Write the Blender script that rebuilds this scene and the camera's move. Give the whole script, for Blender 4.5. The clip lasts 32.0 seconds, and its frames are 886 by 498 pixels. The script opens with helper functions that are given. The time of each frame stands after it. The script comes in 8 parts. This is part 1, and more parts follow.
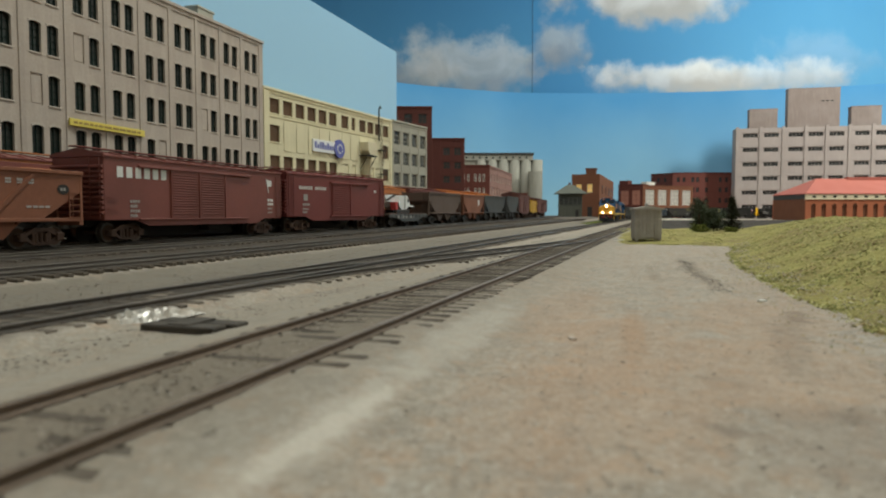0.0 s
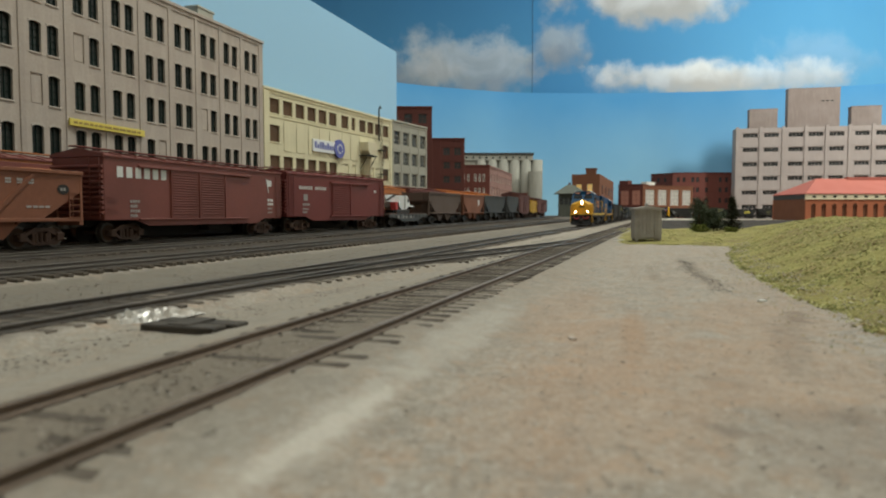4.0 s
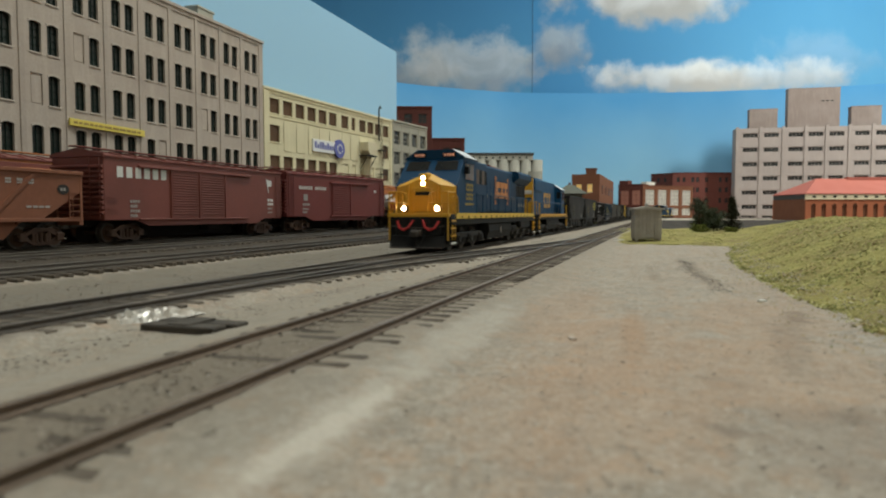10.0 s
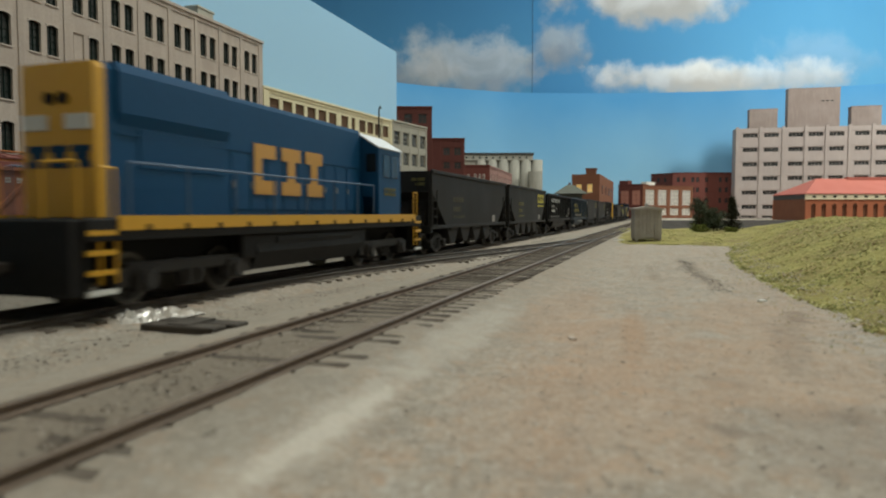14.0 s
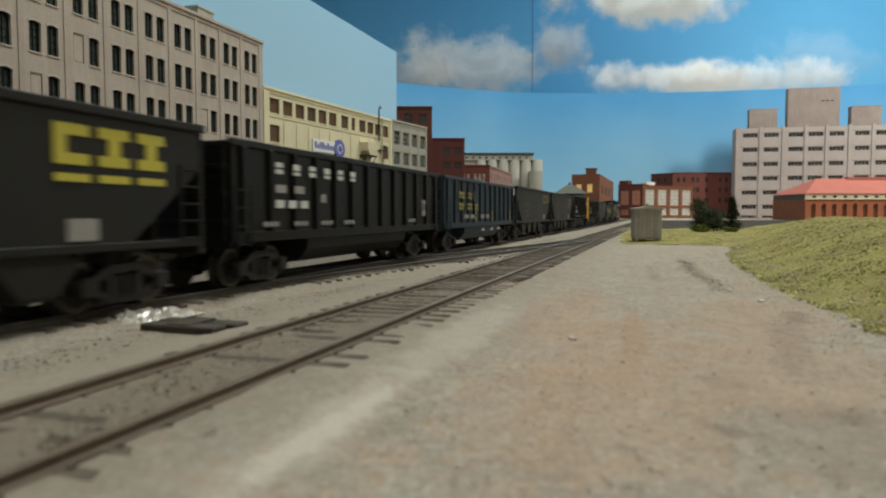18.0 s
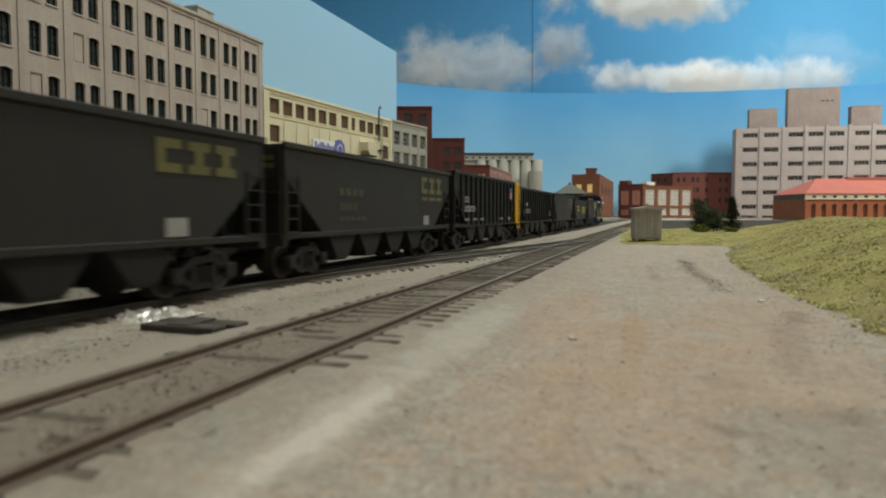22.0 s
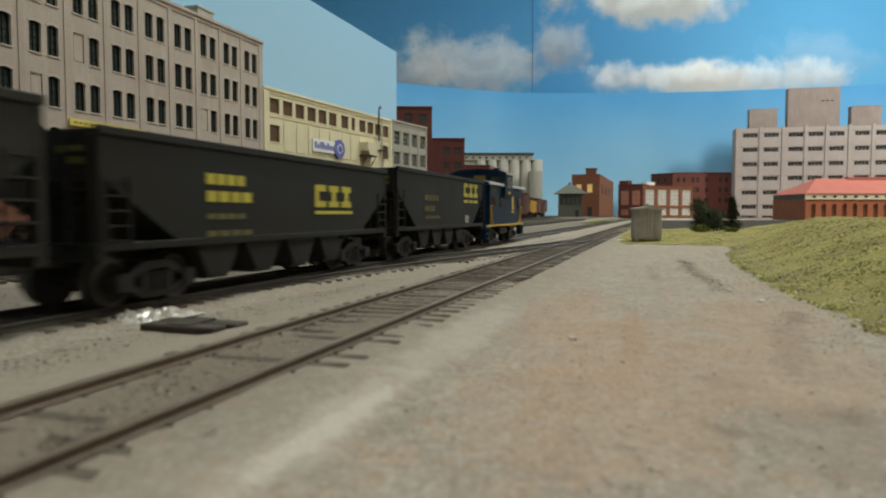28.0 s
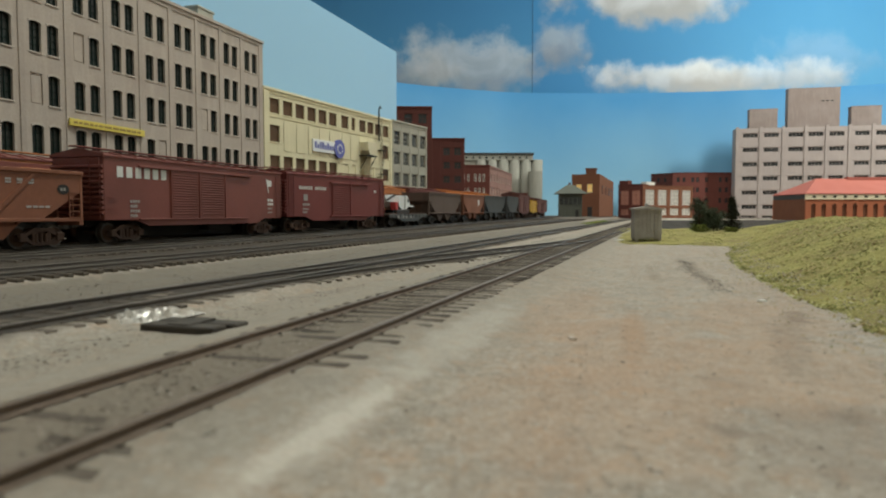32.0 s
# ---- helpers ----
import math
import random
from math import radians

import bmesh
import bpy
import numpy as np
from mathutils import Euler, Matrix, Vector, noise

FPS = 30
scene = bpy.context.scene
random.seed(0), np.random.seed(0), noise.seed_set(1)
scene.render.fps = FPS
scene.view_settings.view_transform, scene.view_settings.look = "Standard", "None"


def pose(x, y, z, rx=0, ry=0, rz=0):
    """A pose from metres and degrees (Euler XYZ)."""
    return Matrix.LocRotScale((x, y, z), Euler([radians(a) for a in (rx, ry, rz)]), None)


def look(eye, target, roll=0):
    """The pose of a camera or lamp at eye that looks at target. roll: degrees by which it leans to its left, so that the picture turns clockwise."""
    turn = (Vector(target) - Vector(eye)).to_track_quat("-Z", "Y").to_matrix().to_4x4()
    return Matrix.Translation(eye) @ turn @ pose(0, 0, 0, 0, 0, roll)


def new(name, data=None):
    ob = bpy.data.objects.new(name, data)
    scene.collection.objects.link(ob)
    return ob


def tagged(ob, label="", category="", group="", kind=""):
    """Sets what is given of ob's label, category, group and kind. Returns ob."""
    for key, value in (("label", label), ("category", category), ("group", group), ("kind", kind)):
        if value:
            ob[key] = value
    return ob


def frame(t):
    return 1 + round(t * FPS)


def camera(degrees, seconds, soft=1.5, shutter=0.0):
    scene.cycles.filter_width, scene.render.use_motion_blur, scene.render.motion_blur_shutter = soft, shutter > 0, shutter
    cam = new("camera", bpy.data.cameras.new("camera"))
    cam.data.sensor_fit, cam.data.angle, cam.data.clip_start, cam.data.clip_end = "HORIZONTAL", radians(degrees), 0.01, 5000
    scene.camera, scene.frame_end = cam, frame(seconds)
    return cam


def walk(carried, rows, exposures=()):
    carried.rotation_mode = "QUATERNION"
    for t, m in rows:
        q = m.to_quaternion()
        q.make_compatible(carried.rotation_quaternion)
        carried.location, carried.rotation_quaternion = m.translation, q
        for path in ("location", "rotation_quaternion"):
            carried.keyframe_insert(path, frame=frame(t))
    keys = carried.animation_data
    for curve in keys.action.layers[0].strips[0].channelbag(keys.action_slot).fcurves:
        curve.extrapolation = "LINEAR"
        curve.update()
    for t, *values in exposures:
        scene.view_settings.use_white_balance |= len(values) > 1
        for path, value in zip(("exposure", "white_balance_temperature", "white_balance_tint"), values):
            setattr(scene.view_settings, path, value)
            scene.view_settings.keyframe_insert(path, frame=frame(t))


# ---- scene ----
# An HO-scale model railway: all plan numbers below are millimetres of the model, x to the right, y ahead, z up.
MM = 0.001
TH = math.atan(389.0 / 1180.0)          # the main line's heading, to the right of straight ahead
DX, DY = math.sin(TH), math.cos(TH)     # along the line, away from the camera
NX, NY = -math.cos(TH), math.sin(TH)    # across it, to the left
RAIL = 3.6                              # top of the rails over the ground
SPEED = 121.0

cam = camera(67.2, 32.0, soft=2.0, shutter=0.6)
cam.data.dof.use_dof, cam.data.dof.focus_distance, cam.data.dof.aperture_fstop = True, 0.55, 40.0
EYE = (0.0, 0.0, 23.6 * MM)
LOOKAT = (0.0, 1.0, 23.6 * MM - math.tan(math.radians(3.056)))
walk(cam, [(0.0, look(EYE, LOOKAT, 0)), (32.0, look(EYE, LOOKAT, 0))], exposures=[(0.0, 0.0, 6500, 10), (32.0, 0.0, 6500, 10)])

# ---- light: a dim room and the fluorescent fixtures on its ceiling ----
world = bpy.data.worlds.new("room_air")
scene.world = world
world.use_nodes = True
world.node_tree.nodes["Background"].inputs[0].default_value = (1.0, 0.95, 0.88, 1)
world.node_tree.nodes["Background"].inputs[1].default_value = 0.12


def ceiling_tube(x, y, z, sx, sy, watts, color):
    lamp = bpy.data.lights.new("ceiling_tube_light", "AREA")
    lamp.shape, lamp.size, lamp.size_y, lamp.energy, lamp.color = "RECTANGLE", sx * MM, sy * MM, watts, color
    ob = new("ceiling_tube_light", lamp)
    ob.matrix_world = pose(x * MM, y * MM, z * MM)
    return ob


WARM = (0.955, 1.0, 0.92)
for lx, ly, lz, power in ((350, 500, 1640, 24), (-300, 1500, 1640, 5), (600, 2300, 1640, 8)):
    ceiling_tube(lx, ly, lz, 200, 1200, power, WARM)
# an unseen lamp added at the right for the hotel's shadow and sky brightness
strip = ceiling_tube(2300, 1850, 1450, 110, 300, 36, WARM)
strip.matrix_world = look((2.3, 1.85, 1.45), (1.3, 3.0, 0.4))


# ---- materials ----
def mat(name, color, rough=0.6, metal=0.0, var=0.12, grain=900.0, bump=0.15, stain=0.0, stain_color=(0.1, 0.07, 0.05), stain_scale=60.0, emit=0.0, depth=0.0003, spec=0.5, streak=0.0):
    m = bpy.data.materials.new(name)
    m.use_nodes = True
    nt = m.node_tree
    n, l = nt.nodes, nt.links
    b = n["Principled BSDF"]
    tc = n.new("ShaderNodeTexCoord")
    fine = n.new("ShaderNodeTexNoise")
    fine.inputs["Scale"].default_value, fine.inputs["Detail"].default_value = grain, 4
    coarse = n.new("ShaderNodeTexNoise")
    coarse.inputs["Scale"].default_value, coarse.inputs["Detail"].default_value = stain_scale, 5
    l.new(tc.outputs["Object"], fine.inputs["Vector"])
    l.new(tc.outputs["Object"], coarse.inputs["Vector"])
    info = n.new("ShaderNodeObjectInfo")
    dark = tuple(c * (1 - var) for c in color)
    light = tuple(min(1, c * (1 + var)) for c in color)
    mix = n.new("ShaderNodeMix")
    mix.data_type = "RGBA"
    mix.inputs["A"].default_value, mix.inputs["B"].default_value = (*dark, 1), (*light, 1)
    add = n.new("ShaderNodeMath")
    add.operation = "ADD"
    half = n.new("ShaderNodeMath")
    half.operation = "MULTIPLY_ADD"
    half.inputs[1].default_value, half.inputs[2].default_value = 0.5, -0.25
    l.new(info.outputs["Random"], half.inputs[0])
    l.new(fine.outputs["Fac"], add.inputs[0])
    l.new(half.outputs[0], add.inputs[1])
    l.new(add.outputs[0], mix.inputs["Factor"])
    last = mix.outputs["Result"]
    if stain > 0:
        ramp = n.new("ShaderNodeMapRange")
        ramp.inputs["From Min"].default_value, ramp.inputs["From Max"].default_value = 0.42, 0.72
        ramp.inputs["To Max"].default_value = stain
        l.new(coarse.outputs["Fac"], ramp.inputs["Value"])
        over = n.new("ShaderNodeMix")
        over.data_type = "RGBA"
        over.inputs["B"].default_value = (*stain_color, 1)
        l.new(last, over.inputs["A"])
        l.new(ramp.outputs["Result"], over.inputs["Factor"])
        last = over.outputs["Result"]
    if streak > 0:
        # rain streaks and patching, drawn out upright
        mp = n.new("ShaderNodeMapping")
        mp.inputs["Scale"].default_value = (1, 1, 0.14)
        l.new(tc.outputs["Object"], mp.inputs["Vector"])
        st = n.new("ShaderNodeTexNoise")
        st.inputs["Scale"].default_value, st.inputs["Detail"].default_value = 130, 6
        l.new(mp.outputs["Vector"], st.inputs["Vector"])
        sr = n.new("ShaderNodeMapRange")
        sr.inputs["From Min"].default_value, sr.inputs["From Max"].default_value, sr.inputs["To Max"].default_value = 0.48, 0.75, streak
        l.new(st.outputs["Fac"], sr.inputs["Value"])
        sm = n.new("ShaderNodeMix")
        sm.data_type = "RGBA"
        sm.inputs["B"].default_value = (*[min(0.85, q * 1.35) for q in color], 1)
        l.new(last, sm.inputs["A"])
        l.new(sr.outputs["Result"], sm.inputs["Factor"])
        last = sm.outputs["Result"]
    l.new(last, b.inputs["Base Color"])
    b.inputs["Metallic"].default_value = metal
    b.inputs["Specular IOR Level"].default_value = spec
    rr = n.new("ShaderNodeMapRange")
    rr.inputs["To Min"].default_value, rr.inputs["To Max"].default_value = max(0.02, rough - 0.12), min(1, rough + 0.12)
    l.new(coarse.outputs["Fac"], rr.inputs["Value"])
    l.new(rr.outputs["Result"], b.inputs["Roughness"])
    if bump > 0:
        bp = n.new("ShaderNodeBump")
        bp.inputs["Strength"].default_value, bp.inputs["Distance"].default_value = bump, depth
        l.new(fine.outputs["Fac"], bp.inputs["Height"])
        l.new(bp.outputs["Normal"], b.inputs["Normal"])
    if emit > 0:
        b.inputs["Emission Color"].default_value = (*color, 1)
        b.inputs["Emission Strength"].default_value = emit
    return m


# ---- mesh building ----
class Shape:
    """Collects verts and faces in millimetres."""

    def __init__(self):
        self.v, self.f = [], []

    def add(self, verts, faces):
        k = len(self.v)
        self.v.extend(verts)
        self.f.extend([tuple(i + k for i in f) for f in faces])
        return self

    def box(self, x0, x1, y0, y1, z0, z1, c=0.0):
        """A box with chamfered edges."""
        x0, x1, y0, y1, z0, z1 = min(x0, x1), max(x0, x1), min(y0, y1), max(y0, y1), min(z0, z1), max(z0, z1)
        c = min(c, 0.45 * min(x1 - x0, y1 - y0, z1 - z0))
        if c <= 0:
            vs = [(x, y, z) for z in (z0, z1) for y in (y0, y1) for x in (x0, x1)]
            return self.add(vs, [(0, 2, 3, 1), (4, 5, 7, 6), (0, 1, 5, 4), (2, 6, 7, 3), (0, 4, 6, 2), (1, 3, 7, 5)])
        vs, idx = [], {}
        for i, x in enumerate((x0, x1)):
            for j, y in enumerate((y0, y1)):
                for k, z in enumerate((z0, z1)):
                    sx, sy, sz = (c if i == 0 else -c), (c if j == 0 else -c), (c if k == 0 else -c)
                    for a, p in enumerate(((x, y + sy, z + sz), (x + sx, y, z + sz), (x + sx, y + sy, z))):
                        idx[i, j, k, a] = len(vs)
                        vs.append(p)
        fs = []
        for s in (0, 1):
            fs.append([idx[s, j, k, 0] for j, k in ((0, 0), (1, 0), (1, 1), (0, 1))][::(1 if s else -1)])
            fs.append([idx[i, s, k, 1] for i, k in ((0, 0), (1, 0), (1, 1), (0, 1))][::(-1 if s else 1)])
            fs.append([idx[i, j, s, 2] for i, j in ((0, 0), (1, 0), (1, 1), (0, 1))][::(1 if s else -1)])
        for p in (0, 1):
            for q in (0, 1):
                e = [idx[0, p, q, 1], idx[1, p, q, 1], idx[1, p, q, 2], idx[0, p, q, 2]]
                fs.append(e[::(1 if p == q else -1)][::-1] if p else e[::(1 if p == q else -1)][::-1])
                e = [idx[p, 0, q, 0], idx[p, 1, q, 0], idx[p, 1, q, 2], idx[p, 0, q, 2]]
                fs.append(e)
                e = [idx[p, q, 0, 0], idx[p, q, 1, 0], idx[p, q, 1, 1], idx[p, q, 0, 1]]
                fs.append(e)
        for i in (0, 1):
            for j in (0, 1):
                for k in (0, 1):
                    fs.append([idx[i, j, k, a] for a in (0, 1, 2)])
        return self.add(vs, [tuple(f) for f in fs])

    def prism(self, pts, a0, a1, axis="y"):
        """A polygon carried along an axis. pts are the two other coordinates, in the order x, y, z."""
        n = len(pts)
        def at(p, a):
            return {"x": (a, p[0], p[1]), "y": (p[0], a, p[1]), "z": (p[0], p[1], a)}[axis]
        vs = [at(p, a0) for p in pts] + [at(p, a1) for p in pts]
        fs = [tuple(range(n))[::-1], tuple(range(n, 2 * n))]
        fs += [(i, (i + 1) % n, n + (i + 1) % n, n + i) for i in range(n)]
        return self.add(vs, fs)

    def cyl(self, c, r, length, axis="z", n=12, r2=None):
        """From c along the axis."""
        r2 = r if r2 is None else r2
        vs = []
        for rad, d in ((r, 0), (r2, length)):
            for i in range(n):
                a = 2 * math.pi * i / n
                p, q = rad * math.cos(a), rad * math.sin(a)
                o = {"x": (d, p, q), "y": (p, d, q), "z": (p, q, d)}[axis]
                vs.append((c[0] + o[0], c[1] + o[1], c[2] + o[2]))
        fs = [tuple(range(n))[::-1], tuple(range(n, 2 * n))] + [(i, (i + 1) % n, n + (i + 1) % n, n + i) for i in range(n)]
        return self.add(vs, fs)

    def rod(self, p, q, r, n=5):
        p, q = Vector(p), Vector(q)
        w = (q - p).normalized()
        u = w.orthogonal().normalized()
        v = w.cross(u)
        vs = [tuple(o + r * (math.cos(2 * math.pi * i / n) * u + math.sin(2 * math.pi * i / n) * v)) for o in (p, q) for i in range(n)]
        fs = [tuple(range(n))[::-1], tuple(range(n, 2 * n))] + [(i, (i + 1) % n, n + (i + 1) % n, n + i) for i in range(n)]
        return self.add(vs, fs)

    def path(self, pts, r, n=5):
        for p, q in zip(pts, pts[1:]):
            self.rod(p, q, r, n)
        return self

    def blob(self, c, r, rough=0.25, rnd=random, n=6, m=4, squash=1.0):
        vs = [(c[0], c[1], c[2] - r * squash)]
        for j in range(1, m):
            a = math.pi * j / m - math.pi / 2
            for i in range(n):
                b = 2 * math.pi * (i + 0.5 * (j % 2)) / n
                k = r * (1 + rough * (rnd.random() * 2 - 1))
                vs.append((c[0] + k * math.cos(a) * math.cos(b), c[1] + k * math.cos(a) * math.sin(b), c[2] + k * math.sin(a) * squash))
        vs.append((c[0], c[1], c[2] + r * squash))
        fs = [(0, 1 + (i + 1) % n, 1 + i) for i in range(n)]
        for j in range(m - 2):
            o = 1 + j * n
            fs += [(o + i, o + (i + 1) % n, o + n + (i + 1) % n, o + n + i) for i in range(n)]
        o, t = 1 + (m - 2) * n, len(vs) - 1
        fs += [(o + i, o + (i + 1) % n, t) for i in range(n)]
        return self.add(vs, fs)

    def mesh(self, name, material, smooth=False):
        me = bpy.data.meshes.new(name)
        me.from_pydata([(x * MM, y * MM, z * MM) for x, y, z in self.v], [], self.f)
        bm = bmesh.new()
        bm.from_mesh(me)
        bmesh.ops.recalc_face_normals(bm, faces=bm.faces)
        bm.to_mesh(me)
        bm.free()
        if smooth:
            for p in me.polygons:
                p.use_smooth = True
        me.materials.append(material)
        return me


def thing(name, x, y, z, rz=0.0, label="", category="", group="", kind="", rx=0.0, ry=0.0):
    ob = new(name)
    ob.empty_display_size = 0.01
    ob.matrix_world = pose(x * MM, y * MM, z * MM, rx, ry, rz)
    return tagged(ob, label, category, group, kind)


def part(name, shape, material, parent=None, label="", smooth=False, at=None):
    ob = new(name, shape.mesh(name, material, smooth))
    if parent is not None:
        ob.parent = parent
    if at is not None:
        ob.matrix_basis = at
    if label:
        ob["label"] = label
    return ob


def share(name, mesh, parent, m):
    ob = new(name, mesh)
    ob.parent = parent
    ob.matrix_basis = m
    return ob


def moved(x, y, z, rz=0.0):
    return pose(x * MM, y * MM, z * MM, 0, 0, rz)


def along(s, d):
    """Plan place at s along the main line's heading and d to its left."""
    return s * DX + d * NX, s * DY + d * NY


# the main line: straight, then a curve to the right far off
D_MAIN, D_FRONT = 120.7, 57.0
S_CURVE, R_CURVE = 2180.0, 900.0


def line_at(s, d=D_MAIN):
    """Plan place and heading (radians from +y towards +x) on the main line."""
    if s <= S_CURVE:
        x, y = along(s, d)
        return x, y, TH
    x, y = along(S_CURVE, d)
    r = R_CURVE + (d - D_MAIN)
    a = TH + min((s - S_CURVE) / R_CURVE, math.pi / 2 - TH)
    x, y = x + r * (math.cos(TH) - math.cos(a)), y + r * (math.sin(a) - math.sin(TH))
    over = s - S_CURVE - R_CURVE * (math.pi / 2 - TH)
    return (x + max(0.0, over), y, a)


def smooth_path(pts, step=10.0):
    """A Catmull-Rom line through plan points, evenly spaced: (x, y, heading) by distance."""
    out = []
    p = [Vector(q) for q in pts]
    p = [2 * p[0] - p[1]] + p + [2 * p[-1] - p[-2]]
    for i in range(1, len(p) - 2):
        for k in range(24):
            t = k / 24
            out.append(0.5 * (2 * p[i] + (p[i + 1] - p[i - 1]) * t + (2 * p[i - 1] - 5 * p[i] + 4 * p[i + 1] - p[i + 2]) * t * t + (3 * p[i] - p[i - 1] - 3 * p[i + 1] + p[i + 2]) * t ** 3))
    out.append(p[-2])
    dist = [0.0]
    for a, b in zip(out, out[1:]):
        dist.append(dist[-1] + (b - a).length)
    def at(s):
        s = min(max(s, 0.0), dist[-1] - 1e-4)
        i = int(np.searchsorted(dist, s, side="right")) - 1
        k = (s - dist[i]) / (dist[i + 1] - dist[i])
        q, w = out[i].lerp(out[i + 1], k), out[i + 1] - out[i]
        return q.x, q.y, math.atan2(w.x, w.y)
    at.length = dist[-1]
    return at


# where the gravel lot ends and the grass begins
VERGE = ((0, 62), (131, 88), (211, 108), (300, 135), (387, 168), (430, 190), (470, 205), (500, 175), (516, 142), (540, 132), (600, 140), (900, 215), (1500, 400), (2000, 640))


def verge(y):
    for (a, p), (b, q) in zip(VERGE, VERGE[1:]):
        if y <= b:
            return p + (q - p) * (y - a) / (b - a)
    return VERGE[-1][1]


BANK = ((0, 62), (131, 88), (211, 108), (300, 135), (387, 168), (470, 200), (600, 262), (900, 395), (2000, 800))


def foot(y):
    for (a, p), (b, q) in zip(BANK, BANK[1:]):
        if y <= b:
            return p + (q - p) * (y - a) / (b - a)
    return BANK[-1][1]


def lift(x, y):
    """Height of the ground: flat under the main line, rising to the yard on the left and to the grassy bank on the right."""
    d = x * NX + y * NY
    yard = min(1.0, max(0.0, (d - 150.0) / 80.0))
    yard = yard * yard * (3 - 2 * yard)
    z = yard * (3.6 + 0.0065 * max(0.0, min(y, 1800.0) - 325.0))
    e = (x - foot(max(0.0, y))) / (60.0 + 0.02 * max(0.0, y))
    b = min(1.0, max(0.0, e))
    b = b * b * (3 - 2 * b)
    z += 18.0 * b * min(1.0, max(0.0, (y + 300) / 400.0)) * (1 - 0.97 * min(1.0, max(0.0, (y - 520.0) / 700.0)))
    return z


# ---- setting materials ----
def ground_material():
    m = mat("gravel_ground", (0.325, 0.285, 0.235), 0.95, 0, 0.2, 1100, 0.45, depth=0.0005, spec=0.1)
    nt = m.node_tree
    n, l = nt.nodes, nt.links
    b = n["Principled BSDF"]
    src = b.inputs["Base Color"].links[0].from_socket
    tc = n.new("ShaderNodeTexCoord")
    def layer(src, scale, lo, hi, amount, color, detail=6):
        t = n.new("ShaderNodeTexNoise")
        t.inputs["Scale"].default_value, t.inputs["Detail"].default_value, t.inputs["Roughness"].default_value = scale, detail, 0.65
        l.new(tc.outputs["Object"], t.inputs["Vector"])
        r = n.new("ShaderNodeMapRange")
        r.inputs["From Min"].default_value, r.inputs["From Max"].default_value, r.inputs["To Max"].default_value = lo, hi, amount
        l.new(t.outputs["Fac"], r.inputs["Value"])
        o = n.new("ShaderNodeMix")
        o.data_type = "RGBA"
        o.inputs["B"].default_value = (*color, 1)
        l.new(src, o.inputs["A"])
        l.new(r.outputs["Result"], o.inputs["Factor"])
        return o.outputs["Result"]
    def streaks(src, across, along_, lo, hi, amount, color):
        """Wear drawn out along the tracks."""
        mp = n.new("ShaderNodeMapping")
        mp.vector_type = "TEXTURE"
        mp.inputs["Rotation"].default_value = (0, 0, -TH)
        mp.inputs["Scale"].default_value = (1 / across, 1 / along_, 1)
        l.new(tc.outputs["Object"], mp.inputs["Vector"])
        t = n.new("ShaderNodeTexNoise")
        t.inputs["Scale"].default_value, t.inputs["Detail"].default_value, t.inputs["Roughness"].default_value = 1.0, 7, 0.62
        l.new(mp.outputs[0], t.inputs["Vector"])
        r = n.new("ShaderNodeMapRange")
        r.inputs["From Min"].default_value, r.inputs["From Max"].default_value, r.inputs["To Max"].default_value = lo, hi, amount
        l.new(t.outputs["Fac"], r.inputs["Value"])
        o = n.new("ShaderNodeMix")
        o.data_type = "RGBA"
        o.inputs["B"].default_value = (*color, 1)
        l.new(src, o.inputs["A"])
        l.new(r.outputs["Result"], o.inputs["Factor"])
        return o.outputs["Result"]
    src = layer(src, 45, 0.50, 0.64, 0.5, (0.275, 0.262, 0.222), 8)
    src = layer(src, 14, 0.48, 0.66, 0.4, (0.37, 0.262, 0.185), 10)
    src = layer(src, 31, 0.50, 0.68, 0.45, (0.37, 0.35, 0.30), 10)
    src = layer(src, 62, 0.50, 0.68, 0.45, (0.225, 0.185, 0.145), 10)
    src = streaks(src, 70, 7, 0.50, 0.66, 0.36, (0.36, 0.245, 0.165))
    src = streaks(src, 110, 9, 0.53, 0.68, 0.45, (0.19, 0.155, 0.128))
    src = layer(src, 95, 0.52, 0.64, 0.6, (0.225, 0.20, 0.172), 6)
    src = layer(src, 120, 0.56, 0.68, 0.4, (0.44, 0.41, 0.365), 6)
    src = layer(src, 150, 0.52, 0.66, 0.4, (0.38, 0.255, 0.165), 8)
    src = layer(src, 330, 0.50, 0.62, 0.5, (0.195, 0.165, 0.135), 4)
    src = layer(src, 520, 0.50, 0.62, 0.5, (0.43, 0.395, 0.345), 4)
    src = layer(src, 210, 0.52, 0.64, 0.45, (0.38, 0.25, 0.165), 6)
    src = layer(src, 800, 0.50, 0.62, 0.4, (0.21, 0.178, 0.145), 4)
    src = layer(src, 950, 0.52, 0.62, 0.45, (0.43, 0.40, 0.35), 4)
    src = layer(src, 430, 0.62, 0.70, 0.5, (0.41, 0.24, 0.14))
    src = layer(src, 260, 0.58, 0.70, 0.4, (0.14, 0.118, 0.10))
    src = layer(src, 560, 0.64, 0.72, 0.5, (0.54, 0.51, 0.46))
    def patch(src, x, y, hw, hh, amount, color, turn=18.0, grain=90):
        """A ragged stain of one tone at a place on the lot, drawn out along a line turned from straight ahead."""
        o = n.new("ShaderNodeVectorMath")
        o.operation = "SUBTRACT"
        o.inputs[1].default_value = (x * MM, y * MM, 0)
        l.new(tc.outputs["Object"], o.inputs[0])
        c, s = math.cos(math.radians(turn)), math.sin(math.radians(turn))
        xy = n.new("ShaderNodeCombineXYZ")
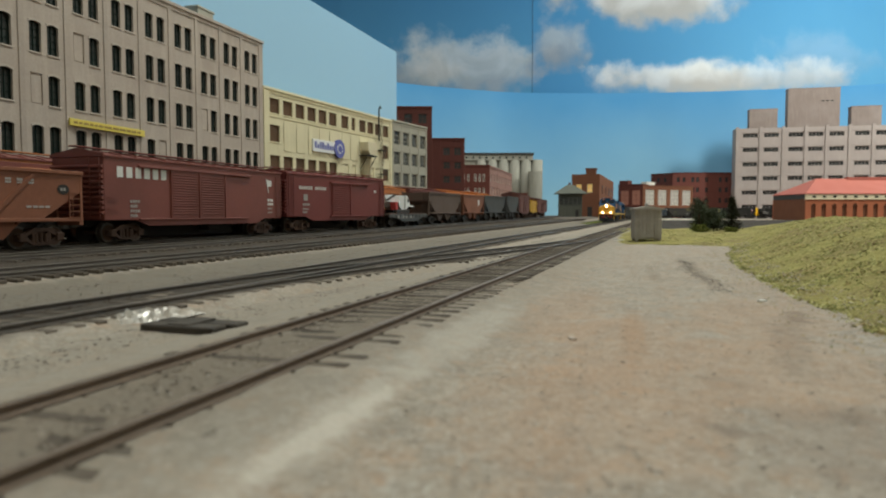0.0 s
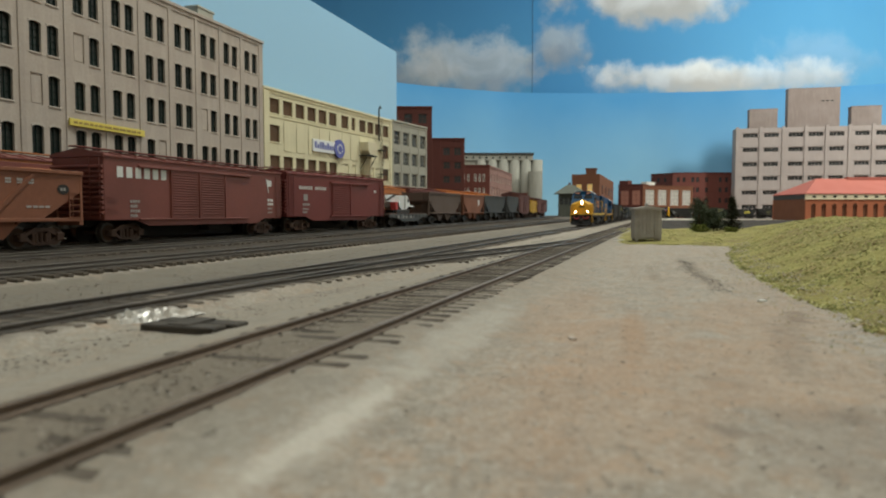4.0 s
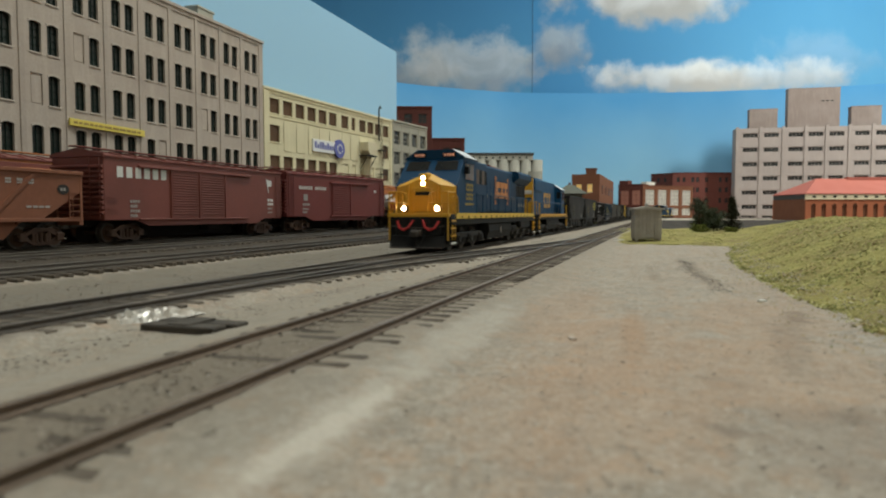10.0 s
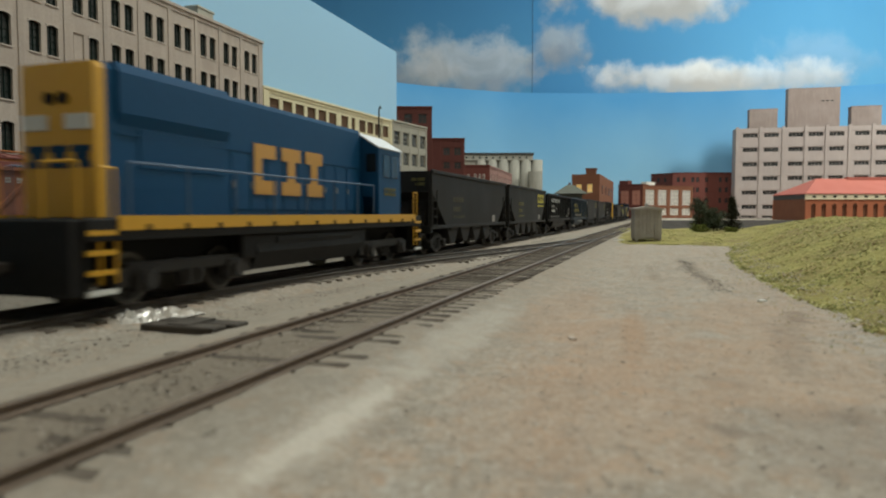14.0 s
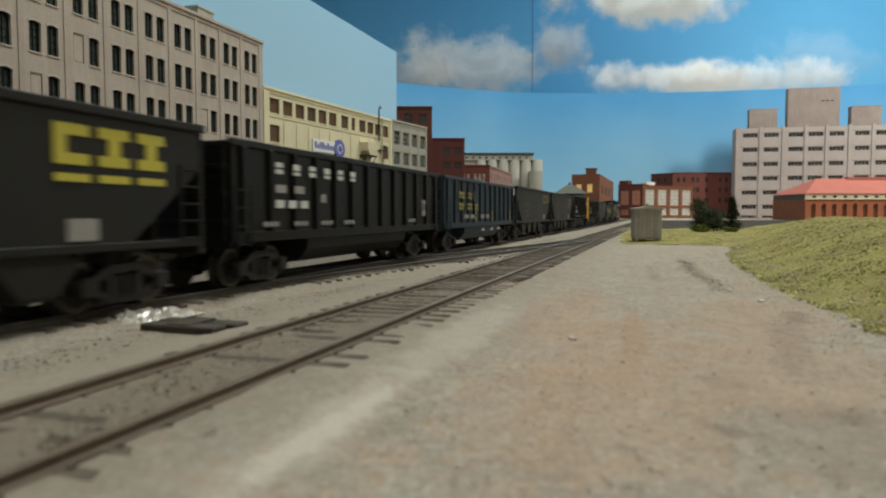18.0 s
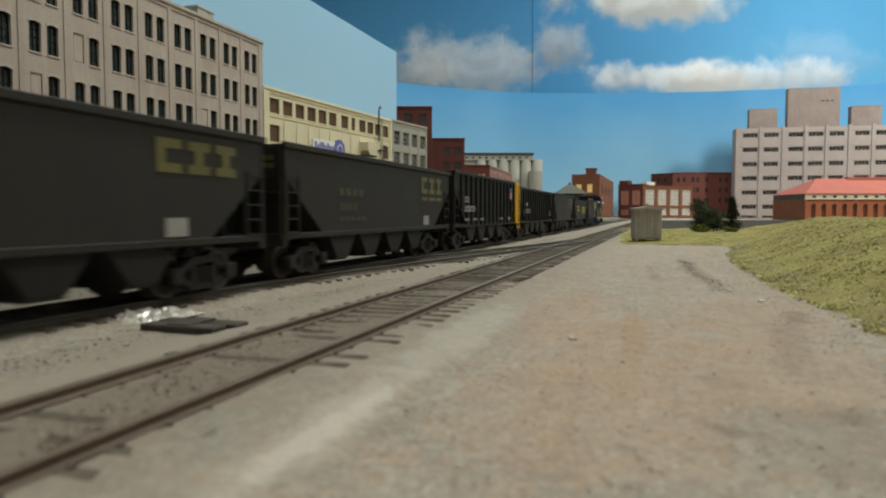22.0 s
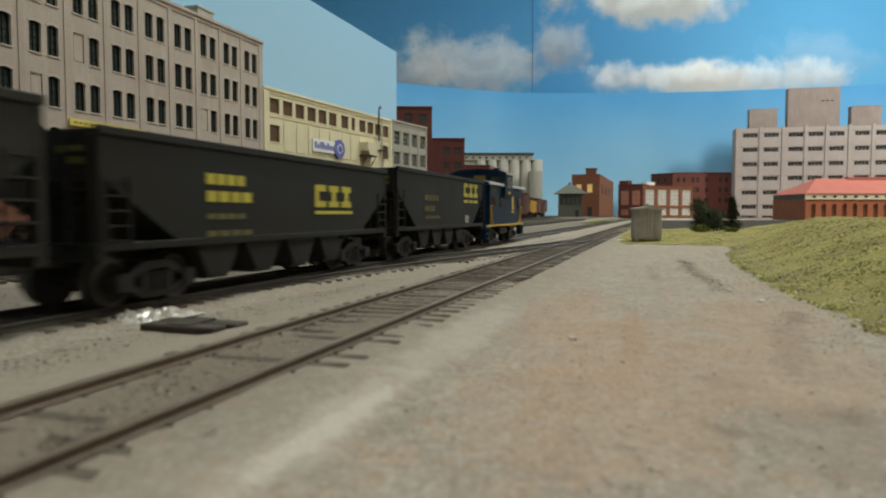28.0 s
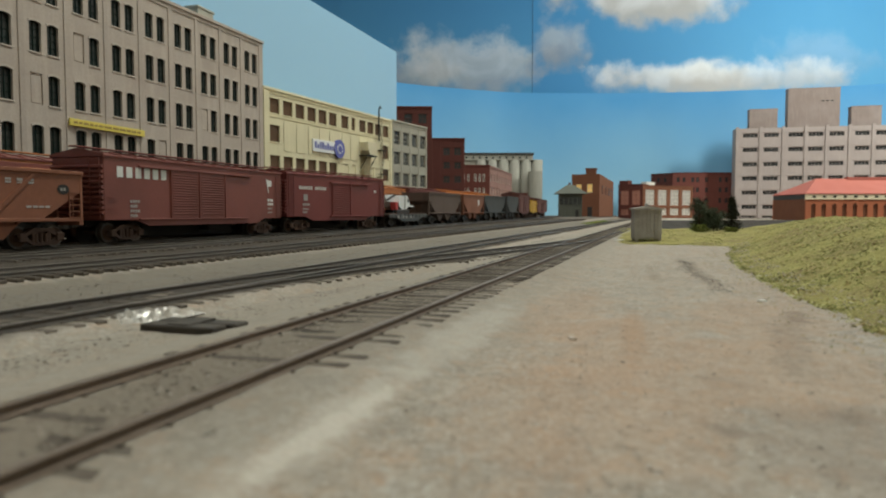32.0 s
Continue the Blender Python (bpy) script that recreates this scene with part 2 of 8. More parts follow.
        for k, way in enumerate(((c / (hw * MM), -s / (hw * MM), 0), (s / (hh * MM), c / (hh * MM), 0))):
            q = n.new("ShaderNodeVectorMath")
            q.operation = "DOT_PRODUCT"
            q.inputs[1].default_value = way
            l.new(o.outputs[0], q.inputs[0])
            l.new(q.outputs["Value"], xy.inputs[k])
        d = n.new("ShaderNodeVectorMath")
        d.operation = "LENGTH"
        l.new(xy.outputs[0], d.inputs[0])
        t = n.new("ShaderNodeTexNoise")
        t.inputs["Scale"].default_value, t.inputs["Detail"].default_value = grain, 6
        l.new(tc.outputs["Object"], t.inputs["Vector"])
        a = n.new("ShaderNodeMath")
        a.operation = "MULTIPLY_ADD"
        a.inputs[1].default_value = -1.7
        l.new(t.outputs["Fac"], a.inputs[0])
        l.new(d.outputs["Value"], a.inputs[2])
        r = n.new("ShaderNodeMapRange")
        r.inputs["From Min"].default_value, r.inputs["From Max"].default_value = -0.15, 0.45
        r.inputs["To Min"].default_value, r.inputs["To Max"].default_value = amount, 0.0
        l.new(a.outputs[0], r.inputs["Value"])
        x_ = n.new("ShaderNodeMix")
        x_.data_type = "RGBA"
        x_.inputs["B"].default_value = (*color, 1)
        l.new(src, x_.inputs["A"])
        l.new(r.outputs["Result"], x_.inputs["Factor"])
        return x_.outputs["Result"]
    def band(src, d0, half, soft, amount, color):
        """A strip of one tone along the tracks, its border frayed."""
        q = n.new("ShaderNodeVectorMath")
        q.operation = "DOT_PRODUCT"
        q.inputs[1].default_value = (NX, NY, 0)
        l.new(tc.outputs["Object"], q.inputs[0])
        e = n.new("ShaderNodeMath")
        e.operation = "SUBTRACT"
        e.inputs[1].default_value = d0 * MM
        l.new(q.outputs["Value"], e.inputs[0])
        a = n.new("ShaderNodeMath")
        a.operation = "ABSOLUTE"
        l.new(e.outputs[0], a.inputs[0])
        t = n.new("ShaderNodeTexNoise")
        t.inputs["Scale"].default_value, t.inputs["Detail"].default_value, t.inputs["Roughness"].default_value = 110, 8, 0.72
        l.new(tc.outputs["Object"], t.inputs["Vector"])
        f = n.new("ShaderNodeMath")
        f.operation = "MULTIPLY_ADD"
        f.inputs[1].default_value = 2.2 * soft * MM
        l.new(t.outputs["Fac"], f.inputs[0])
        l.new(a.outputs[0], f.inputs[2])
        r = n.new("ShaderNodeMapRange")
        r.inputs["From Min"].default_value, r.inputs["From Max"].default_value = (half + 0.6 * soft) * MM, (half + 1.7 * soft) * MM
        r.inputs["To Min"].default_value, r.inputs["To Max"].default_value = amount, 0.0
        l.new(f.outputs[0], r.inputs["Value"])
        o = n.new("ShaderNodeMix")
        o.data_type = "RGBA"
        o.inputs["B"].default_value = (*color, 1)
        l.new(src, o.inputs["A"])
        l.new(r.outputs["Result"], o.inputs["Factor"])
        return o.outputs["Result"]
    src = patch(src, 48, 64, 15, 16, 0.5, (0.235, 0.193, 0.158), 18.2, 160)
    src = patch(src, 31.5, 72, 2.6, 1.7, 0.55, (0.15, 0.128, 0.11), 60, 420)
    src = patch(src, 47, 76, 2.8, 2.4, 0.45, (0.15, 0.125, 0.105), 30, 420)
    src = patch(src, 40, 92, 5.0, 3.0, 0.35, (0.18, 0.15, 0.125), 60, 300)
    for px, py, hw, hh in ((20, 82, 14, 26), (34, 120, 14, 34), (52, 100, 14, 26), (30, 160, 10, 40), (70, 150, 14, 34)):
        src = patch(src, px, py, hw, hh, 0.3, (0.40, 0.255, 0.165))
    src = patch(src, 38, 132, 2.6, 26, 0.35, (0.33, 0.19, 0.105), 16, 200)
    src = patch(src, 103, 270, 3.4, 62, 0.28, (0.10, 0.08, 0.065), 15, 330)
    src = patch(src, 112, 310, 2.2, 40, 0.2, (0.10, 0.08, 0.065), 17, 330)
    src = patch(src, 83, 262, 2.6, 40, 0.25, (0.11, 0.09, 0.07), 15, 330)
    src = patch(src, 64, 122, 3.2, 30, 0.25, (0.15, 0.12, 0.095), 25, 330)
    src = patch(src, 80, 150, 2.6, 10, 0.4, (0.13, 0.10, 0.08), 22, 330)
    # ballast dust spreads from the tracks into the lot
    src = band(src, 66.0, 36.0, 12.0, 0.4, (0.22, 0.195, 0.158))
    src = band(src, 57.0, 13.0, 9.0, 0.5, (0.19, 0.163, 0.13))
    src = band(src, 57.0, 7.4, 2.6, 0.7, (0.165, 0.138, 0.108))
    src = band(src, 88.0, 14.0, 10.0, 0.35, (0.265, 0.236, 0.193))
    src = band(src, 120.7, 13.0, 5.0, 0.75, (0.15, 0.128, 0.104))
    src = band(src, 158.0, 22.0, 9.0, 0.85, (0.15, 0.133, 0.108))
    src = band(src, 251.0, 56.0, 8.0, 0.9, (0.105, 0.088, 0.071))
    # a pale dusty strip along the front track, fading away from the near end
    src = patch(src, -11.8, 72, 3.4, 24, 0.34, (0.48, 0.435, 0.37), 18.2, 130)
    src = patch(src, -12.5, 69, 1.6, 18, 0.45, (0.56, 0.515, 0.45), 18.2, 260)
    src = patch(src, 4, 124, 4.5, 40, 0.35, (0.47, 0.44, 0.385), 18.2, 130)
    l.new(src, b.inputs["Base Color"])
    return m


GRAVEL = ground_material()
BALLAST = mat("dark_ballast", (0.062, 0.053, 0.045), 0.95, 0, 0.5, 900, 0.9, 0.5, (0.125, 0.104, 0.084), 45, depth=0.0008, spec=0.1)
YARD_BALLAST = mat("cindery_yard_ballast", (0.057, 0.047, 0.038), 0.95, 0, 0.5, 900, 0.9, 0.5, (0.098, 0.08, 0.064), 45, depth=0.0008, spec=0.1)
TURF = mat("ground_turf", (0.23, 0.205, 0.075), 0.95, 0, 0.5, 500, 0.9, 0.8, (0.17, 0.125, 0.07), 32, depth=0.001, spec=0.05)
TIE = mat("weathered_tie", (0.085, 0.068, 0.054), 0.9, 0, 0.35, 700, 0.6, 0.4, (0.19, 0.165, 0.135), 120, spec=0.15)
TIE_PALE = mat("dusty_tie", (0.078, 0.063, 0.05), 0.9, 0, 0.4, 700, 0.6, 0.7, (0.17, 0.145, 0.118), 160, spec=0.15)
RUST = mat("rusty_rail", (0.125, 0.087, 0.060), 0.7, 0.1, 0.3, 800, 0.3, 0.4, (0.14, 0.10, 0.075), 90)
RAILTOP = mat("worn_railhead", (0.17, 0.13, 0.10), 0.45, 0.35, 0.2, 600, 0.1, 0.4, (0.11, 0.085, 0.067), 70)
DARK_RAIL = mat("grimy_rail", (0.072, 0.060, 0.050), 0.75, 0.1, 0.3, 800, 0.3, 0.4, (0.10, 0.078, 0.06), 90)
DARK_TOP = mat("grimy_railhead", (0.115, 0.10, 0.085), 0.42, 0.4, 0.2, 600, 0.1, 0.4, (0.085, 0.07, 0.058), 70)
ROOM = mat("room_paint", (0.62, 0.58, 0.52), 0.9, 0, 0.05, 40, 0.1, spec=0.2)


def sky_paint(name, low, high, clouds=(), z0=0.0, z1=1.2, side=None):
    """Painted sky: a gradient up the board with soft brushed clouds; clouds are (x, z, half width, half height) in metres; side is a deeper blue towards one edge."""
    m = bpy.data.materials.new(name)
    m.use_nodes = True
    nt = m.node_tree
    n, l = nt.nodes, nt.links
    b = n["Principled BSDF"]
    b.inputs["Roughness"].default_value = 0.85
    b.inputs["Specular IOR Level"].default_value = 0.15
    tc = n.new("ShaderNodeTexCoord")
    sep = n.new("ShaderNodeSeparateXYZ")
    l.new(tc.outputs["Object"], sep.inputs[0])
    r = n.new("ShaderNodeMapRange")
    r.inputs["From Min"].default_value, r.inputs["From Max"].default_value = z0, z1
    l.new(sep.outputs["Z"], r.inputs["Value"])
    mottle = n.new("ShaderNodeTexNoise")
    mottle.inputs["Scale"].default_value, mottle.inputs["Detail"].default_value = 2.5, 5
    l.new(tc.outputs["Object"], mottle.inputs["Vector"])
    am = n.new("ShaderNodeMath")
    am.operation = "MULTIPLY_ADD"
    am.inputs[1].default_value = 0.5
    l.new(mottle.outputs["Fac"], am.inputs[0])
    sb = n.new("ShaderNodeMath")
    sb.operation = "SUBTRACT"
    sb.inputs[1].default_value = 0.25
    l.new(r.outputs["Result"], sb.inputs[0])
    l.new(sb.outputs[0], am.inputs[2])
    base = n.new("ShaderNodeMix")
    base.data_type = "RGBA"
    base.inputs["A"].default_value, base.inputs["B"].default_value = (*low, 1), (*high, 1)
    l.new(am.outputs[0], base.inputs["Factor"])
    out = base.outputs["Result"]
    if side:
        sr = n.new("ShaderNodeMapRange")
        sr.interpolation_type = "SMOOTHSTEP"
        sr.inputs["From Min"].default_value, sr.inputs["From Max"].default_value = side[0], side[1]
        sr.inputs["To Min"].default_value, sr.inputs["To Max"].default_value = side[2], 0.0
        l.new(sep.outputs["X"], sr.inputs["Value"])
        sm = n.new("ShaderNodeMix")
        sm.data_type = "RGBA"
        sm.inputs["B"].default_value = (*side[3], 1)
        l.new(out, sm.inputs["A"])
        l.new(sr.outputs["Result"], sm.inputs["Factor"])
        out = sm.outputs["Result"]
    edge = n.new("ShaderNodeTexNoise")
    edge.inputs["Scale"].default_value, edge.inputs["Detail"].default_value, edge.inputs["Roughness"].default_value = 4.2, 9, 0.58
    l.new(tc.outputs["Object"], edge.inputs["Vector"])
    tone = n.new("ShaderNodeTexNoise")
    tone.inputs["Scale"].default_value, tone.inputs["Detail"].default_value, tone.inputs["Distortion"].default_value = 5.5, 6, 0.6
    l.new(tc.outputs["Object"], tone.inputs["Vector"])
    for cx, cz, hw, hh, strength, dark in clouds:
        mp = n.new("ShaderNodeVectorMath")
        mp.operation = "SUBTRACT"
        mp.inputs[1].default_value = (cx, 0, cz)
        l.new(tc.outputs["Object"], mp.inputs[0])
        sc = n.new("ShaderNodeVectorMath")
        sc.operation = "MULTIPLY"
        sc.inputs[1].default_value = (1 / hw, 0, 1 / hh)
        l.new(mp.outputs[0], sc.inputs[0])
        ln = n.new("ShaderNodeVectorMath")
        ln.operation = "LENGTH"
        l.new(sc.outputs[0], ln.inputs[0])
        ad = n.new("ShaderNodeMath")
        ad.operation = "MULTIPLY_ADD"
        ad.inputs[1].default_value = -2.4
        l.new(edge.outputs["Fac"], ad.inputs[0])
        l.new(ln.outputs["Value"], ad.inputs[2])
        rg = n.new("ShaderNodeMapRange")
        rg.interpolation_type = "SMOOTHSTEP"
        rg.inputs["From Min"].default_value, rg.inputs["From Max"].default_value = -0.85, -0.16
        rg.inputs["To Min"].default_value, rg.inputs["To Max"].default_value = strength, 0.0
        l.new(ad.outputs[0], rg.inputs["Value"])
        shade = n.new("ShaderNodeMix")
        shade.data_type = "RGBA"
        shade.inputs["A"].default_value, shade.inputs["B"].default_value = (*[c * dark for c in (0.53, 0.49, 0.45)], 1), (*[min(0.85, c * dark) for c in (0.86, 0.86, 0.86)], 1)
        # grey-beige undersides, whiter heads, the change broken by the brush
        hs = n.new("ShaderNodeSeparateXYZ")
        l.new(sc.outputs[0], hs.inputs[0])
        hb = n.new("ShaderNodeMath")
        hb.operation = "MULTIPLY_ADD"
        hb.inputs[1].default_value = 0.42
        l.new(hs.outputs["Z"], hb.inputs[0])
        l.new(tone.outputs["Fac"], hb.inputs[2])
        tr = n.new("ShaderNodeMapRange")
        tr.interpolation_type = "SMOOTHSTEP"
        tr.inputs["From Min"].default_value, tr.inputs["From Max"].default_value = 0.22, 0.82
        l.new(hb.outputs[0], tr.inputs["Value"])
        l.new(tr.outputs["Result"], shade.inputs["Factor"])
        mx = n.new("ShaderNodeMix")
        mx.data_type = "RGBA"
        l.new(out, mx.inputs["A"])
        l.new(shade.outputs["Result"], mx.inputs["B"])
        l.new(rg.outputs["Result"], mx.inputs["Factor"])
        out = mx.outputs["Result"]
    l.new(out, b.inputs["Base Color"])
    return m


# ---- ground ----
def spaced(stops):
    out = []
    for a, b, step in stops:
        out += [a + (b - a) * i / max(1, round((b - a) / step)) for i in range(max(1, round((b - a) / step)))]
    return out + [stops[-1][1]]


def sheet(xs, ys, zf):
    s = Shape()
    s.v = [(x, y, zf(x, y)) for y in ys for x in xs]
    w = len(xs)
    s.f = [(j * w + i, j * w + i + 1, (j + 1) * w + i + 1, (j + 1) * w + i) for j in range(len(ys) - 1) for i in range(w - 1)]
    return s


def rough_ground(x, y):
    v = Vector((x * 0.05, y * 0.05, 0))
    k = 1.0 if y < 700 and abs(x) < 500 else 0.5
    return lift(x, y) + k * (0.55 * noise.noise(v) + 0.22 * noise.noise(v * 4.1) + (0.12 * noise.noise(v * 13.0) if y < 420 else 0))


XS = spaced([(-1300, -500, 40), (-500, -160, 10), (-160, 240, 2.5), (240, 500, 10), (500, 2500, 50)])
YS = spaced([(-500, 40, 30), (40, 300, 2.5), (300, 700, 8), (700, 3500, 35)])
ground = part("ground", sheet(XS, YS, rough_ground), GRAVEL, smooth=True)
tagged(ground, "tan and grey scale gravel ground with rusty patches", "ground", kind="structure")

def turf_bumps(x, y):
    return 1.9 * noise.noise(Vector((x * 0.045, y * 0.045, 5))) + 1.1 * noise.noise(Vector((x * 0.16, y * 0.16, 9)))


# grassy bank and verge: where the gravel lot ends
def turf_top(x, e):
    return 0.3 + 1.5 * min(1, max(0, (x - e) / 25))


def turf_sheet():
    s, rows = Shape(), []
    rnd = random.Random(5)
    ys = spaced([(-200, 60, 20), (60, 620, 4), (620, 960, 12)])
    n = 60
    for y in ys:
        e = verge(max(0, y)) + 3.0 * noise.noise(Vector((y * 0.06, 3.3, 0))) + 2.0 * noise.noise(Vector((y * 0.21, 1.3, 0)))
        row = []
        for i in range(n + 1):
            k = i / n
            x = e + (1150 - e * 0.3) * k ** 2.2
            bumps = turf_bumps(x, y)
            row.append((x, y, lift(x, y) + (turf_top(x, e) if i else -0.9) + bumps * min(1, max(0, x - e) / 30)))
        rows.append(row)
    s.v = [p for r in rows for p in r]
    w = n + 1
    s.f = [(j * w + i, j * w + i + 1, (j + 1) * w + i + 1, (j + 1) * w + i) for j in range(len(ys) - 1) for i in range(n)]
    return s


turf = part("grass_bank", turf_sheet(), TURF, smooth=True)
tagged(turf, "yellow-green scale turf covering a low bank", "grass", kind="structure")

def cinder_road():
    """Dark cinders from the far side of the bank to the station, their near edge along the tracks."""
    s = sheet(spaced([(0, 1500, 60)]), spaced([(930, 2240, 60)]), lambda x, y: 0)
    s.v = [(0.33 * y - 30 + x, y, lift(0.33 * y - 30 + x, y) + 0.7) for x, y, z in s.v]
    return s


tagged(part("road", cinder_road(), BALLAST), "dark cinder roadway behind the bank", "road", kind="structure")

# ---- backdrops and room ----
LOW_SKY, HIGH_SKY = (0.22, 0.45, 0.62), (0.055, 0.20, 0.50)


def wall_board(name, pts, z0, z1, thick, material, label, category="backdrop", tops=None):
    """A standing board along plan points, its thickness behind it."""
    s = Shape()
    n = len(pts)
    offs = []
    for i, p in enumerate(pts):
        a, b = Vector(pts[max(0, i - 1)]), Vector(pts[min(n - 1, i + 1)])
        w = (b - a).normalized()
        offs.append((p[0] - w.y * thick, p[1] + w.x * thick))
    vs = []
    for i in range(n):
        top = z1 if tops is None else tops[i]
        vs += [(*pts[i], z0), (*pts[i], top), (*offs[i], top), (*offs[i], z0)]
    fs = []
    for i in range(n - 1):
        for k in range(4):
            fs.append((4 * i + k, 4 * i + (k + 1) % 4, 4 * (i + 1) + (k + 1) % 4, 4 * (i + 1) + k))
    fs += [(0, 1, 2, 3), (4 * n - 4, 4 * n - 1, 4 * n - 2, 4 * n - 3)]
    s.add(vs, fs)
    return tagged(part(name, s, material), label, category, kind="structure")


COVE = smooth_path([(-700, 2600), (-205, 3030), (200, 3230), (435, 3290), (910, 3300), (1140, 3275), (1400, 3230), (2000, 3060), (2500, 2700)])
wall_board("backdrop", [COVE(COVE.length * k / 200)[:2] for k in range(201)], -20, 611, 8,
           sky_paint("painted_low_sky", (0.27, 0.50, 0.66), (0.085, 0.30, 0.58), z0=0.05, z1=0.62), "light blue painted sky backdrop board with a coved corner")
wall_board("backdrop", [(-640, -219 + 0), (-98, 1420)], -20, 361.7, 5,
           sky_paint("painted_pale_sky", (0.37, 0.58, 0.74), (0.30, 0.51, 0.70), z0=0.0, z1=0.4), "pale blue painted divider board behind the flats")
CLOUDS = ((0.16, 0.80, 0.48, 0.19, 0.55, 0.84), (-0.12, 0.76, 0.24, 0.12, 0.45, 0.8), (1.02, 1.12, 0.60, 0.13, 0.85, 0.88), (0.57, 0.88, 0.18, 0.19, 0.55, 0.60),
          (1.25, 0.72, 0.52, 0.10, 0.8, 0.92), (1.62, 0.735, 0.50, 0.105, 0.68, 0.94), (1.95, 0.82, 0.34, 0.15, 0.14, 0.92))
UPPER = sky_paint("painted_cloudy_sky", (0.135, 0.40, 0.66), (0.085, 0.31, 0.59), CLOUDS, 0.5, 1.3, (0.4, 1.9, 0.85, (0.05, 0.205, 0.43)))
LEFT_SKY = sky_paint("painted_dusky_sky", (0.085, 0.285, 0.50), (0.05, 0.19, 0.40), CLOUDS, 0.5, 1.3)
wall_board("backdrop", [(-1300, 3503), (-537, 3503)], -20, 1700, 6, LEFT_SKY, "dark blue painted sky panel")
wall_board("backdrop", [(-536.4, 3500), (463, 3500)], -20, 1700, 6, LEFT_SKY, "dark blue painted sky panel with soft clouds")
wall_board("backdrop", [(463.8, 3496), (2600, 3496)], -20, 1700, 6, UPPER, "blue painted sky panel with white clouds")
wall_board("wall_left", [(-1310, -900), (-1310, 3510)], -20, 1700, 10, ROOM, "plain painted room wall", "wall")
wall_board("wall_right", [(2610, 3510), (2610, -900)], -20, 1700, 10, ROOM, "plain painted room wall", "wall")
wall_board("wall_back", [(2610, -910), (-1310, -910)], -20, 1700, 10, ROOM, "plain painted room wall", "wall")
tagged(part("ceiling", Shape().box(-1330, 2630, -930, 3530, 1701, 1712), ROOM), "plain white room ceiling", "ceiling", kind="structure")
tagged(part("floor", Shape().box(-1330, 2630, -930, 3530, -40, -21), ROOM), "plain base under the layout", "floor", kind="structure")


# ---- track ----
def rail_mesh(pts, off, z, head=0.55, top=True):
    """A rail along (x, y, heading) points, off to the left. Returns web and head shapes."""
    web, cap = Shape(), Shape()
    prof = ((-0.9, -1.35), (0.9, -1.35), (0.8, -1.18), (0.25, -1.0), (0.25, -0.55), (0.48, -0.42), (0.48, -0.1), (-0.48, -0.1), (-0.48, -0.42), (-0.25, -0.55), (-0.25, -1.0), (-0.8, -1.18))
    headp = ((-0.5, -0.12), (0.5, -0.12), (0.4, 0.0), (-0.4, 0.0))
    for s, pr in ((web, prof), (cap, headp)):
        k = len(pr)
        for (x, y, a) in pts:
            zz = z(x, y) if callable(z) else z
            for u, w in pr:
                o = off + u
                s.v.append((x - math.cos(a) * o, y + math.sin(a) * o, zz + w))
        for i in range(len(pts) - 1):
            for j in range(k):
                s.f.append((i * k + j, i * k + (j + 1) % k, (i + 1) * k + (j + 1) % k, (i + 1) * k + j))
        s.f += [tuple(range(k)), tuple(range((len(pts) - 1) * k, len(pts) * k))]
    return web, cap


def tie_shape(length=30.0, seed=0):
    r = random.Random(seed)
    s = Shape()
    s.box(-length / 2 + r.uniform(-.4, .4), length / 2 + r.uniform(-.4, .4), -1.2, 1.2, -1.6, 0.0, 0.18)
    for g in (-8.6, 8.6):
        s.box(g - 1.5, g + 1.5, -1.0, 1.0, -0.1, 0.1, 0.04)
        for e in (-1.35, 1.35):
            s.box(g + e - .28, g + e + .28, 0.2, 0.65, 0.05, 0.32)
    return s


TIE_MESHES = [tie_shape(30, k).mesh("tie", TIE) for k in range(4)]
PALE_TIES = [tie_shape(30, k).mesh("tie", TIE_PALE) for k in range(4)]


def track(label, place, s0, s1, z, ties="stuff", step=6.2, pitch=6.0, near=None, material=TIE, meshes=None, proud=lambda s: 0.0, tie_span=None, rails=None):
    t = thing("railway_track", 0, 0, 0, label=label, category="track")
    pts = []
    n = max(2, int((s1 - s0) / 25))
    for i in range(n + 1):
        pts.append(place(s0 + (s1 - s0) * i / n))
    for off in (-8.6, 8.6):
        web, cap = rail_mesh(pts, off, z)
        steel = rails or (DARK_RAIL, DARK_TOP)
        rail = part("rail", web, steel[0], t)
        part("railhead", cap, steel[1], rail)
    rnd = random.Random(11)
    rest = Shape()
    k = 0
    s, last = tie_span or (s0, s1)
    while s < last:
        x, y, a = place(s + rnd.uniform(-.4, .4))
        zz = (z(x, y) if callable(z) else z) - 1.37 + proud(s) + rnd.uniform(-.28, .12)
        turn = -math.degrees(a) + rnd.uniform(-1.6, 1.6)
        if near and near[0] <= s < near[1]:
            share("tie", (meshes or TIE_MESHES)[k % 4], t, moved(x, y, zz, turn))
        else:
            c, sn = math.cos(math.radians(turn)), math.sin(math.radians(turn))
            h = 15 + rnd.uniform(-.5, .5)
            vs = [(x + c * u - sn * v, y + sn * u + c * v, zz + w) for w in (-1.6, 0) for v in (-1.3, 1.3) for u in (-h, h)]
            rest.add(vs, [(4, 5, 7, 6), (0, 1, 5, 4), (2, 6, 7, 3), (0, 4, 6, 2), (1, 3, 7, 5)])
        k += 1
        s += pitch
    if rest.v:
        tagged(part("ties", rest, material, t), kind="stuff")
    return t


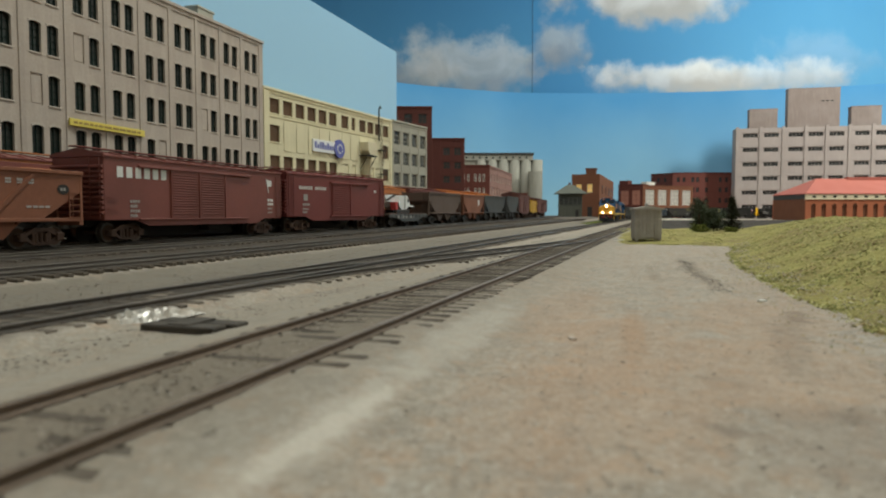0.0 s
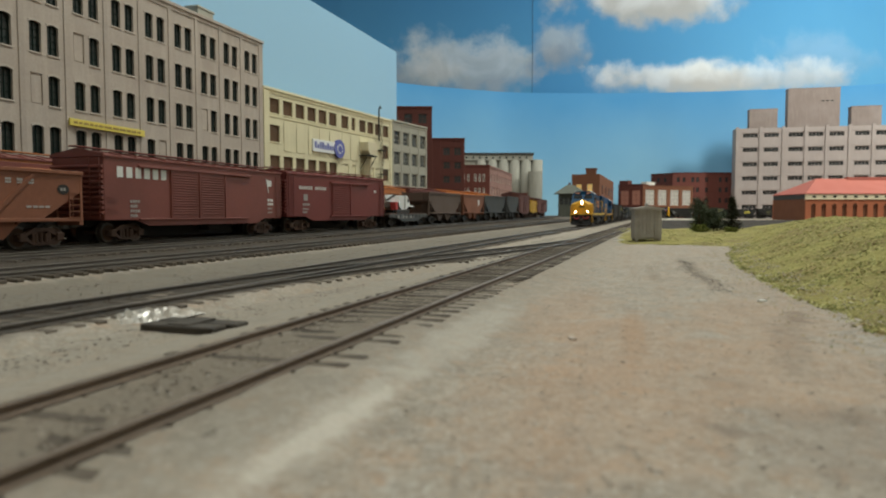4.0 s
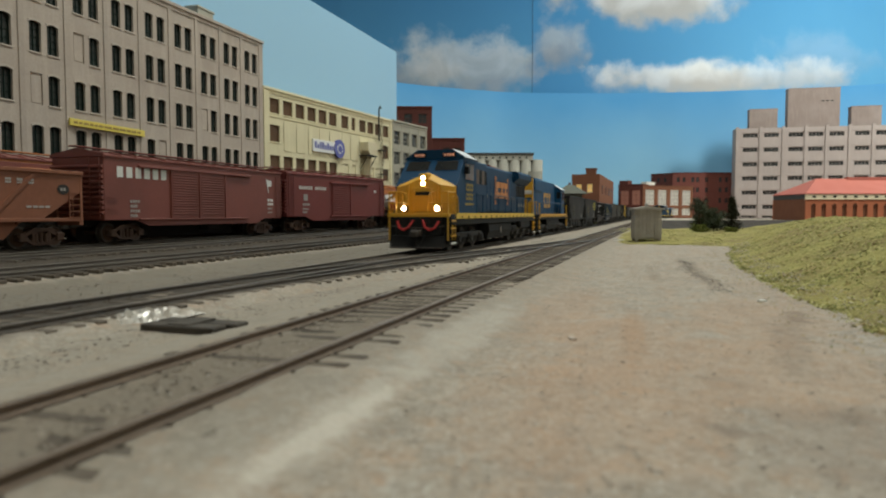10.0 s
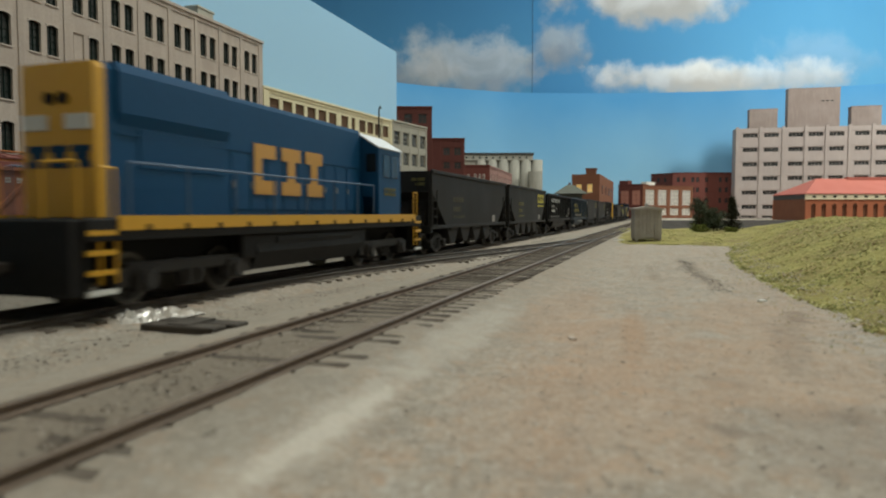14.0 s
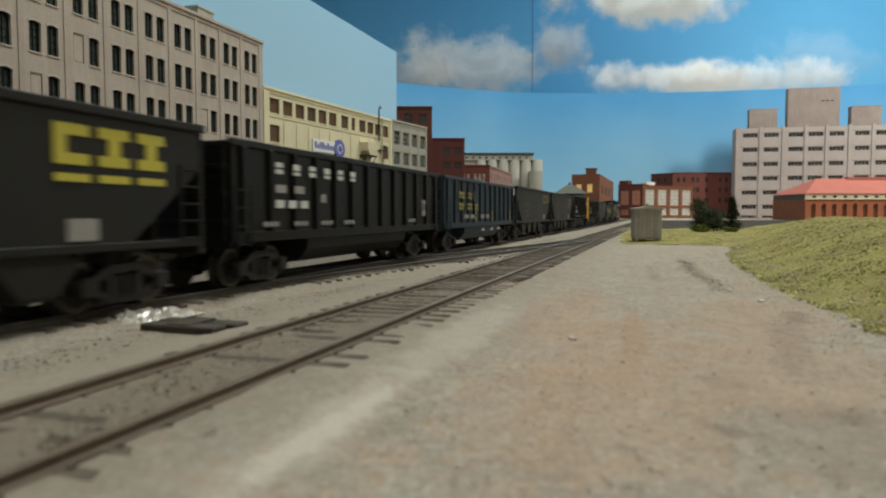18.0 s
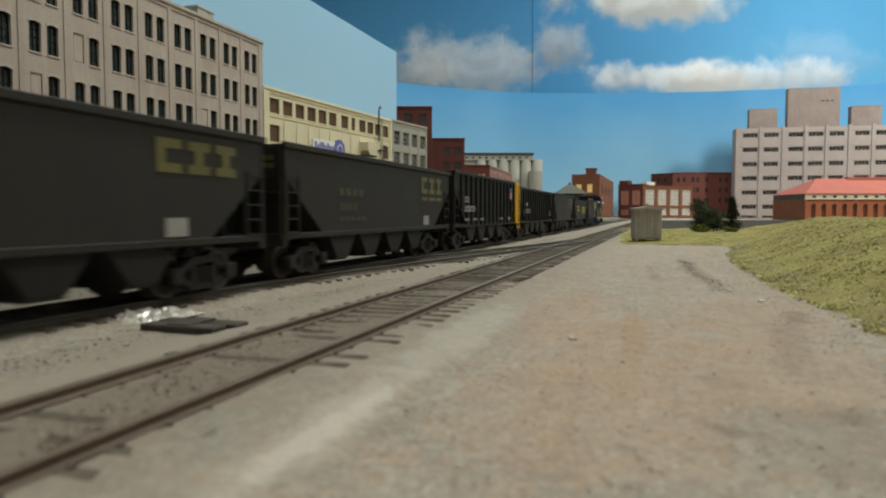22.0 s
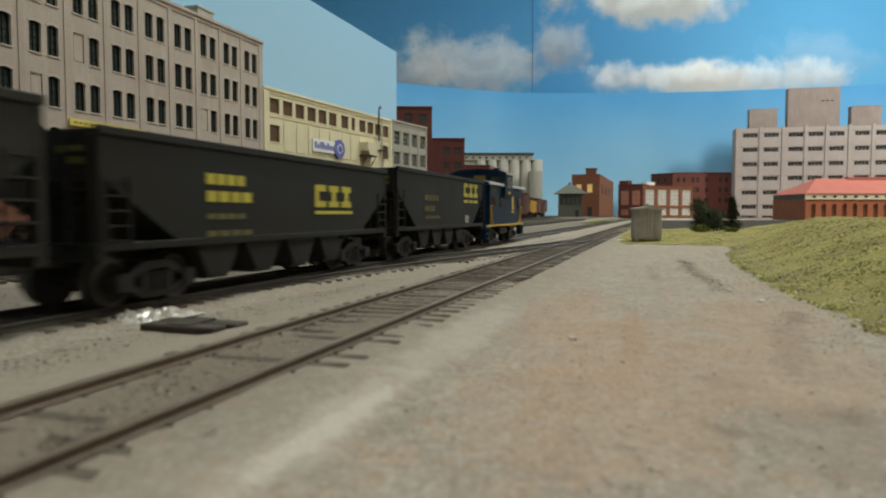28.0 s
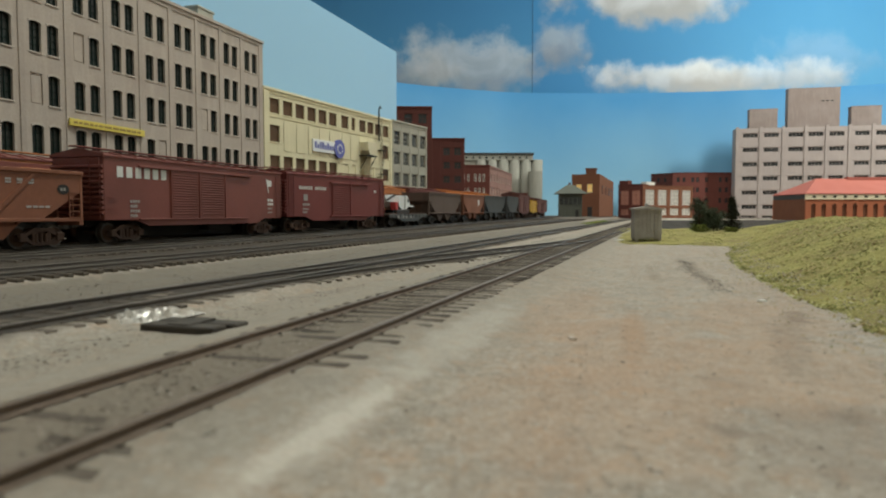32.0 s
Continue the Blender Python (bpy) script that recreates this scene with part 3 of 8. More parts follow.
def ballast_strip(place, s0, s1, half, z, material, label, seed=1, taper=6.0):
    """A strip of ballast, lumpy on top, its ragged edges sinking into the ground."""
    s = Shape()
    n = int((s1 - s0) / 7)
    cols = (-half - taper, -half, -half * 0.5, 0, half * 0.5, half, half + taper)
    for i in range(n + 1):
        x, y, a = place(s0 + (s1 - s0) * i / n)
        for j, c in enumerate(cols):
            w = c + (3.2 if j in (0, 6) else 1.5) * noise.noise(Vector((i * 0.31, j * 2.0 + seed, 0))) + 1.8 * noise.noise(Vector((i * 0.9, j * 2.0 + seed, 4)))
            px, py = x - math.cos(a) * w, y + math.sin(a) * w
            zz = (z(px, py) if callable(z) else z)
            s.v.append((px, py, zz - 2.6 if j in (0, 6) else zz + 0.3 * noise.noise(Vector((px * .25, py * .25, 0))) + 0.22 * noise.noise(Vector((px * .07, py * .07, 3))) - 0.1))
    w = len(cols)
    s.f = [(i * w + j, i * w + j + 1, (i + 1) * w + j + 1, (i + 1) * w + j) for i in range(n) for j in range(w - 1)]
    return tagged(part("ballast", s, material, smooth=True), label, "ballast", kind="structure")


def straight(d):
    return lambda s: (*along(s, d), TH)


def main_place(s):
    return line_at(s, D_MAIN)


front = straight(D_FRONT)
# the front track, straight past the camera, the main line behind it with its far curve
ballast_strip(front, -150, 2150, 14.5, 2.2, GRAVEL, "dusty grey ballast round a yard track", 3, 17.0)
track("weathered yard track with dusty half-buried ties", front, -150, 2300, RAIL, near=(20, 1100), meshes=PALE_TIES, material=TIE_PALE, rails=(RUST, RAILTOP), proud=lambda s: -0.12 + 0.27 * min(1.0, max(0.0, (s - 70) / 160)))
ballast_strip(main_place, -700, 4300, 14.5, 2.12, GRAVEL, "grey gravel shoulders of the main line", 6, 7.0)
ballast_strip(main_place, -700, 4300, 8.6, 2.2, BALLAST, "dark oily ballast under the main line", 5, 1.6)
track("dark main line track with a wide far curve", main_place, -700, 4300, RAIL, near=(60, 900))


# crossover from the front track to the main line
def cross(s):
    k = min(1, max(0, (s - 115) / 458))
    w = k * k * (3 - 2 * k)
    d = D_MAIN + (D_FRONT - D_MAIN) * w
    slope = 6 * k * (1 - k) / 458 * (D_FRONT - D_MAIN)
    x, y = along(s, d)
    return x, y, TH - math.atan(slope)


ballast_strip(cross, 126, 568, 14.2, 2.04, GRAVEL, "grey gravel shoulders of the crossover", 9, 6.0)
ballast_strip(cross, 190, 530, 8.6, 2.14, BALLAST, "dark ballast of the crossover", 8, 2.0)
track("dark crossover track between the main line and the front track", cross, 120, 568, RAIL - 0.06, near=(186, 510), tie_span=(186, 510))


def yard_z(x, y):
    return lift(x, y) + RAIL


# yard: one open track, then the tracks on which the cars stand
STRING = smooth_path([(-375, -200), (-290, 60), (-246, 190), (-195, 345), (-140, 515), (-73, 650), (-31, 808), (18, 942), (58, 1066), (107, 1196), (165, 1396), (236, 1616), (330, 1920)])
ballast_strip(straight(184), -500, 1500, 8, lambda x, y: lift(x, y) + 2.0, GRAVEL, "grey gravel shoulder of the yard", 16, 7)
ballast_strip(straight(251), -500, 1500, 63, lambda x, y: lift(x, y) + 1.70, YARD_BALLAST, "dark cindery ballast across the yard", 12, 5)
ballast_strip(straight(385), -500, 1500, 62, lambda x, y: lift(x, y) + 1.65, YARD_BALLAST, "dark cindery ballast across the yard", 13, 10)
ballast_strip(straight(515), -500, 1500, 64, lambda x, y: lift(x, y) + 1.60, YARD_BALLAST, "dark cindery ballast before the flats", 14, 10)
ballast_strip(straight(712), -500, 1800, 134, lambda x, y: lift(x, y) + 0.75, YARD_BALLAST, "dark cindery ground at the foot of the mills", 15, 10)
track("dark open yard track", straight(196), -500, 1700, yard_z, near=(40, 560))
track("dark open yard track between others", straight(247), -500, 1500, yard_z, near=(60, 420))
track("dark yard track under the standing freight cars", STRING, 0, STRING.length, yard_z, near=(380, 700))
BACK = smooth_path([(-424, -188), (-338, 74), (-294, 205), (-243, 360), (-188, 530), (-122, 668), (-80, 824), (-31, 958), (9, 1082), (58, 1212), (116, 1412), (187, 1632), (281, 1936)])
track("dark yard track beside the flats", BACK, 0, BACK.length, yard_z)


# ---- buildings ----
GREY_BRICK = mat("grey_painted_brick", (0.41, 0.352, 0.305), 0.9, 0, 0.16, 420, 0.5, 0.55, (0.325, 0.268, 0.228), 22, spec=0.15, streak=0.38)
# near black: the shade behind the standing cars, put into a colour
BASE_SHADE = mat("painted_base_shade", (0.05, 0.045, 0.04), 0.95, 0, 0.3, 300, 0.3, spec=0.1)
GREY_TRIM = mat("pale_grey_trim", (0.44, 0.385, 0.335), 0.9, 0, 0.10, 500, 0.3, spec=0.15)
DARK_GLASS = mat("dark_window_glass", (0.014, 0.022, 0.019), 0.45, 0, 0.5, 60, 0.05, 0.5, (0.035, 0.018, 0.013), 50, spec=0.2)
GREEN_FRAME = mat("dark_green_frame", (0.014, 0.026, 0.022), 0.95, 0, 0.2, 500, 0.1, spec=0.1)
CREAM = mat("cream_stucco", (0.66, 0.60, 0.41), 0.85, 0, 0.07, 420, 0.3, 0.35, (0.53, 0.47, 0.31), 22, spec=0.15, streak=0.3)
SHUTTER = mat("brown_louvre", (0.15, 0.085, 0.045), 0.8, 0, 0.25, 600, 0.3)
CONCRETE = mat("grey_concrete", (0.37, 0.355, 0.30), 0.9, 0, 0.10, 420, 0.4, 0.4, (0.26, 0.25, 0.21), 26, spec=0.15)
RED_BRICK = mat("red_brick", (0.118, 0.043, 0.036), 0.9, 0, 0.22, 520, 0.4, 0.4, (0.10, 0.036, 0.03), 26, spec=0.15, streak=0.25)
BRIGHT_BRICK = mat("bright_red_brick", (0.135, 0.047, 0.038), 0.9, 0, 0.22, 520, 0.4, 0.35, (0.12, 0.042, 0.034), 30, spec=0.15, streak=0.25)
PALE_BRICK = mat("pale_pink_brick", (0.29, 0.17, 0.145), 0.9, 0, 0.15, 520, 0.4, 0.4, (0.20, 0.10, 0.085), 30, spec=0.15)
BROWN_BRICK = mat("brown_brick", (0.175, 0.075, 0.045), 0.9, 0, 0.22, 520, 0.4, 0.3, (0.24, 0.11, 0.065), 30, spec=0.15)
ORANGE_BRICK = mat("orange_brick", (0.42, 0.14, 0.072), 0.9, 0, 0.16, 520, 0.4, 0.3, (0.27, 0.08, 0.045), 24, spec=0.15)
HOTEL = mat("taupe_concrete", (0.37, 0.316, 0.298), 0.9, 0, 0.08, 420, 0.2, 0.5, (0.31, 0.26, 0.24), 12, spec=0.15, streak=0.35)
PENTHOUSE = mat("streaked_taupe_panel", (0.25, 0.20, 0.182), 0.9, 0, 0.10, 300, 0.2, 0.6, (0.34, 0.285, 0.265), 18, spec=0.15, streak=0.6)
SILO = mat("silo_concrete", (0.32, 0.31, 0.27), 0.9, 0, 0.10, 300, 0.3, 0.4, (0.23, 0.22, 0.19), 14, spec=0.15, streak=0.4)
TAR = mat("tarred_roof", (0.06, 0.058, 0.056), 0.95, 0, 0.3, 400, 0.4)
RED_ROOF = mat("red_tile_roof", (0.40, 0.115, 0.085), 0.8, 0, 0.12, 420, 0.4, 0.3, (0.36, 0.10, 0.07), 20)
GREY_WOOD = mat("weathered_grey_board", (0.36, 0.335, 0.31), 0.9, 0, 0.16, 500, 0.5, 0.4, (0.20, 0.18, 0.165), 120, spec=0.15, streak=0.4)
TOWER_WOOD = mat("grey_green_board", (0.115, 0.12, 0.10), 0.9, 0, 0.2, 500, 0.5, spec=0.15)
LIT = mat("lit_yellow_window", (0.72, 0.48, 0.16), 0.5, 0, 0.1, 200, 0.0, emit=0.3)
PALE_WINDOW = mat("white_frosted_window", (0.36, 0.33, 0.30), 0.5, 0, 0.08, 300, 0.0)
PINK_WINDOW = mat("pinkish_window", (0.42, 0.20, 0.15), 0.5, 0, 0.1, 300, 0.0)
OLD_WINDOW = mat("grey_window_glass", (0.035, 0.036, 0.036), 0.25, 0, 0.3, 200, 0.05)
WHITE_TRIM = mat("white_trim", (0.68, 0.65, 0.58), 0.8, 0, 0.06, 400, 0.1)
YELLOW_SIGN = mat("yellow_sign", (0.62, 0.50, 0.09), 0.7, 0, 0.1, 300, 0.1)
SIGN_INK = mat("sign_ink", (0.30, 0.20, 0.05), 0.7, 0, 0.1, 300, 0.0)
WHITE_SIGN = mat("white_sign", (0.70, 0.70, 0.70), 0.6, 0, 0.05, 300, 0.0)
BLUE_SIGN = mat("blue_sign", (0.10, 0.11, 0.34), 0.6, 0, 0.1, 300, 0.0)
BLACK_IRON = mat("black_iron", (0.025, 0.023, 0.022), 0.6, 0.2, 0.2, 500, 0.1)
DUCT = mat("cream_duct", (0.58, 0.52, 0.36), 0.7, 0, 0.1, 400, 0.1)


def holed_wall(s, w, z0, z1, cols, rows, y0=0.0, thick=4.0, skip=()):
    """A wall along x with openings cols x rows cut right through it."""
    cols, rows = sorted(cols), sorted(rows)
    edges = [z0] + [v for r in rows for v in r] + [z1]
    for i in range(0, len(edges), 2):
        if edges[i + 1] - edges[i] > 1e-3:
            s.box(0, w, y0, y0 + thick, edges[i], edges[i + 1])
    for ri, (a, b) in enumerate(rows):
        x = 0.0
        for ci, (c, d) in enumerate(cols):
            s.box(x, c, y0, y0 + thick, a, b)
            if (ci, ri) in skip:
                s.box(c, d, y0 + 1.2, y0 + thick, a, b)
            x = d
        s.box(x, w, y0, y0 + thick, a, b)


def window_mesh(w, h, bars_x, bars_z, frame_mat, bar=0.5, name="window"):
    s = Shape()
    s.box(0, w, 0, 1.0, 0, bar * 1.4)
    s.box(0, w, 0, 1.0, h - bar * 1.4, h)
    s.box(0, bar * 1.4, 0, 1.0, 0, h)
    s.box(w - bar * 1.4, w, 0, 1.0, 0, h)
    for i in range(1, bars_x):
        s.box(w * i / bars_x - bar / 2, w * i / bars_x + bar / 2, 0.1, 0.9, 0, h)
    for i in range(1, bars_z):
        s.box(0, w, 0.1, 0.9, h * i / bars_z - bar / 2, h * i / bars_z + bar / 2)
    return s.mesh(name, frame_mat)


def windows(b, cols, rows, frame_mat, pane_mat, bars=(2, 4), deep=2.0, skip=(), sill=None, arch=None, y0=0.0, bar=0.5, turn=None, grade=0.0):
    made = {}
    for ri, (z0, z1) in enumerate(sorted(rows)):
        for ci, (x0, x1) in enumerate(sorted(cols)):
            if (ci, ri) in skip:
                continue
            key = (round(x1 - x0, 2), round(z1 - z0, 2))
            if key not in made:
                w, h = key
                made[key] = (window_mesh(w, h, bars[0], bars[1], frame_mat, bar), Shape().box(0, w, 0.9, 1.4, 0, h).mesh("pane", pane_mat),
                             Shape().box(-0.8, w + 0.8, -0.8, 1.2, -1.3, 0, 0.15).mesh("window_sill", sill) if sill else None,
                             Shape().prism([(-0.8, h - 2.2), (w * .15, h - .7), (w * .5, h), (w * .85, h - .7), (w + .8, h - 2.2), (w + .8, h + .2), (w * .85, h + 1.1), (w * .5, h + 1.7), (w * .15, h + 1.1), (-.8, h + .2)], -0.5, 1.6).mesh("window_arch", arch) if arch else None)
            f, p, sl, ar = made[key]
            zz = z0 + grade * (x0 + x1) / 2
            base = moved(x0, y0 + deep, zz) if turn is None else turn @ moved(x0, deep, zz)
            front = moved(x0, y0, zz) if turn is None else turn @ moved(x0, 0, zz)
            win = share("window", f, b, base)
            share("pane", p, win, Matrix.Identity(4))
            if sl:
                share("window_sill", sl, win, base.inverted() @ front)
            if ar:
                share("window_arch", ar, win, base.inverted() @ front)


def flat_building(name, ax, ay, bx, by, z0, height, depth, label, wall, cols, rows, frame_mat, pane_mat, bars=(2, 4), skip=(), sill=None, arch=None, parapet=4.0, pilasters=(), pil_mat=None, grade=0.0, thick=4.0, cornice=True, deep=2.0, bar=0.5):
    """A building whose front runs from a to b in plan; the front faces the lower side of that line."""
    w = math.hypot(bx - ax, by - ay)
    rz = math.degrees(math.atan2(by - ay, bx - ax))
    b = thing(name, ax, ay, z0, rz, label, "building", ry=0)
    def slope(s):
        s.v = [(x, y, z + grade * x) for x, y, z in s.v]
        return s
    s = Shape()
    holed_wall(s, w, 0, height, cols, rows, 0, thick, skip)
    part("front_wall", slope(s), wall, b)
    part("side_wall", Shape().box(0.05, thick, thick, depth, 0, height), wall, b)
    part("side_wall", Shape().box(w - thick, w - 0.05, thick, depth, 0, height), wall, b)
    part("rear_wall", Shape().box(0.05, w - 0.05, depth, depth + thick, 0, height), wall, b)
    # upright black sheet added behind the windows for a dark interior
    part("floor_slab", Shape().box(thick, w - thick, thick + 2, thick + 3, 0.5, height - parapet - 1), BLACK_IRON, b)
    part("roof", Shape().box(thick, w - thick, thick, depth, height - parapet - 2, height - parapet) if not grade else slope(Shape().box(thick, w - thick, thick, depth, height - parapet - 2, height - parapet)), TAR, b)
    windows(b, cols, rows, frame_mat, pane_mat, bars, deep, skip, sill, arch, bar=bar, grade=grade)
    pm = pil_mat or wall
    for x0, x1 in pilasters:
        part("pilaster", slope(Shape().box(x0, x1, -0.9, 0.0, 0, height - 5, 0.3)), pm, b)
    if cornice:
        part("cornice", slope(Shape().box(-0.6, w + 0.6, -1.8, thick * 0.5, height - 3.2, height + 0.4, 0.3).box(-0.3, w + 0.3, -1.0, 0, height - 7.5, height - 6.3, 0.2)), pm, b)
    return b


# long grey mill at the yard's edge
def grey_mill():
    c0, s0 = math.cos(math.atan(0.2726)), math.sin(math.atan(0.2726))
    bx, by = -239.0, 895.7
    w = 505.0
    ax, ay = bx - w * s0, by - w * c0
    bay = 45.4
    first = w - 29.5
    cols, pil = [], []
    for k in range(11):
        c = first - bay * k
        for o in (-8.75, 8.75):
            if c + o > 8:
                cols.append((c + o - 5.8, c + o + 5.8))
        if c - bay / 2 > 4:
            pil.append((c - bay / 2 - 2.6, c - bay / 2 + 2.6))
    pil.append((w - 11, w - 2))
    cols = sorted(cols)
    n = len(cols)
    z0 = 3.0
    rows = [(z - z0 - 12.6, z - z0 + 12.6) for z in (38.5, 80.6, 122.7, 164.8, 206.9)]
    skip = {(n - 14, 3), (n - 16, 2), (n - 6, 2), (n - 9, 1)}
    b = flat_building("mill_building", ax, ay, bx, by, z0, 236.5, 24, "long grey five-storey brick mill with dark arched windows", GREY_BRICK, cols, rows, GREEN_FRAME, DARK_GLASS, (2, 4), skip, GREY_TRIM, GREY_TRIM, pilasters=pil, grade=0.0215)
    # added strip that paints the dark gap seen under the yard cars
    part("foundation", Shape().box(0, w, -1.2, 0.5, -2, 13.5 + z0, 0.3), BASE_SHADE, b)
    for ci, ri in skip:
        a, d = cols[ci]
        part("blind_window_panel", Shape().box(a + 1, d - 1, 0.6, 1.3, rows[ri][0] + 1 + 0.0215 * a, rows[ri][1] - 2 + 0.0215 * a, 0.1), GREY_BRICK, b)
    part("roof_house", Shape().box(w - 130, w - 100, 6, 22, 243, 256, 0.4).box(w - 131, w - 99, 5, 23, 255, 257.5, 0.3), CONCRETE, b)
    part("roof_house", Shape().box(w - 262, w - 250, 6, 20, 243, 253, 0.4), CONCRETE, b)
    sign = thing("banner_sign", bx - (892.5 - 578) / c0 * s0, by - (892.5 - 578), 0, 0, "long yellow banner sign on the grey mill", "sign")
    rz = math.degrees(math.atan2(by - ay, bx - ax))
    sign.matrix_world = pose((bx - (892.5 - 578) * 0.2726 + 2.2) * MM, (by - (892.5 - 578) - 0.8) * MM, 99.8 * MM, 0, 0, rz)
    part("board", Shape().box(0, 93, -1.0, 0.6, 0, 6.2, 0.2), YELLOW_SIGN, sign)
    r = random.Random(4)
    x = 4.0
    while x < 88:
        ww = r.uniform(3, 9)
        part("writing_bar", Shape().box(x, min(89, x + ww), -1.25, -0.9, 2.2, 4.0), SIGN_INK, sign)
        x += ww + 1.6
    return b


grey_mill()


def cream_mill():
    ax, ay, bx, by = -239.0, 895.0, -93.6, 1227.0
    t = 0.438
    w = math.hypot(bx - ax, by - ay)
    def u(a):
        return (631.0 / (t - a) - 895.0) * w / (by - ay)
    cs = [u(a) for a in (-.25, -.2305, -.2123, -.1949, -.1788, -.1636, -.1458, -.1331, -.1195, -.1076, -.0966, -.0852)]
    cols = [(c - 10.8, c + 10.8) for c in cs]
    cols[7] = (cs[7] - 6, cs[7] + 6)
    z0 = 6.0
    rows = [(44 - z0, 66 - z0), (82 - z0, 103 - z0), (121 - z0, 144 - z0), (160 - z0, 180 - z0)]
    skip = {(i, 2) for i in range(1, 11)} | {(i, 1) for i in (6, 7, 8, 9, 10)} | {(i, 0) for i in (6, 7, 8, 9)}
    b = flat_building("flour_mill", ax, ay, bx, by, z0, 193 - z0, 28, "cream stucco flour mill with brown louvred windows", CREAM, cols, rows, SHUTTER, SHUTTER, (1, 6), skip, CREAM, None, thick=4.0)
    for i in range(1, 11):
        c = cs[i]
        part("wall_panel", Shape().box(c - 10, c + 10, -0.7, 0, 104.5, 146, 0.2), CREAM, b)
    part("string_course", Shape().box(0, w, -0.9, 0, 148.5, 150, 0.2), CREAM, b)
    part("corner_pier", Shape().box(0, 12, -1.4, 0, 0, 182, 0.3), CREAM, b)
    part("corner_pier", Shape().box(w - 8, w, -1.4, 0, 0, 182, 0.3), CREAM, b)
    rz = math.degrees(math.atan2(by - ay, bx - ax))
    def on_wall(x, z):
        f = x / w
        return ax + (bx - ax) * f, ay + (by - ay) * f, z
    sx = u(-.1958)
    sg = thing("wall_sign", *on_wall(sx, 116), rz, "white and blue company sign board on the cream mill", "sign")
    L = u(-.1602) - sx
    part("board", Shape().box(0, L, -3.0, -0.9, 0, 18.5, 0.3), WHITE_SIGN, sg)
    for i in range(8):
        part("writing_bar", Shape().box(4 + i * (L - 12) / 8, 4 + (i + 0.72) * (L - 12) / 8, -3.3, -2.9, 5 if i not in (0, 1, 2, 4) else 5, 11.5 if i not in (0, 2, 3, 5) else 15), BLUE_SIGN, sg)
    part("disc", Shape().cyl((L + 6, -4.6, 9), 14.5, 3.6, "y", 28), BLUE_SIGN, sg)
    part("disc_ring", Shape().cyl((L + 6, -4.9, 9), 7.5, 0.5, "y", 22), WHITE_SIGN, sg)
    part("disc_core", Shape().cyl((L + 6, -5.2, 9), 5.8, 0.5, "y", 20), BLUE_SIGN, sg)
    dx = u(-.118)
    hop = thing("dust_collector", *on_wall(dx, 0), rz, "cream dust hopper with bundled ducts on the mill wall", "duct")
    part("bin", Shape().box(-12, 16, -16, -0.2, 128, 143, 0.6).prism([(-12, 128), (16, 128), (10, 122), (-6, 122)], -16, -0.3), DUCT, hop)
    for k in range(4):
        part("duct", Shape().path([(-6 + 5 * k, -9, 124), (-10 + 5 * k, -8, 104), (-4 + 5 * k, -5, 84), (-4 + 5 * k, -2.5, 60)], 1.5, 7), DUCT, hop)
    part("bracket", Shape().box(-15, 18, -17, -0.2, 119.5, 121.3), BLACK_IRON, hop)
    part("brace", Shape().rod((-13, -15, 120), (-13, -1, 98), 0.8).rod((15, -15, 120), (15, -1, 98), 0.8), BLACK_IRON, hop)
    fx = u(-.096)
    fe = thing("fire_escape", *on_wall(fx, 0), rz, "black iron fire escape with landings on the mill wall", "fire escape")
    part("vent_pipe", Shape().path([(-5, -4, 150), (-5, -4, 206), (-1, -4, 211), (3, -4, 207)], 1.2, 6), BLACK_IRON, fe)
    for z in (92, 134):
        part("landing", Shape().box(-4, 16, -9, -1, z, z + 1.0), BLACK_IRON, fe)
        rl = Shape()
        for x in (-4, 2, 9, 16):
            rl.rod((x, -9, z), (x, -9, z + 9), 0.35)
        rl.rod((-4, -9, z + 9), (16, -9, z + 9), 0.4).rod((-4, -9, z + 5), (16, -9, z + 5), 0.3)
        part("railing", rl, BLACK_IRON, fe)
    part("ladder", Shape().rod((-2, -7, 92), (12, -7, 134), 0.5).rod((-2, -4, 92), (12, -4, 134), 0.5), BLACK_IRON, fe)
    part("roof_ladder", Shape().rod((4, -3, 134), (4, -3, 190), 0.4).rod((8, -3, 134), (8, -3, 190), 0.4), BLACK_IRON, fe)


cream_mill()


def even(n, x0, x1, w):
    return [(x0 + (x1 - x0) * (i + .5) / n - w / 2, x0 + (x1 - x0) * (i + .5) / n + w / 2) for i in range(n)]


# the row behind
flat_building("concrete_warehouse", -93.0, 1236, -33, 1352, 8, 188, 40, "grey concrete warehouse with large dark windows", CONCRETE, even(4, 0, 131, 22),
              [(30, 54), (68, 92), (107, 131), (144, 169)], CONCRETE, OLD_WINDOW, (3, 3), pilasters=[(0, 4), (30.5, 35), (63, 67.5), (96, 100.5), (126, 130.5)])
flat_building("brick_warehouse", -165, 1600, -26, 1604, 10, 268, 60, "tall dark red brick warehouse with paired windows", RED_BRICK, [(72, 92), (106, 126)], [(60, 82), (104, 126), (148, 170), (192, 214), (228, 251)], RED_BRICK, OLD_WINDOW, (2, 2))
flat_building("brick_warehouse", -30, 1734, 56, 1738, 10, 208, 60, "red brick warehouse with a plain pilastered front", RED_BRICK, [(31, 48), (59, 77)], [(21, 39), (57, 75), (93, 111), (129, 147), (164, 184)][:5], RED_BRICK, OLD_WINDOW, (2, 2), pilasters=[(0, 4), (20, 24), (81, 86)])
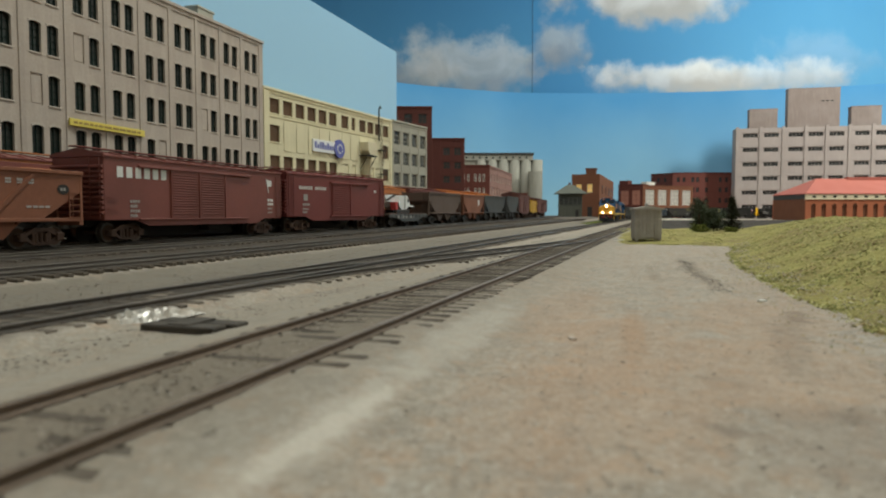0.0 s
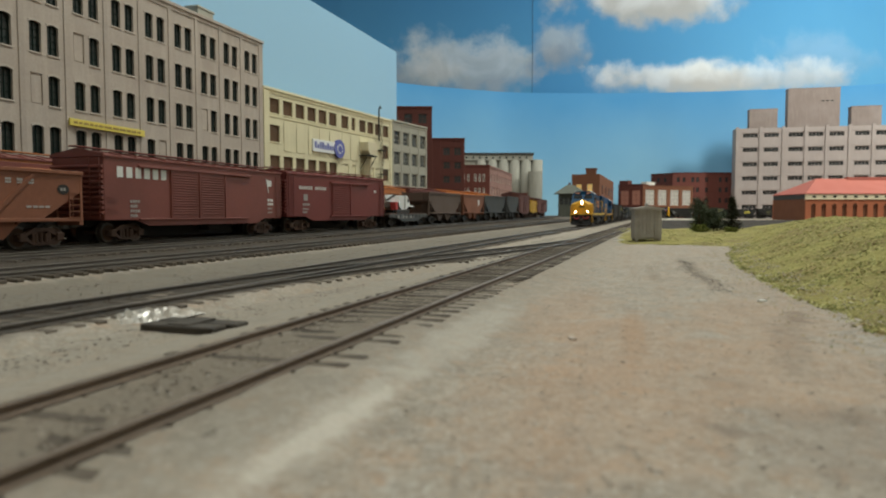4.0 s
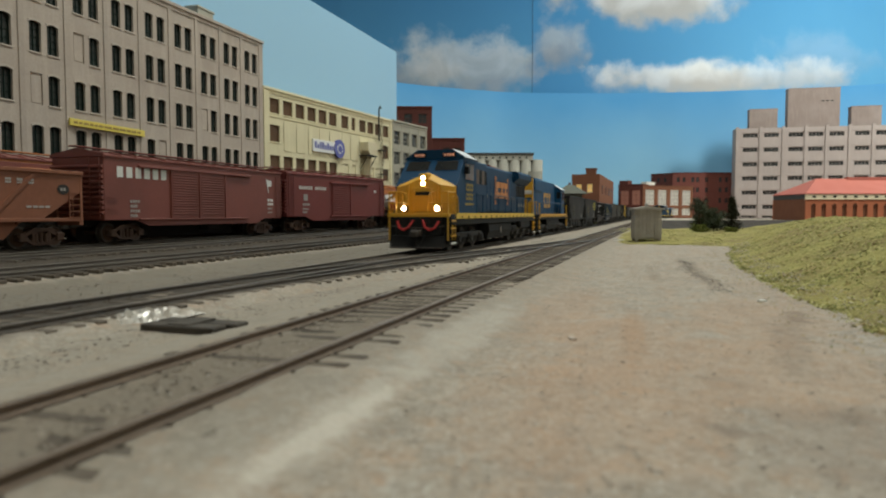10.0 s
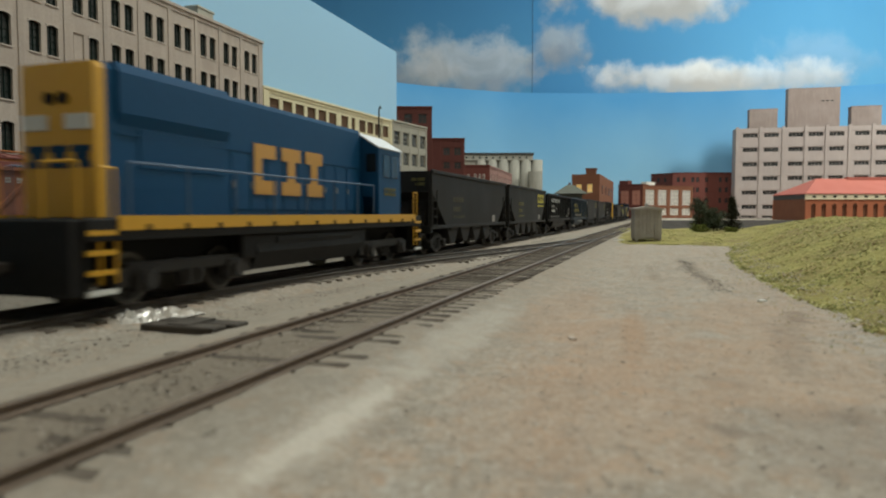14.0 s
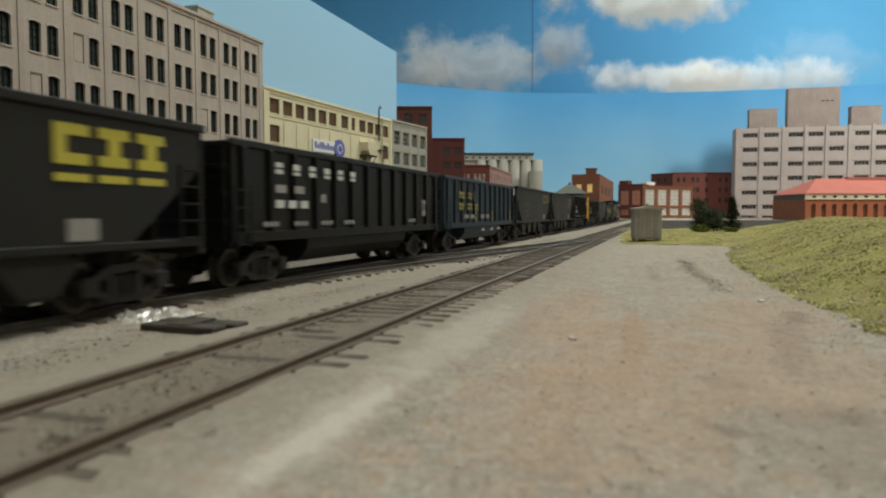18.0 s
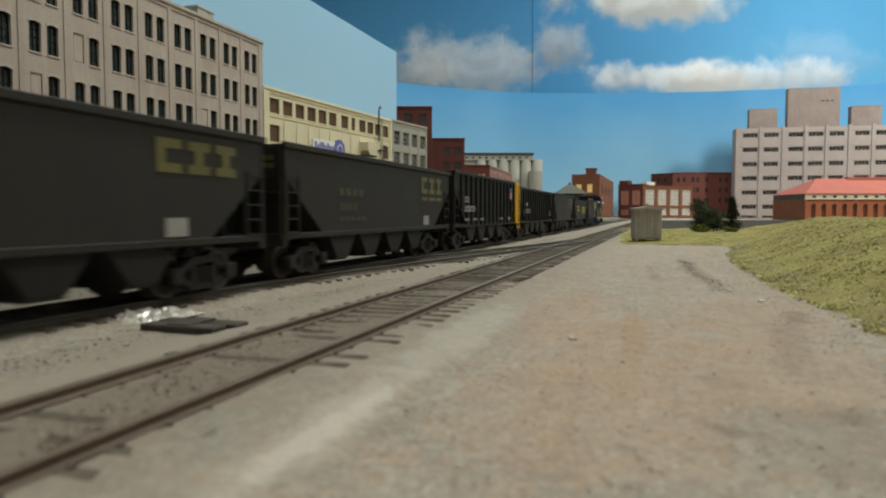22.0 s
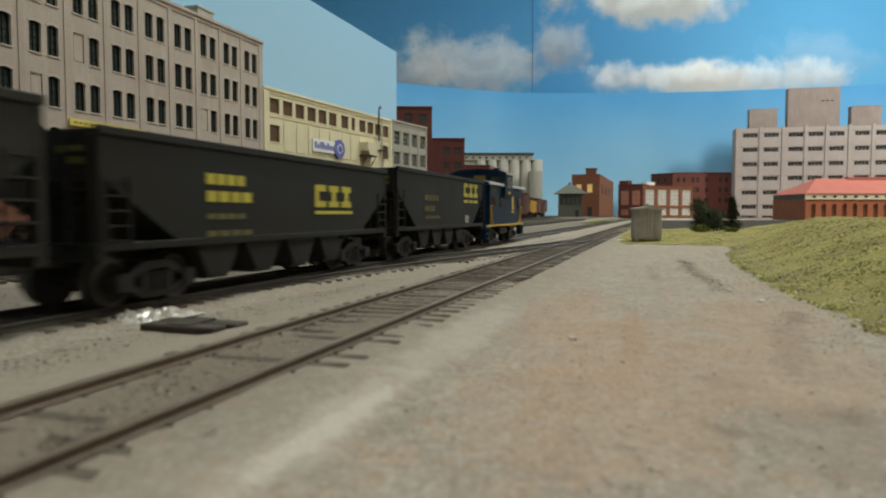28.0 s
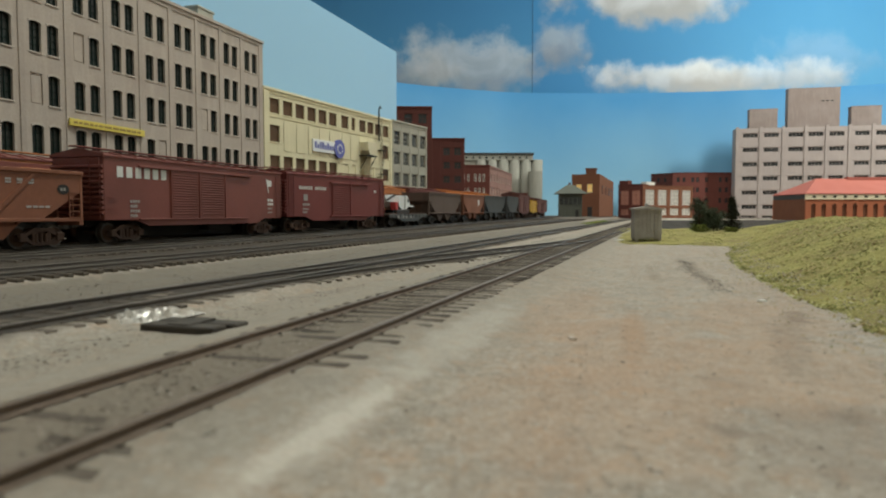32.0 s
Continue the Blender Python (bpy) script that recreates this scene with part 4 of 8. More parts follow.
flat_building("brick_factory", 29, 1900, 132, 1900, 10, 151, 60, "red brick factory with grouped small windows", BRIGHT_BRICK, [(14, 20), (27, 33), (40, 46), (60, 66), (72, 78), (84, 90)], [(28, 47), (66, 86), (104, 125)], WHITE_TRIM, OLD_WINDOW, (1, 2), pilasters=[(0, 5), (50, 55), (98, 103)], bar=1.1, deep=0.8)
flat_building("brick_factory", 132.5, 1905, 240, 2335, 12, 148, 50, "paler pinkish brick factory wing with rows of windows", PALE_BRICK, even(9, 8, 437, 18), [(66, 88), (104, 126)], WHITE_TRIM, OLD_WINDOW, (2, 2), pilasters=[(0, 6), (140, 145), (290, 295)])
flat_building("brick_shed", 246, 2340, 300, 2370, 12, 84, 40, "low red brick annex", RED_BRICK, even(2, 0, 61, 12), [(44, 62)], RED_BRICK, OLD_WINDOW, (2, 2))


def elevator():
    e = thing("grain_elevator", 0, 0, 12, 0, "grey concrete grain elevator with a row of silos", "silo")
    y = 2640
    for k in range(6):
        part("silo", Shape().cyl((150 + 44 * k, y, 0), 22.5, 222, "z", 20), SILO, e, smooth=True)
    part("silo", Shape().cyl((358, y - 40, 0), 26, 174, "z", 24), SILO, e)
    part("gallery", Shape().box(78, 352, y - 20, y + 22, 218, 240, 0.6), SILO, e)
    part("gallery_roof", Shape().box(74, 356, y - 24, y + 26, 240, 248, 0.8), TAR, e)
    part("workhouse", Shape().box(78, 128, y - 14, y + 30, 0, 217), SILO, e)
    for k in range(10):
        part("gallery_window", Shape().box(88 + 26 * k, 96 + 26 * k, y - 20.8, y - 19, 226, 233), OLD_WINDOW, e)


elevator()


TOWER_ROOF = mat("weathered_green_roof", (0.13, 0.135, 0.115), 0.9, 0, 0.2, 400, 0.4, spec=0.15)


def signal_tower():
    t = thing("signal_tower", 388, 2050, lift(388, 2050) - 2, -8, "grey-green wooden signal tower with a hipped roof", "signal tower")
    part("body", Shape().box(-32, 38, 0, 60, 0, 72, 0.4), TOWER_WOOD, t)
    bd = [(-32 + 4.4 * k) for k in range(16)]
    for x in bd:
        part("board", Shape().box(x, x + 3.9, -0.7, 0, 0, 34, 0.1), TOWER_WOOD, t)
    for k in range(5):
        win = part("window", Shape().box(-29 + 13.4 * k, -18 + 13.4 * k, -1.4, 0, 40, 62, 0.2), OLD_WINDOW, t)
        part("mullion", Shape().box(-29.6 + 13.4 * k, -28.6 + 13.4 * k, -1.9, 0, 39, 63).box(-23.9 + 13.4 * k, -23.2 + 13.4 * k, -1.8, 0, 39, 63), TOWER_WOOD, win)
    part("belt", Shape().box(-33.5, 39.5, -1.6, 61, 35, 38, 0.2), TOWER_WOOD, t)
    r = Shape()
    r.add([(-48, -15, 73), (54, -15, 73), (54, 75, 73), (-48, 75, 73), (-6, 30, 101), (12, 30, 101)], [(0, 1, 5, 4), (1, 2, 5), (2, 3, 4, 5), (3, 0, 4), (3, 2, 1, 0)])
    part("roof", r, TOWER_ROOF, t)
    part("chimney", Shape().box(-2, 5, 30, 37, 90, 108, 0.3), RED_BRICK, t)
    part("door", Shape().box(18, 28, -1.2, 0, 0, 24, 0.2), BLACK_IRON, t)


signal_tower()
b = flat_building("brick_house", 448, 2330, 538, 2300, 12, 147, 640, "brown brick three-storey house with two lit windows", BROWN_BRICK, [(16, 34), (53, 71)], [(0.5, 36), (84, 113)], WHITE_TRIM, LIT, (2, 2), skip={(0, 0), (1, 0)}, cornice=False)
part("chimney", Shape().box(46, 80, 20, 50, 140, 166, 0.5).box(43, 83, 17, 53, 165, 169, 0.4), BROWN_BRICK, b)
part("door", Shape().box(55, 71, -0.9, 0.4, 0, 34, 0.2), BLACK_IRON, b)
for k in range(4):
    part("side_window", Shape().box(94.2, 95.4, 90 + 140 * k, 130 + 140 * k, 80, 112, 0.3), OLD_WINDOW, b)

# low factory with big pale windows, and the red block behind it
lf = flat_building("window_factory", 852, 2850, 1121, 3000, 2, 142, 60, "low brick factory with tall white windows", BROWN_BRICK, even(4, 4, 304, 52), [(14, 44), (58, 124)], WHITE_TRIM, PALE_WINDOW, (3, 4), pilasters=[(0, 8), (74, 82), (148, 156), (222, 230), (298, 306)], bar=1.6)
lg = flat_building("brick_workshop", 768, 2930, 851, 2852, 2, 147, 50, "red brick workshop with faded pink windows", RED_BRICK, even(2, 4, 110, 38), [(14, 40), (58, 122)], RED_BRICK, PINK_WINDOW, (2, 3), pilasters=[(0, 6), (52, 60), (107, 113)])
part("roof_box", Shape().box(2, 44, 4, 40, 147, 164, 0.5), RED_BRICK, lg)
part("roof_box", Shape().box(40, 92, 20, 50, 142, 158, 0.5), WHITE_TRIM, lf)
flat_building("brick_block", 1050, 3060, 1315, 3052, 2, 208, 100, "dark red brick block with small windows", BRIGHT_BRICK, [(18, 32), (44, 58), (84, 98), (106, 120), (146, 160), (208, 222), (236, 250)], [(70, 92), (118, 140), (164, 186)], RED_BRICK, OLD_WINDOW, (1, 2))
# flank of the same block in darker brick: its shade is in the colour
flat_building("brick_block", 975, 3140, 1049, 3062, 2, 206, 60, "shaded flank of the red brick block", RED_BRICK, [(30, 44), (64, 78)], [(118, 140), (164, 186)], RED_BRICK, OLD_WINDOW, (1, 2))


def hotel():
    ax, ay, bx, by = 1289.0, 2960.0, 2010.0, 2800.0
    w = math.hypot(bx - ax, by - ay)
    def u(px):
        a = (px - 784) / 1180
        k = (by - ay) / (bx - ax)
        y = (ay - k * ax) / (1 - k * a)
        return (a * y - ax) * w / (bx - ax)
    cols = [(u(p - 13), u(p + 13)) for p in (1324, 1361, 1404, 1439, 1476, 1521, 1558)]
    last = cols[-1][1]
    cols += [(last + 20 + 105 * k, last + 85 + 105 * k) for k in range(2)]
    rows = [(23.6 + (378 - y) * 2.47 - 9.5, 23.6 + (378 - y) * 2.47 + 9.5) for y in (388, 366.5, 341, 316, 291, 265.5, 240)]
    rows[0] = (4, 14)
    b = flat_building("hotel_tower", ax, ay, bx, by, 0, 396, 60, "taupe concrete hotel block with dark ribbon windows", HOTEL, cols, rows, HOTEL, OLD_WINDOW, (4, 1), thick=6, deep=3.5, cornice=False, bar=0.9)
    for p in (1301, 1342, 1382, 1421.5, 1458, 1498.5, 1540, 1578):
        part("pier", Shape().box(u(p) - 6, u(p) + 6, -3.5, 0, 0, 402, 0.6), HOTEL, b)
    for px0, px1, py, d in ((1323, 1373, 195, 20), (1390, 1482, 162, 14), (1503, 1557, 195, 20)):
        h = 23.6 + (378 - py) * 2.5
        part("penthouse", Shape().box(u(px0), u(px1), d, 58, 390, h, 1.0).box(u(px0) - 1, u(px1) + 1, d - 1, 59, h - 3, h + 1, 0.5), PENTHOUSE, b)
    for z in rows:
        part("spandrel_line", Shape().box(0, w, -0.8, 0, z[1] + 3, z[1] + 4.5), HOTEL, b)
    for k in range(3):
        part("wall_mark", Shape().box(u(1449 + 8 * k), u(1454 + 8 * k), 13.4, 14.2, 505, 510), OLD_WINDOW, b)


hotel()


def station():
    x0, y0, L, D = 1222.0, 2250.0, 560.0, 210.0
    b = thing("station_house", x0, y0, 0, 1.5, "orange brick station house with a red hipped roof and arches", "building")
    cols = [(18 + 35.6 * k, 34 + 35.6 * k) for k in range(15)]
    s = Shape()
    holed_wall(s, L, 0, 72, cols, [(6, 50)], 0, 6)
    part("front_wall", s, ORANGE_BRICK, b)
    # left wall in darker brick, the shade of that end put into its colour
    part("side_wall", Shape().box(0.1, 5, 6, D, 0, 72), shaded_side_mat, b)
    part("side_wall", Shape().box(L - 5, L, 6, D, 0, 72), ORANGE_BRICK, b)
    part("rear_wall", Shape().box(0, L, D, D + 5, 0, 72), ORANGE_BRICK, b)
    part("core", Shape().box(6, L - 6, 9, 11, 0, 71), BROWN_BRICK, b)
    for c, d in cols:
        m = (c + d) / 2
        ring = [(m + 8 * math.cos(math.pi * i / 8), 50 + 8 * math.sin(math.pi * i / 8)) for i in range(9)]
        part("arch", Shape().prism([(p[0], p[1]) for p in ring], -0.3, 1.0), BROWN_BRICK, b)
        part("arch_ring", Shape().path([(p[0], -0.6, p[1]) for p in ring], 1.0, 5), ORANGE_BRICK, b)
        part("arch_door", Shape().box(c + 0.5, d - 0.5, 3.4, 4.4, 2, 49), BROWN_BRICK, b)
    part("frieze", Shape().box(-1, L + 1, -1.5, 6, 72, 90, 0.3).box(-2.5, L + 2.5, -2.5, 6, 70.5, 73, 0.3), WHITE_TRIM_WARM, b)
    # left frieze near black, shaded by colour like the wall under it
    part("frieze", Shape().box(-1, 5, 6, D, 72, 90, 0.3), TAR, b)
    for c, d in cols:
        part("frieze_window", Shape().box(c + 3, d - 2, -2.0, -1.2, 77, 83.5), OLD_WINDOW, b)
    r = Shape()
    e = 3
    r.add([(-e, -e, 91), (L + e, -e, 91), (L + e, D + e, 91), (-e, D + e, 91), (95, D / 2, 146), (L - 95, D / 2, 146), (-e, -e, 88), (L + e, -e, 88), (L + e, D + e, 88), (-e, D + e, 88)],
          [(0, 1, 5, 4), (1, 2, 5), (2, 3, 4, 5), (3, 0, 4), (0, 6, 7, 1), (1, 7, 8, 2), (2, 8, 9, 3), (3, 9, 6, 0), (9, 8, 7, 6)])
    part("roof", r, RED_ROOF, b)
    part("ridge_vent", Shape().box(L * 0.36, L * 0.62, D / 2 - 12, D / 2 + 12, 140, 151, 0.6), RED_ROOF, b)


shaded_side_mat = BROWN_BRICK
WHITE_TRIM_WARM = mat("warm_cream_trim", (0.74, 0.63, 0.44), 0.8, 0, 0.08, 400, 0.1)
station()


# ---- rolling stock ----
OXIDE = mat("oxide_brown_paint", (0.185, 0.048, 0.034), 0.62, 0, 0.12, 500, 0.12, 0.4, (0.105, 0.033, 0.025), 30)
OXIDE_RED = mat("oxide_red_paint", (0.18, 0.032, 0.027), 0.6, 0, 0.12, 500, 0.12, 0.35, (0.11, 0.024, 0.02), 30)
RUST_BROWN = mat("rust_brown_paint", (0.22, 0.078, 0.038), 0.75, 0, 0.18, 400, 0.2, 0.5, (0.155, 0.055, 0.03), 40)
DUSTY_BROWN = mat("dusty_brown_paint", (0.105, 0.07, 0.055), 0.8, 0, 0.18, 400, 0.2, 0.5, (0.09, 0.06, 0.045), 40)
FAR_RED = mat("dull_red_paint", (0.115, 0.038, 0.029), 0.75, 0, 0.18, 400, 0.2, 0.4, (0.10, 0.035, 0.03), 40)
FAR_GREY = mat("dull_grey_paint", (0.055, 0.058, 0.058), 0.75, 0, 0.18, 400, 0.2)
ORANGE_CAR = mat("orange_paint", (0.50, 0.17, 0.035), 0.6, 0, 0.12, 400, 0.1, 0.4, (0.33, 0.11, 0.03), 40)
YELLOW_CAR = mat("yellow_paint", (0.55, 0.33, 0.04), 0.6, 0, 0.12, 400, 0.1)
BLACK_CAR = mat("weathered_black_paint", (0.027, 0.0253, 0.0225), 0.65, 0, 0.2, 400, 0.12, 0.5, (0.042, 0.037, 0.031), 35, spec=0.2, streak=0.6)
BLACK_MID = mat("sooty_black_paint", (0.0175, 0.0168, 0.0152), 0.6, 0, 0.2, 400, 0.12, 0.5, (0.027, 0.024, 0.0205), 35, spec=0.2)
BLACK_NEW = mat("fresh_black_paint", (0.0115, 0.0113, 0.0112), 0.5, 0, 0.15, 400, 0.08, 0.3, (0.014, 0.013, 0.012), 35, spec=0.16)
SLATE_CAR = mat("slate_blue_paint", (0.031, 0.044, 0.060), 0.55, 0, 0.15, 400, 0.1, 0.4, (0.042, 0.052, 0.064), 35, spec=0.2)
CAR_YELLOW = mat("lettering_yellow", (0.55, 0.47, 0.05), 0.6, 0, 0.12, 600, 0.0)
LOT_YELLOW = mat("dusty_lettering_yellow", (0.30, 0.25, 0.045), 0.65, 0, 0.2, 600, 0.0)
FAINT_YELLOW = mat("worn_lettering_yellow", (0.055, 0.05, 0.02), 0.7, 0, 0.2, 600, 0.0)
DULL_YELLOW = mat("faded_lettering_yellow", (0.13, 0.115, 0.032), 0.7, 0, 0.2, 600, 0.0)
END_YELLOW = mat("bright_yellow_paint", (0.88, 0.52, 0.02), 0.5, 0, 0.08, 500, 0.05)
LETTER_WHITE = mat("lettering_white", (0.66, 0.66, 0.63), 0.6, 0, 0.08, 600, 0.0)
DULL_WHITE = mat("faded_lettering_white", (0.33, 0.31, 0.29), 0.7, 0, 0.15, 600, 0.0)
TRUCK_BLACK = mat("grimy_truck_metal", (0.021, 0.018, 0.016), 0.75, 0.1, 0.3, 500, 0.2)
TRUCK_RUST = mat("rusty_truck_metal", (0.075, 0.038, 0.024), 0.8, 0.05, 0.3, 500, 0.3, 0.5, (0.07, 0.045, 0.035), 120)
WHEEL_STEEL = mat("worn_wheel_steel", (0.10, 0.09, 0.08), 0.45, 0.6, 0.2, 600, 0.1)
WHEEL_FACE = mat("dirty_wheel_face", (0.024, 0.021, 0.019), 0.7, 0.2, 0.3, 500, 0.2)
EMBLEM_RED = mat("emblem_red", (0.50, 0.05, 0.05), 0.6, 0, 0.1, 500, 0.0)
CAB_DARK = mat("dark_machine_panel", (0.03, 0.03, 0.032), 0.4, 0, 0.2, 300, 0.05)
CAR_LOAD_WHITE = mat("white_load_paint", (0.72, 0.72, 0.70), 0.5, 0, 0.05, 300, 0.05)
COUPLER = mat("coupler_iron", (0.06, 0.048, 0.04), 0.7, 0.3, 0.2, 500, 0.2)

WHEELS = []          # rolling wheelsets: (object, radius, place in its truck)


def wheelset_shapes(r):
    tread, face = Shape(), Shape()
    for y, o in ((-8.4, -1), (8.4, 1)):
        tread.cyl((0, y - 1.3, 0), r, 2.6, "y", 20)
        tread.cyl((0, y - o * 1.6 - 0.35, 0), r + 0.75, 0.7, "y", 20)
        face.cyl((0, y + o * 1.05, 0), r * 0.82, 0.45 * o, "y", 16)
        face.cyl((0, y + o * 1.05, 0), r * 0.30, 1.2 * o, "y", 10)
        for k in range(4):
            a = math.pi / 4 + k * math.pi / 2
            face.box(r * .5 * math.cos(a) - .45, r * .5 * math.cos(a) + .45, y + o * 1.2, y + o * 1.75, r * .5 * math.sin(a) - .45, r * .5 * math.sin(a) + .45)
    face.cyl((0, -8, 0), 0.9, 16, "y", 8)
    return tread, face


_truck = {}


def truck_meshes(style):
    if style in _truck:
        return _truck[style]
    axles, r, iron = {"car": ((-9.6, 9.6), 5.25, TRUCK_BLACK), "rusty": ((-9.6, 9.6), 5.25, TRUCK_RUST), "two": ((-15.7, 15.7), 5.8, TRUCK_BLACK), "three": ((-23.5, 0, 23.5), 6.0, TRUCK_BLACK)}[style]
    half = axles[-1]
    side = Shape()
    if style in ("car", "rusty"):
        # an arch bar over a lower chord, with open windows beside the spring nest
        side.prism([(-half - 3.2, 6.7), (-half + 1.2, 7.2), (-4.4, 9.5), (4.4, 9.5), (half - 1.2, 7.2), (half + 3.2, 6.7), (half + 2.6, 5.2), (half - 1.4, 5.4), (3.8, 7.8), (-3.8, 7.8), (-half + 1.4, 5.4), (-half - 2.6, 5.2)], -1.1, 1.1)
        side.prism([(-half - 2.2, 5.6), (-half + 1.8, 5.0), (-4.0, 2.9), (4.0, 2.9), (half - 1.8, 5.0), (half + 2.2, 5.6), (half + 2.2, 4.0), (half - 1.4, 3.6), (4.6, 1.5), (-4.6, 1.5), (-half + 1.4, 3.6), (-half - 2.2, 4.0)], -1.0, 1.0)
        for x in (-4.2, 4.2):
            side.box(x - 0.8, x + 0.8, -1.05, 1.05, 2.0, 8.6, 0.2)
        side.box(-half - 2.4, -half + 1.8, -1.9, 1.9, 3.2, 7.2, 0.4).box(half - 1.8, half + 2.4, -1.9, 1.9, 3.2, 7.2, 0.4)
        for x in (-2.6, 0, 2.6):
            side.cyl((x, 0.4, 2.4), 1.0, 4.6, "z", 8)
    else:
        side.box(-half - 5, half + 5, -1.2, 1.2, 6.5, 9.5, 0.5)
        for a in axles:
            side.box(a - 3.2, a + 3.2, -2.0, 2.2, 3.2, 8.6, 0.6)
            side.cyl((a, 2.0, 5.8), 2.0, 1.2, "y", 10)
        for a, b in zip(axles, axles[1:]):
            m = (a + b) / 2
            side.prism([(m - 5, 7.6), (m + 5, 7.6), (m + 3.4, 3.2), (m - 3.4, 3.2)], -1.0, 1.0)
            side.cyl((m - 2, 1.2, 4.0), 1.0, 3, "z", 8).cyl((m + 2, 1.2, 4.0), 1.0, 3, "z", 8)
        side.box(-half - 7.5, -half - 4.0, -1, 1, 4.5, 8.5).box(half + 4, half + 7.5, -1, 1, 4.5, 8.5)
    bol = Shape().box(-3.0, 3.0, -12, 12, 5.6, 9.4, 0.4)
    if style in ("two", "three"):
        bol.box(-half - 4, half + 4, -7, 7, 6.5, 10.5, 0.6)
    tr, fa = wheelset_shapes(r)
    k = len(tr.f)
    tr.add(fa.v, fa.f)
    wheels = tr.mesh("wheelset", WHEEL_STEEL)
    wheels.materials.append(TRUCK_RUST if style == "rusty" else WHEEL_FACE)
    for p in wheels.polygons:
        p.material_index = 1 if p.index >= k else 0
    _truck[style] = (axles, r, side.mesh("sideframe", iron), bol.mesh("truck", iron), wheels)
    return _truck[style]


def truck(car, x, style="car", rolling=False):
    axles, r, side, bol, tread = truck_meshes(style)
    t = share("truck", bol, car, moved(x, 0, 0))
    y = 12.2 if style in ("car", "rusty") else 13.0
    share("sideframe", side, t, moved(0, y, 0))
    share("sideframe", side, t, moved(0, -y, 0, 180))
    for a in axles:
        w = share("wheelset", tread, t, moved(0 + a, 0, r))
        if rolling:
            WHEELS.append((w, r, a))
    return t


def couplers(car, half, z=9.5):
    for o in (1, -1):
        part("coupler", Shape().box(o * (half - 9), o * (half - 1.5), -1.0, 1.0, z - 1, z + 1, 0.3).box(o * (half - 2.8), o * (half + 0.9), -1.8, 1.9, z - 1.5, z + 1.5, 0.4), COUPLER, car)


def ladder(car, x, y, z0, z1, w, material, n=6, axis="x"):
    s = Shape()
    for k in range(n):
        z = z0 + (z1 - z0) * k / (n - 1)
        if axis == "x":
            s.rod((x - w / 2, y, z), (x + w / 2, y, z), 0.28, 4)
        else:
            s.rod((x, y - w / 2, z), (x, y + w / 2, z), 0.28, 4)
    for o in (-1, 1):
        if axis == "x":
            s.rod((x + o * w / 2, y, z0 - 1), (x + o * w / 2, y, z1 + 1), 0.32, 4)
        else:
            s.rod((x, y + o * w / 2, z0 - 1), (x, y + o * w / 2, z1 + 1), 0.32, 4)
    return part("ladder", s, material, car)


def letters(car, x0, z0, w, h, n, material, y, style="block", gap=0.22, name="lettering"):
    """Writing as plain bars, n of them, read from the near side (towards -x)."""
    p = w / n
    for k in range(n):
        a = x0 - p * k
        b = a - p * (1 - gap)
        s = Shape()
        if style == "block":
            s.box(b, a, y, y + 0.12, z0, z0 + h)
        elif style == "slab":
            q = (0.42, 0.58) if k % 2 == 0 else (0.30, 0.44)
            s.box(b, a, y, y + 0.12, z0, z0 + h * q[0]).box(b, a, y, y + 0.12, z0 + h * q[1], z0 + h)
        elif style == "bars":
            t = h * 0.3
            s.box(b, a, y, y + 0.12, z0, z0 + t).box(b, a, y, y + 0.12, z0 + h - t, z0 + h)
            if k % 2 == 0:
                s.box(b + (a - b) * .6, a, y, y + 0.12, z0 + t, z0 + h - t)
            else:
                s.box(b + (a - b) * .3, b + (a - b) * .7, y, y + 0.12, z0 + t, z0 + h - t)
        part(name, s, material, car)


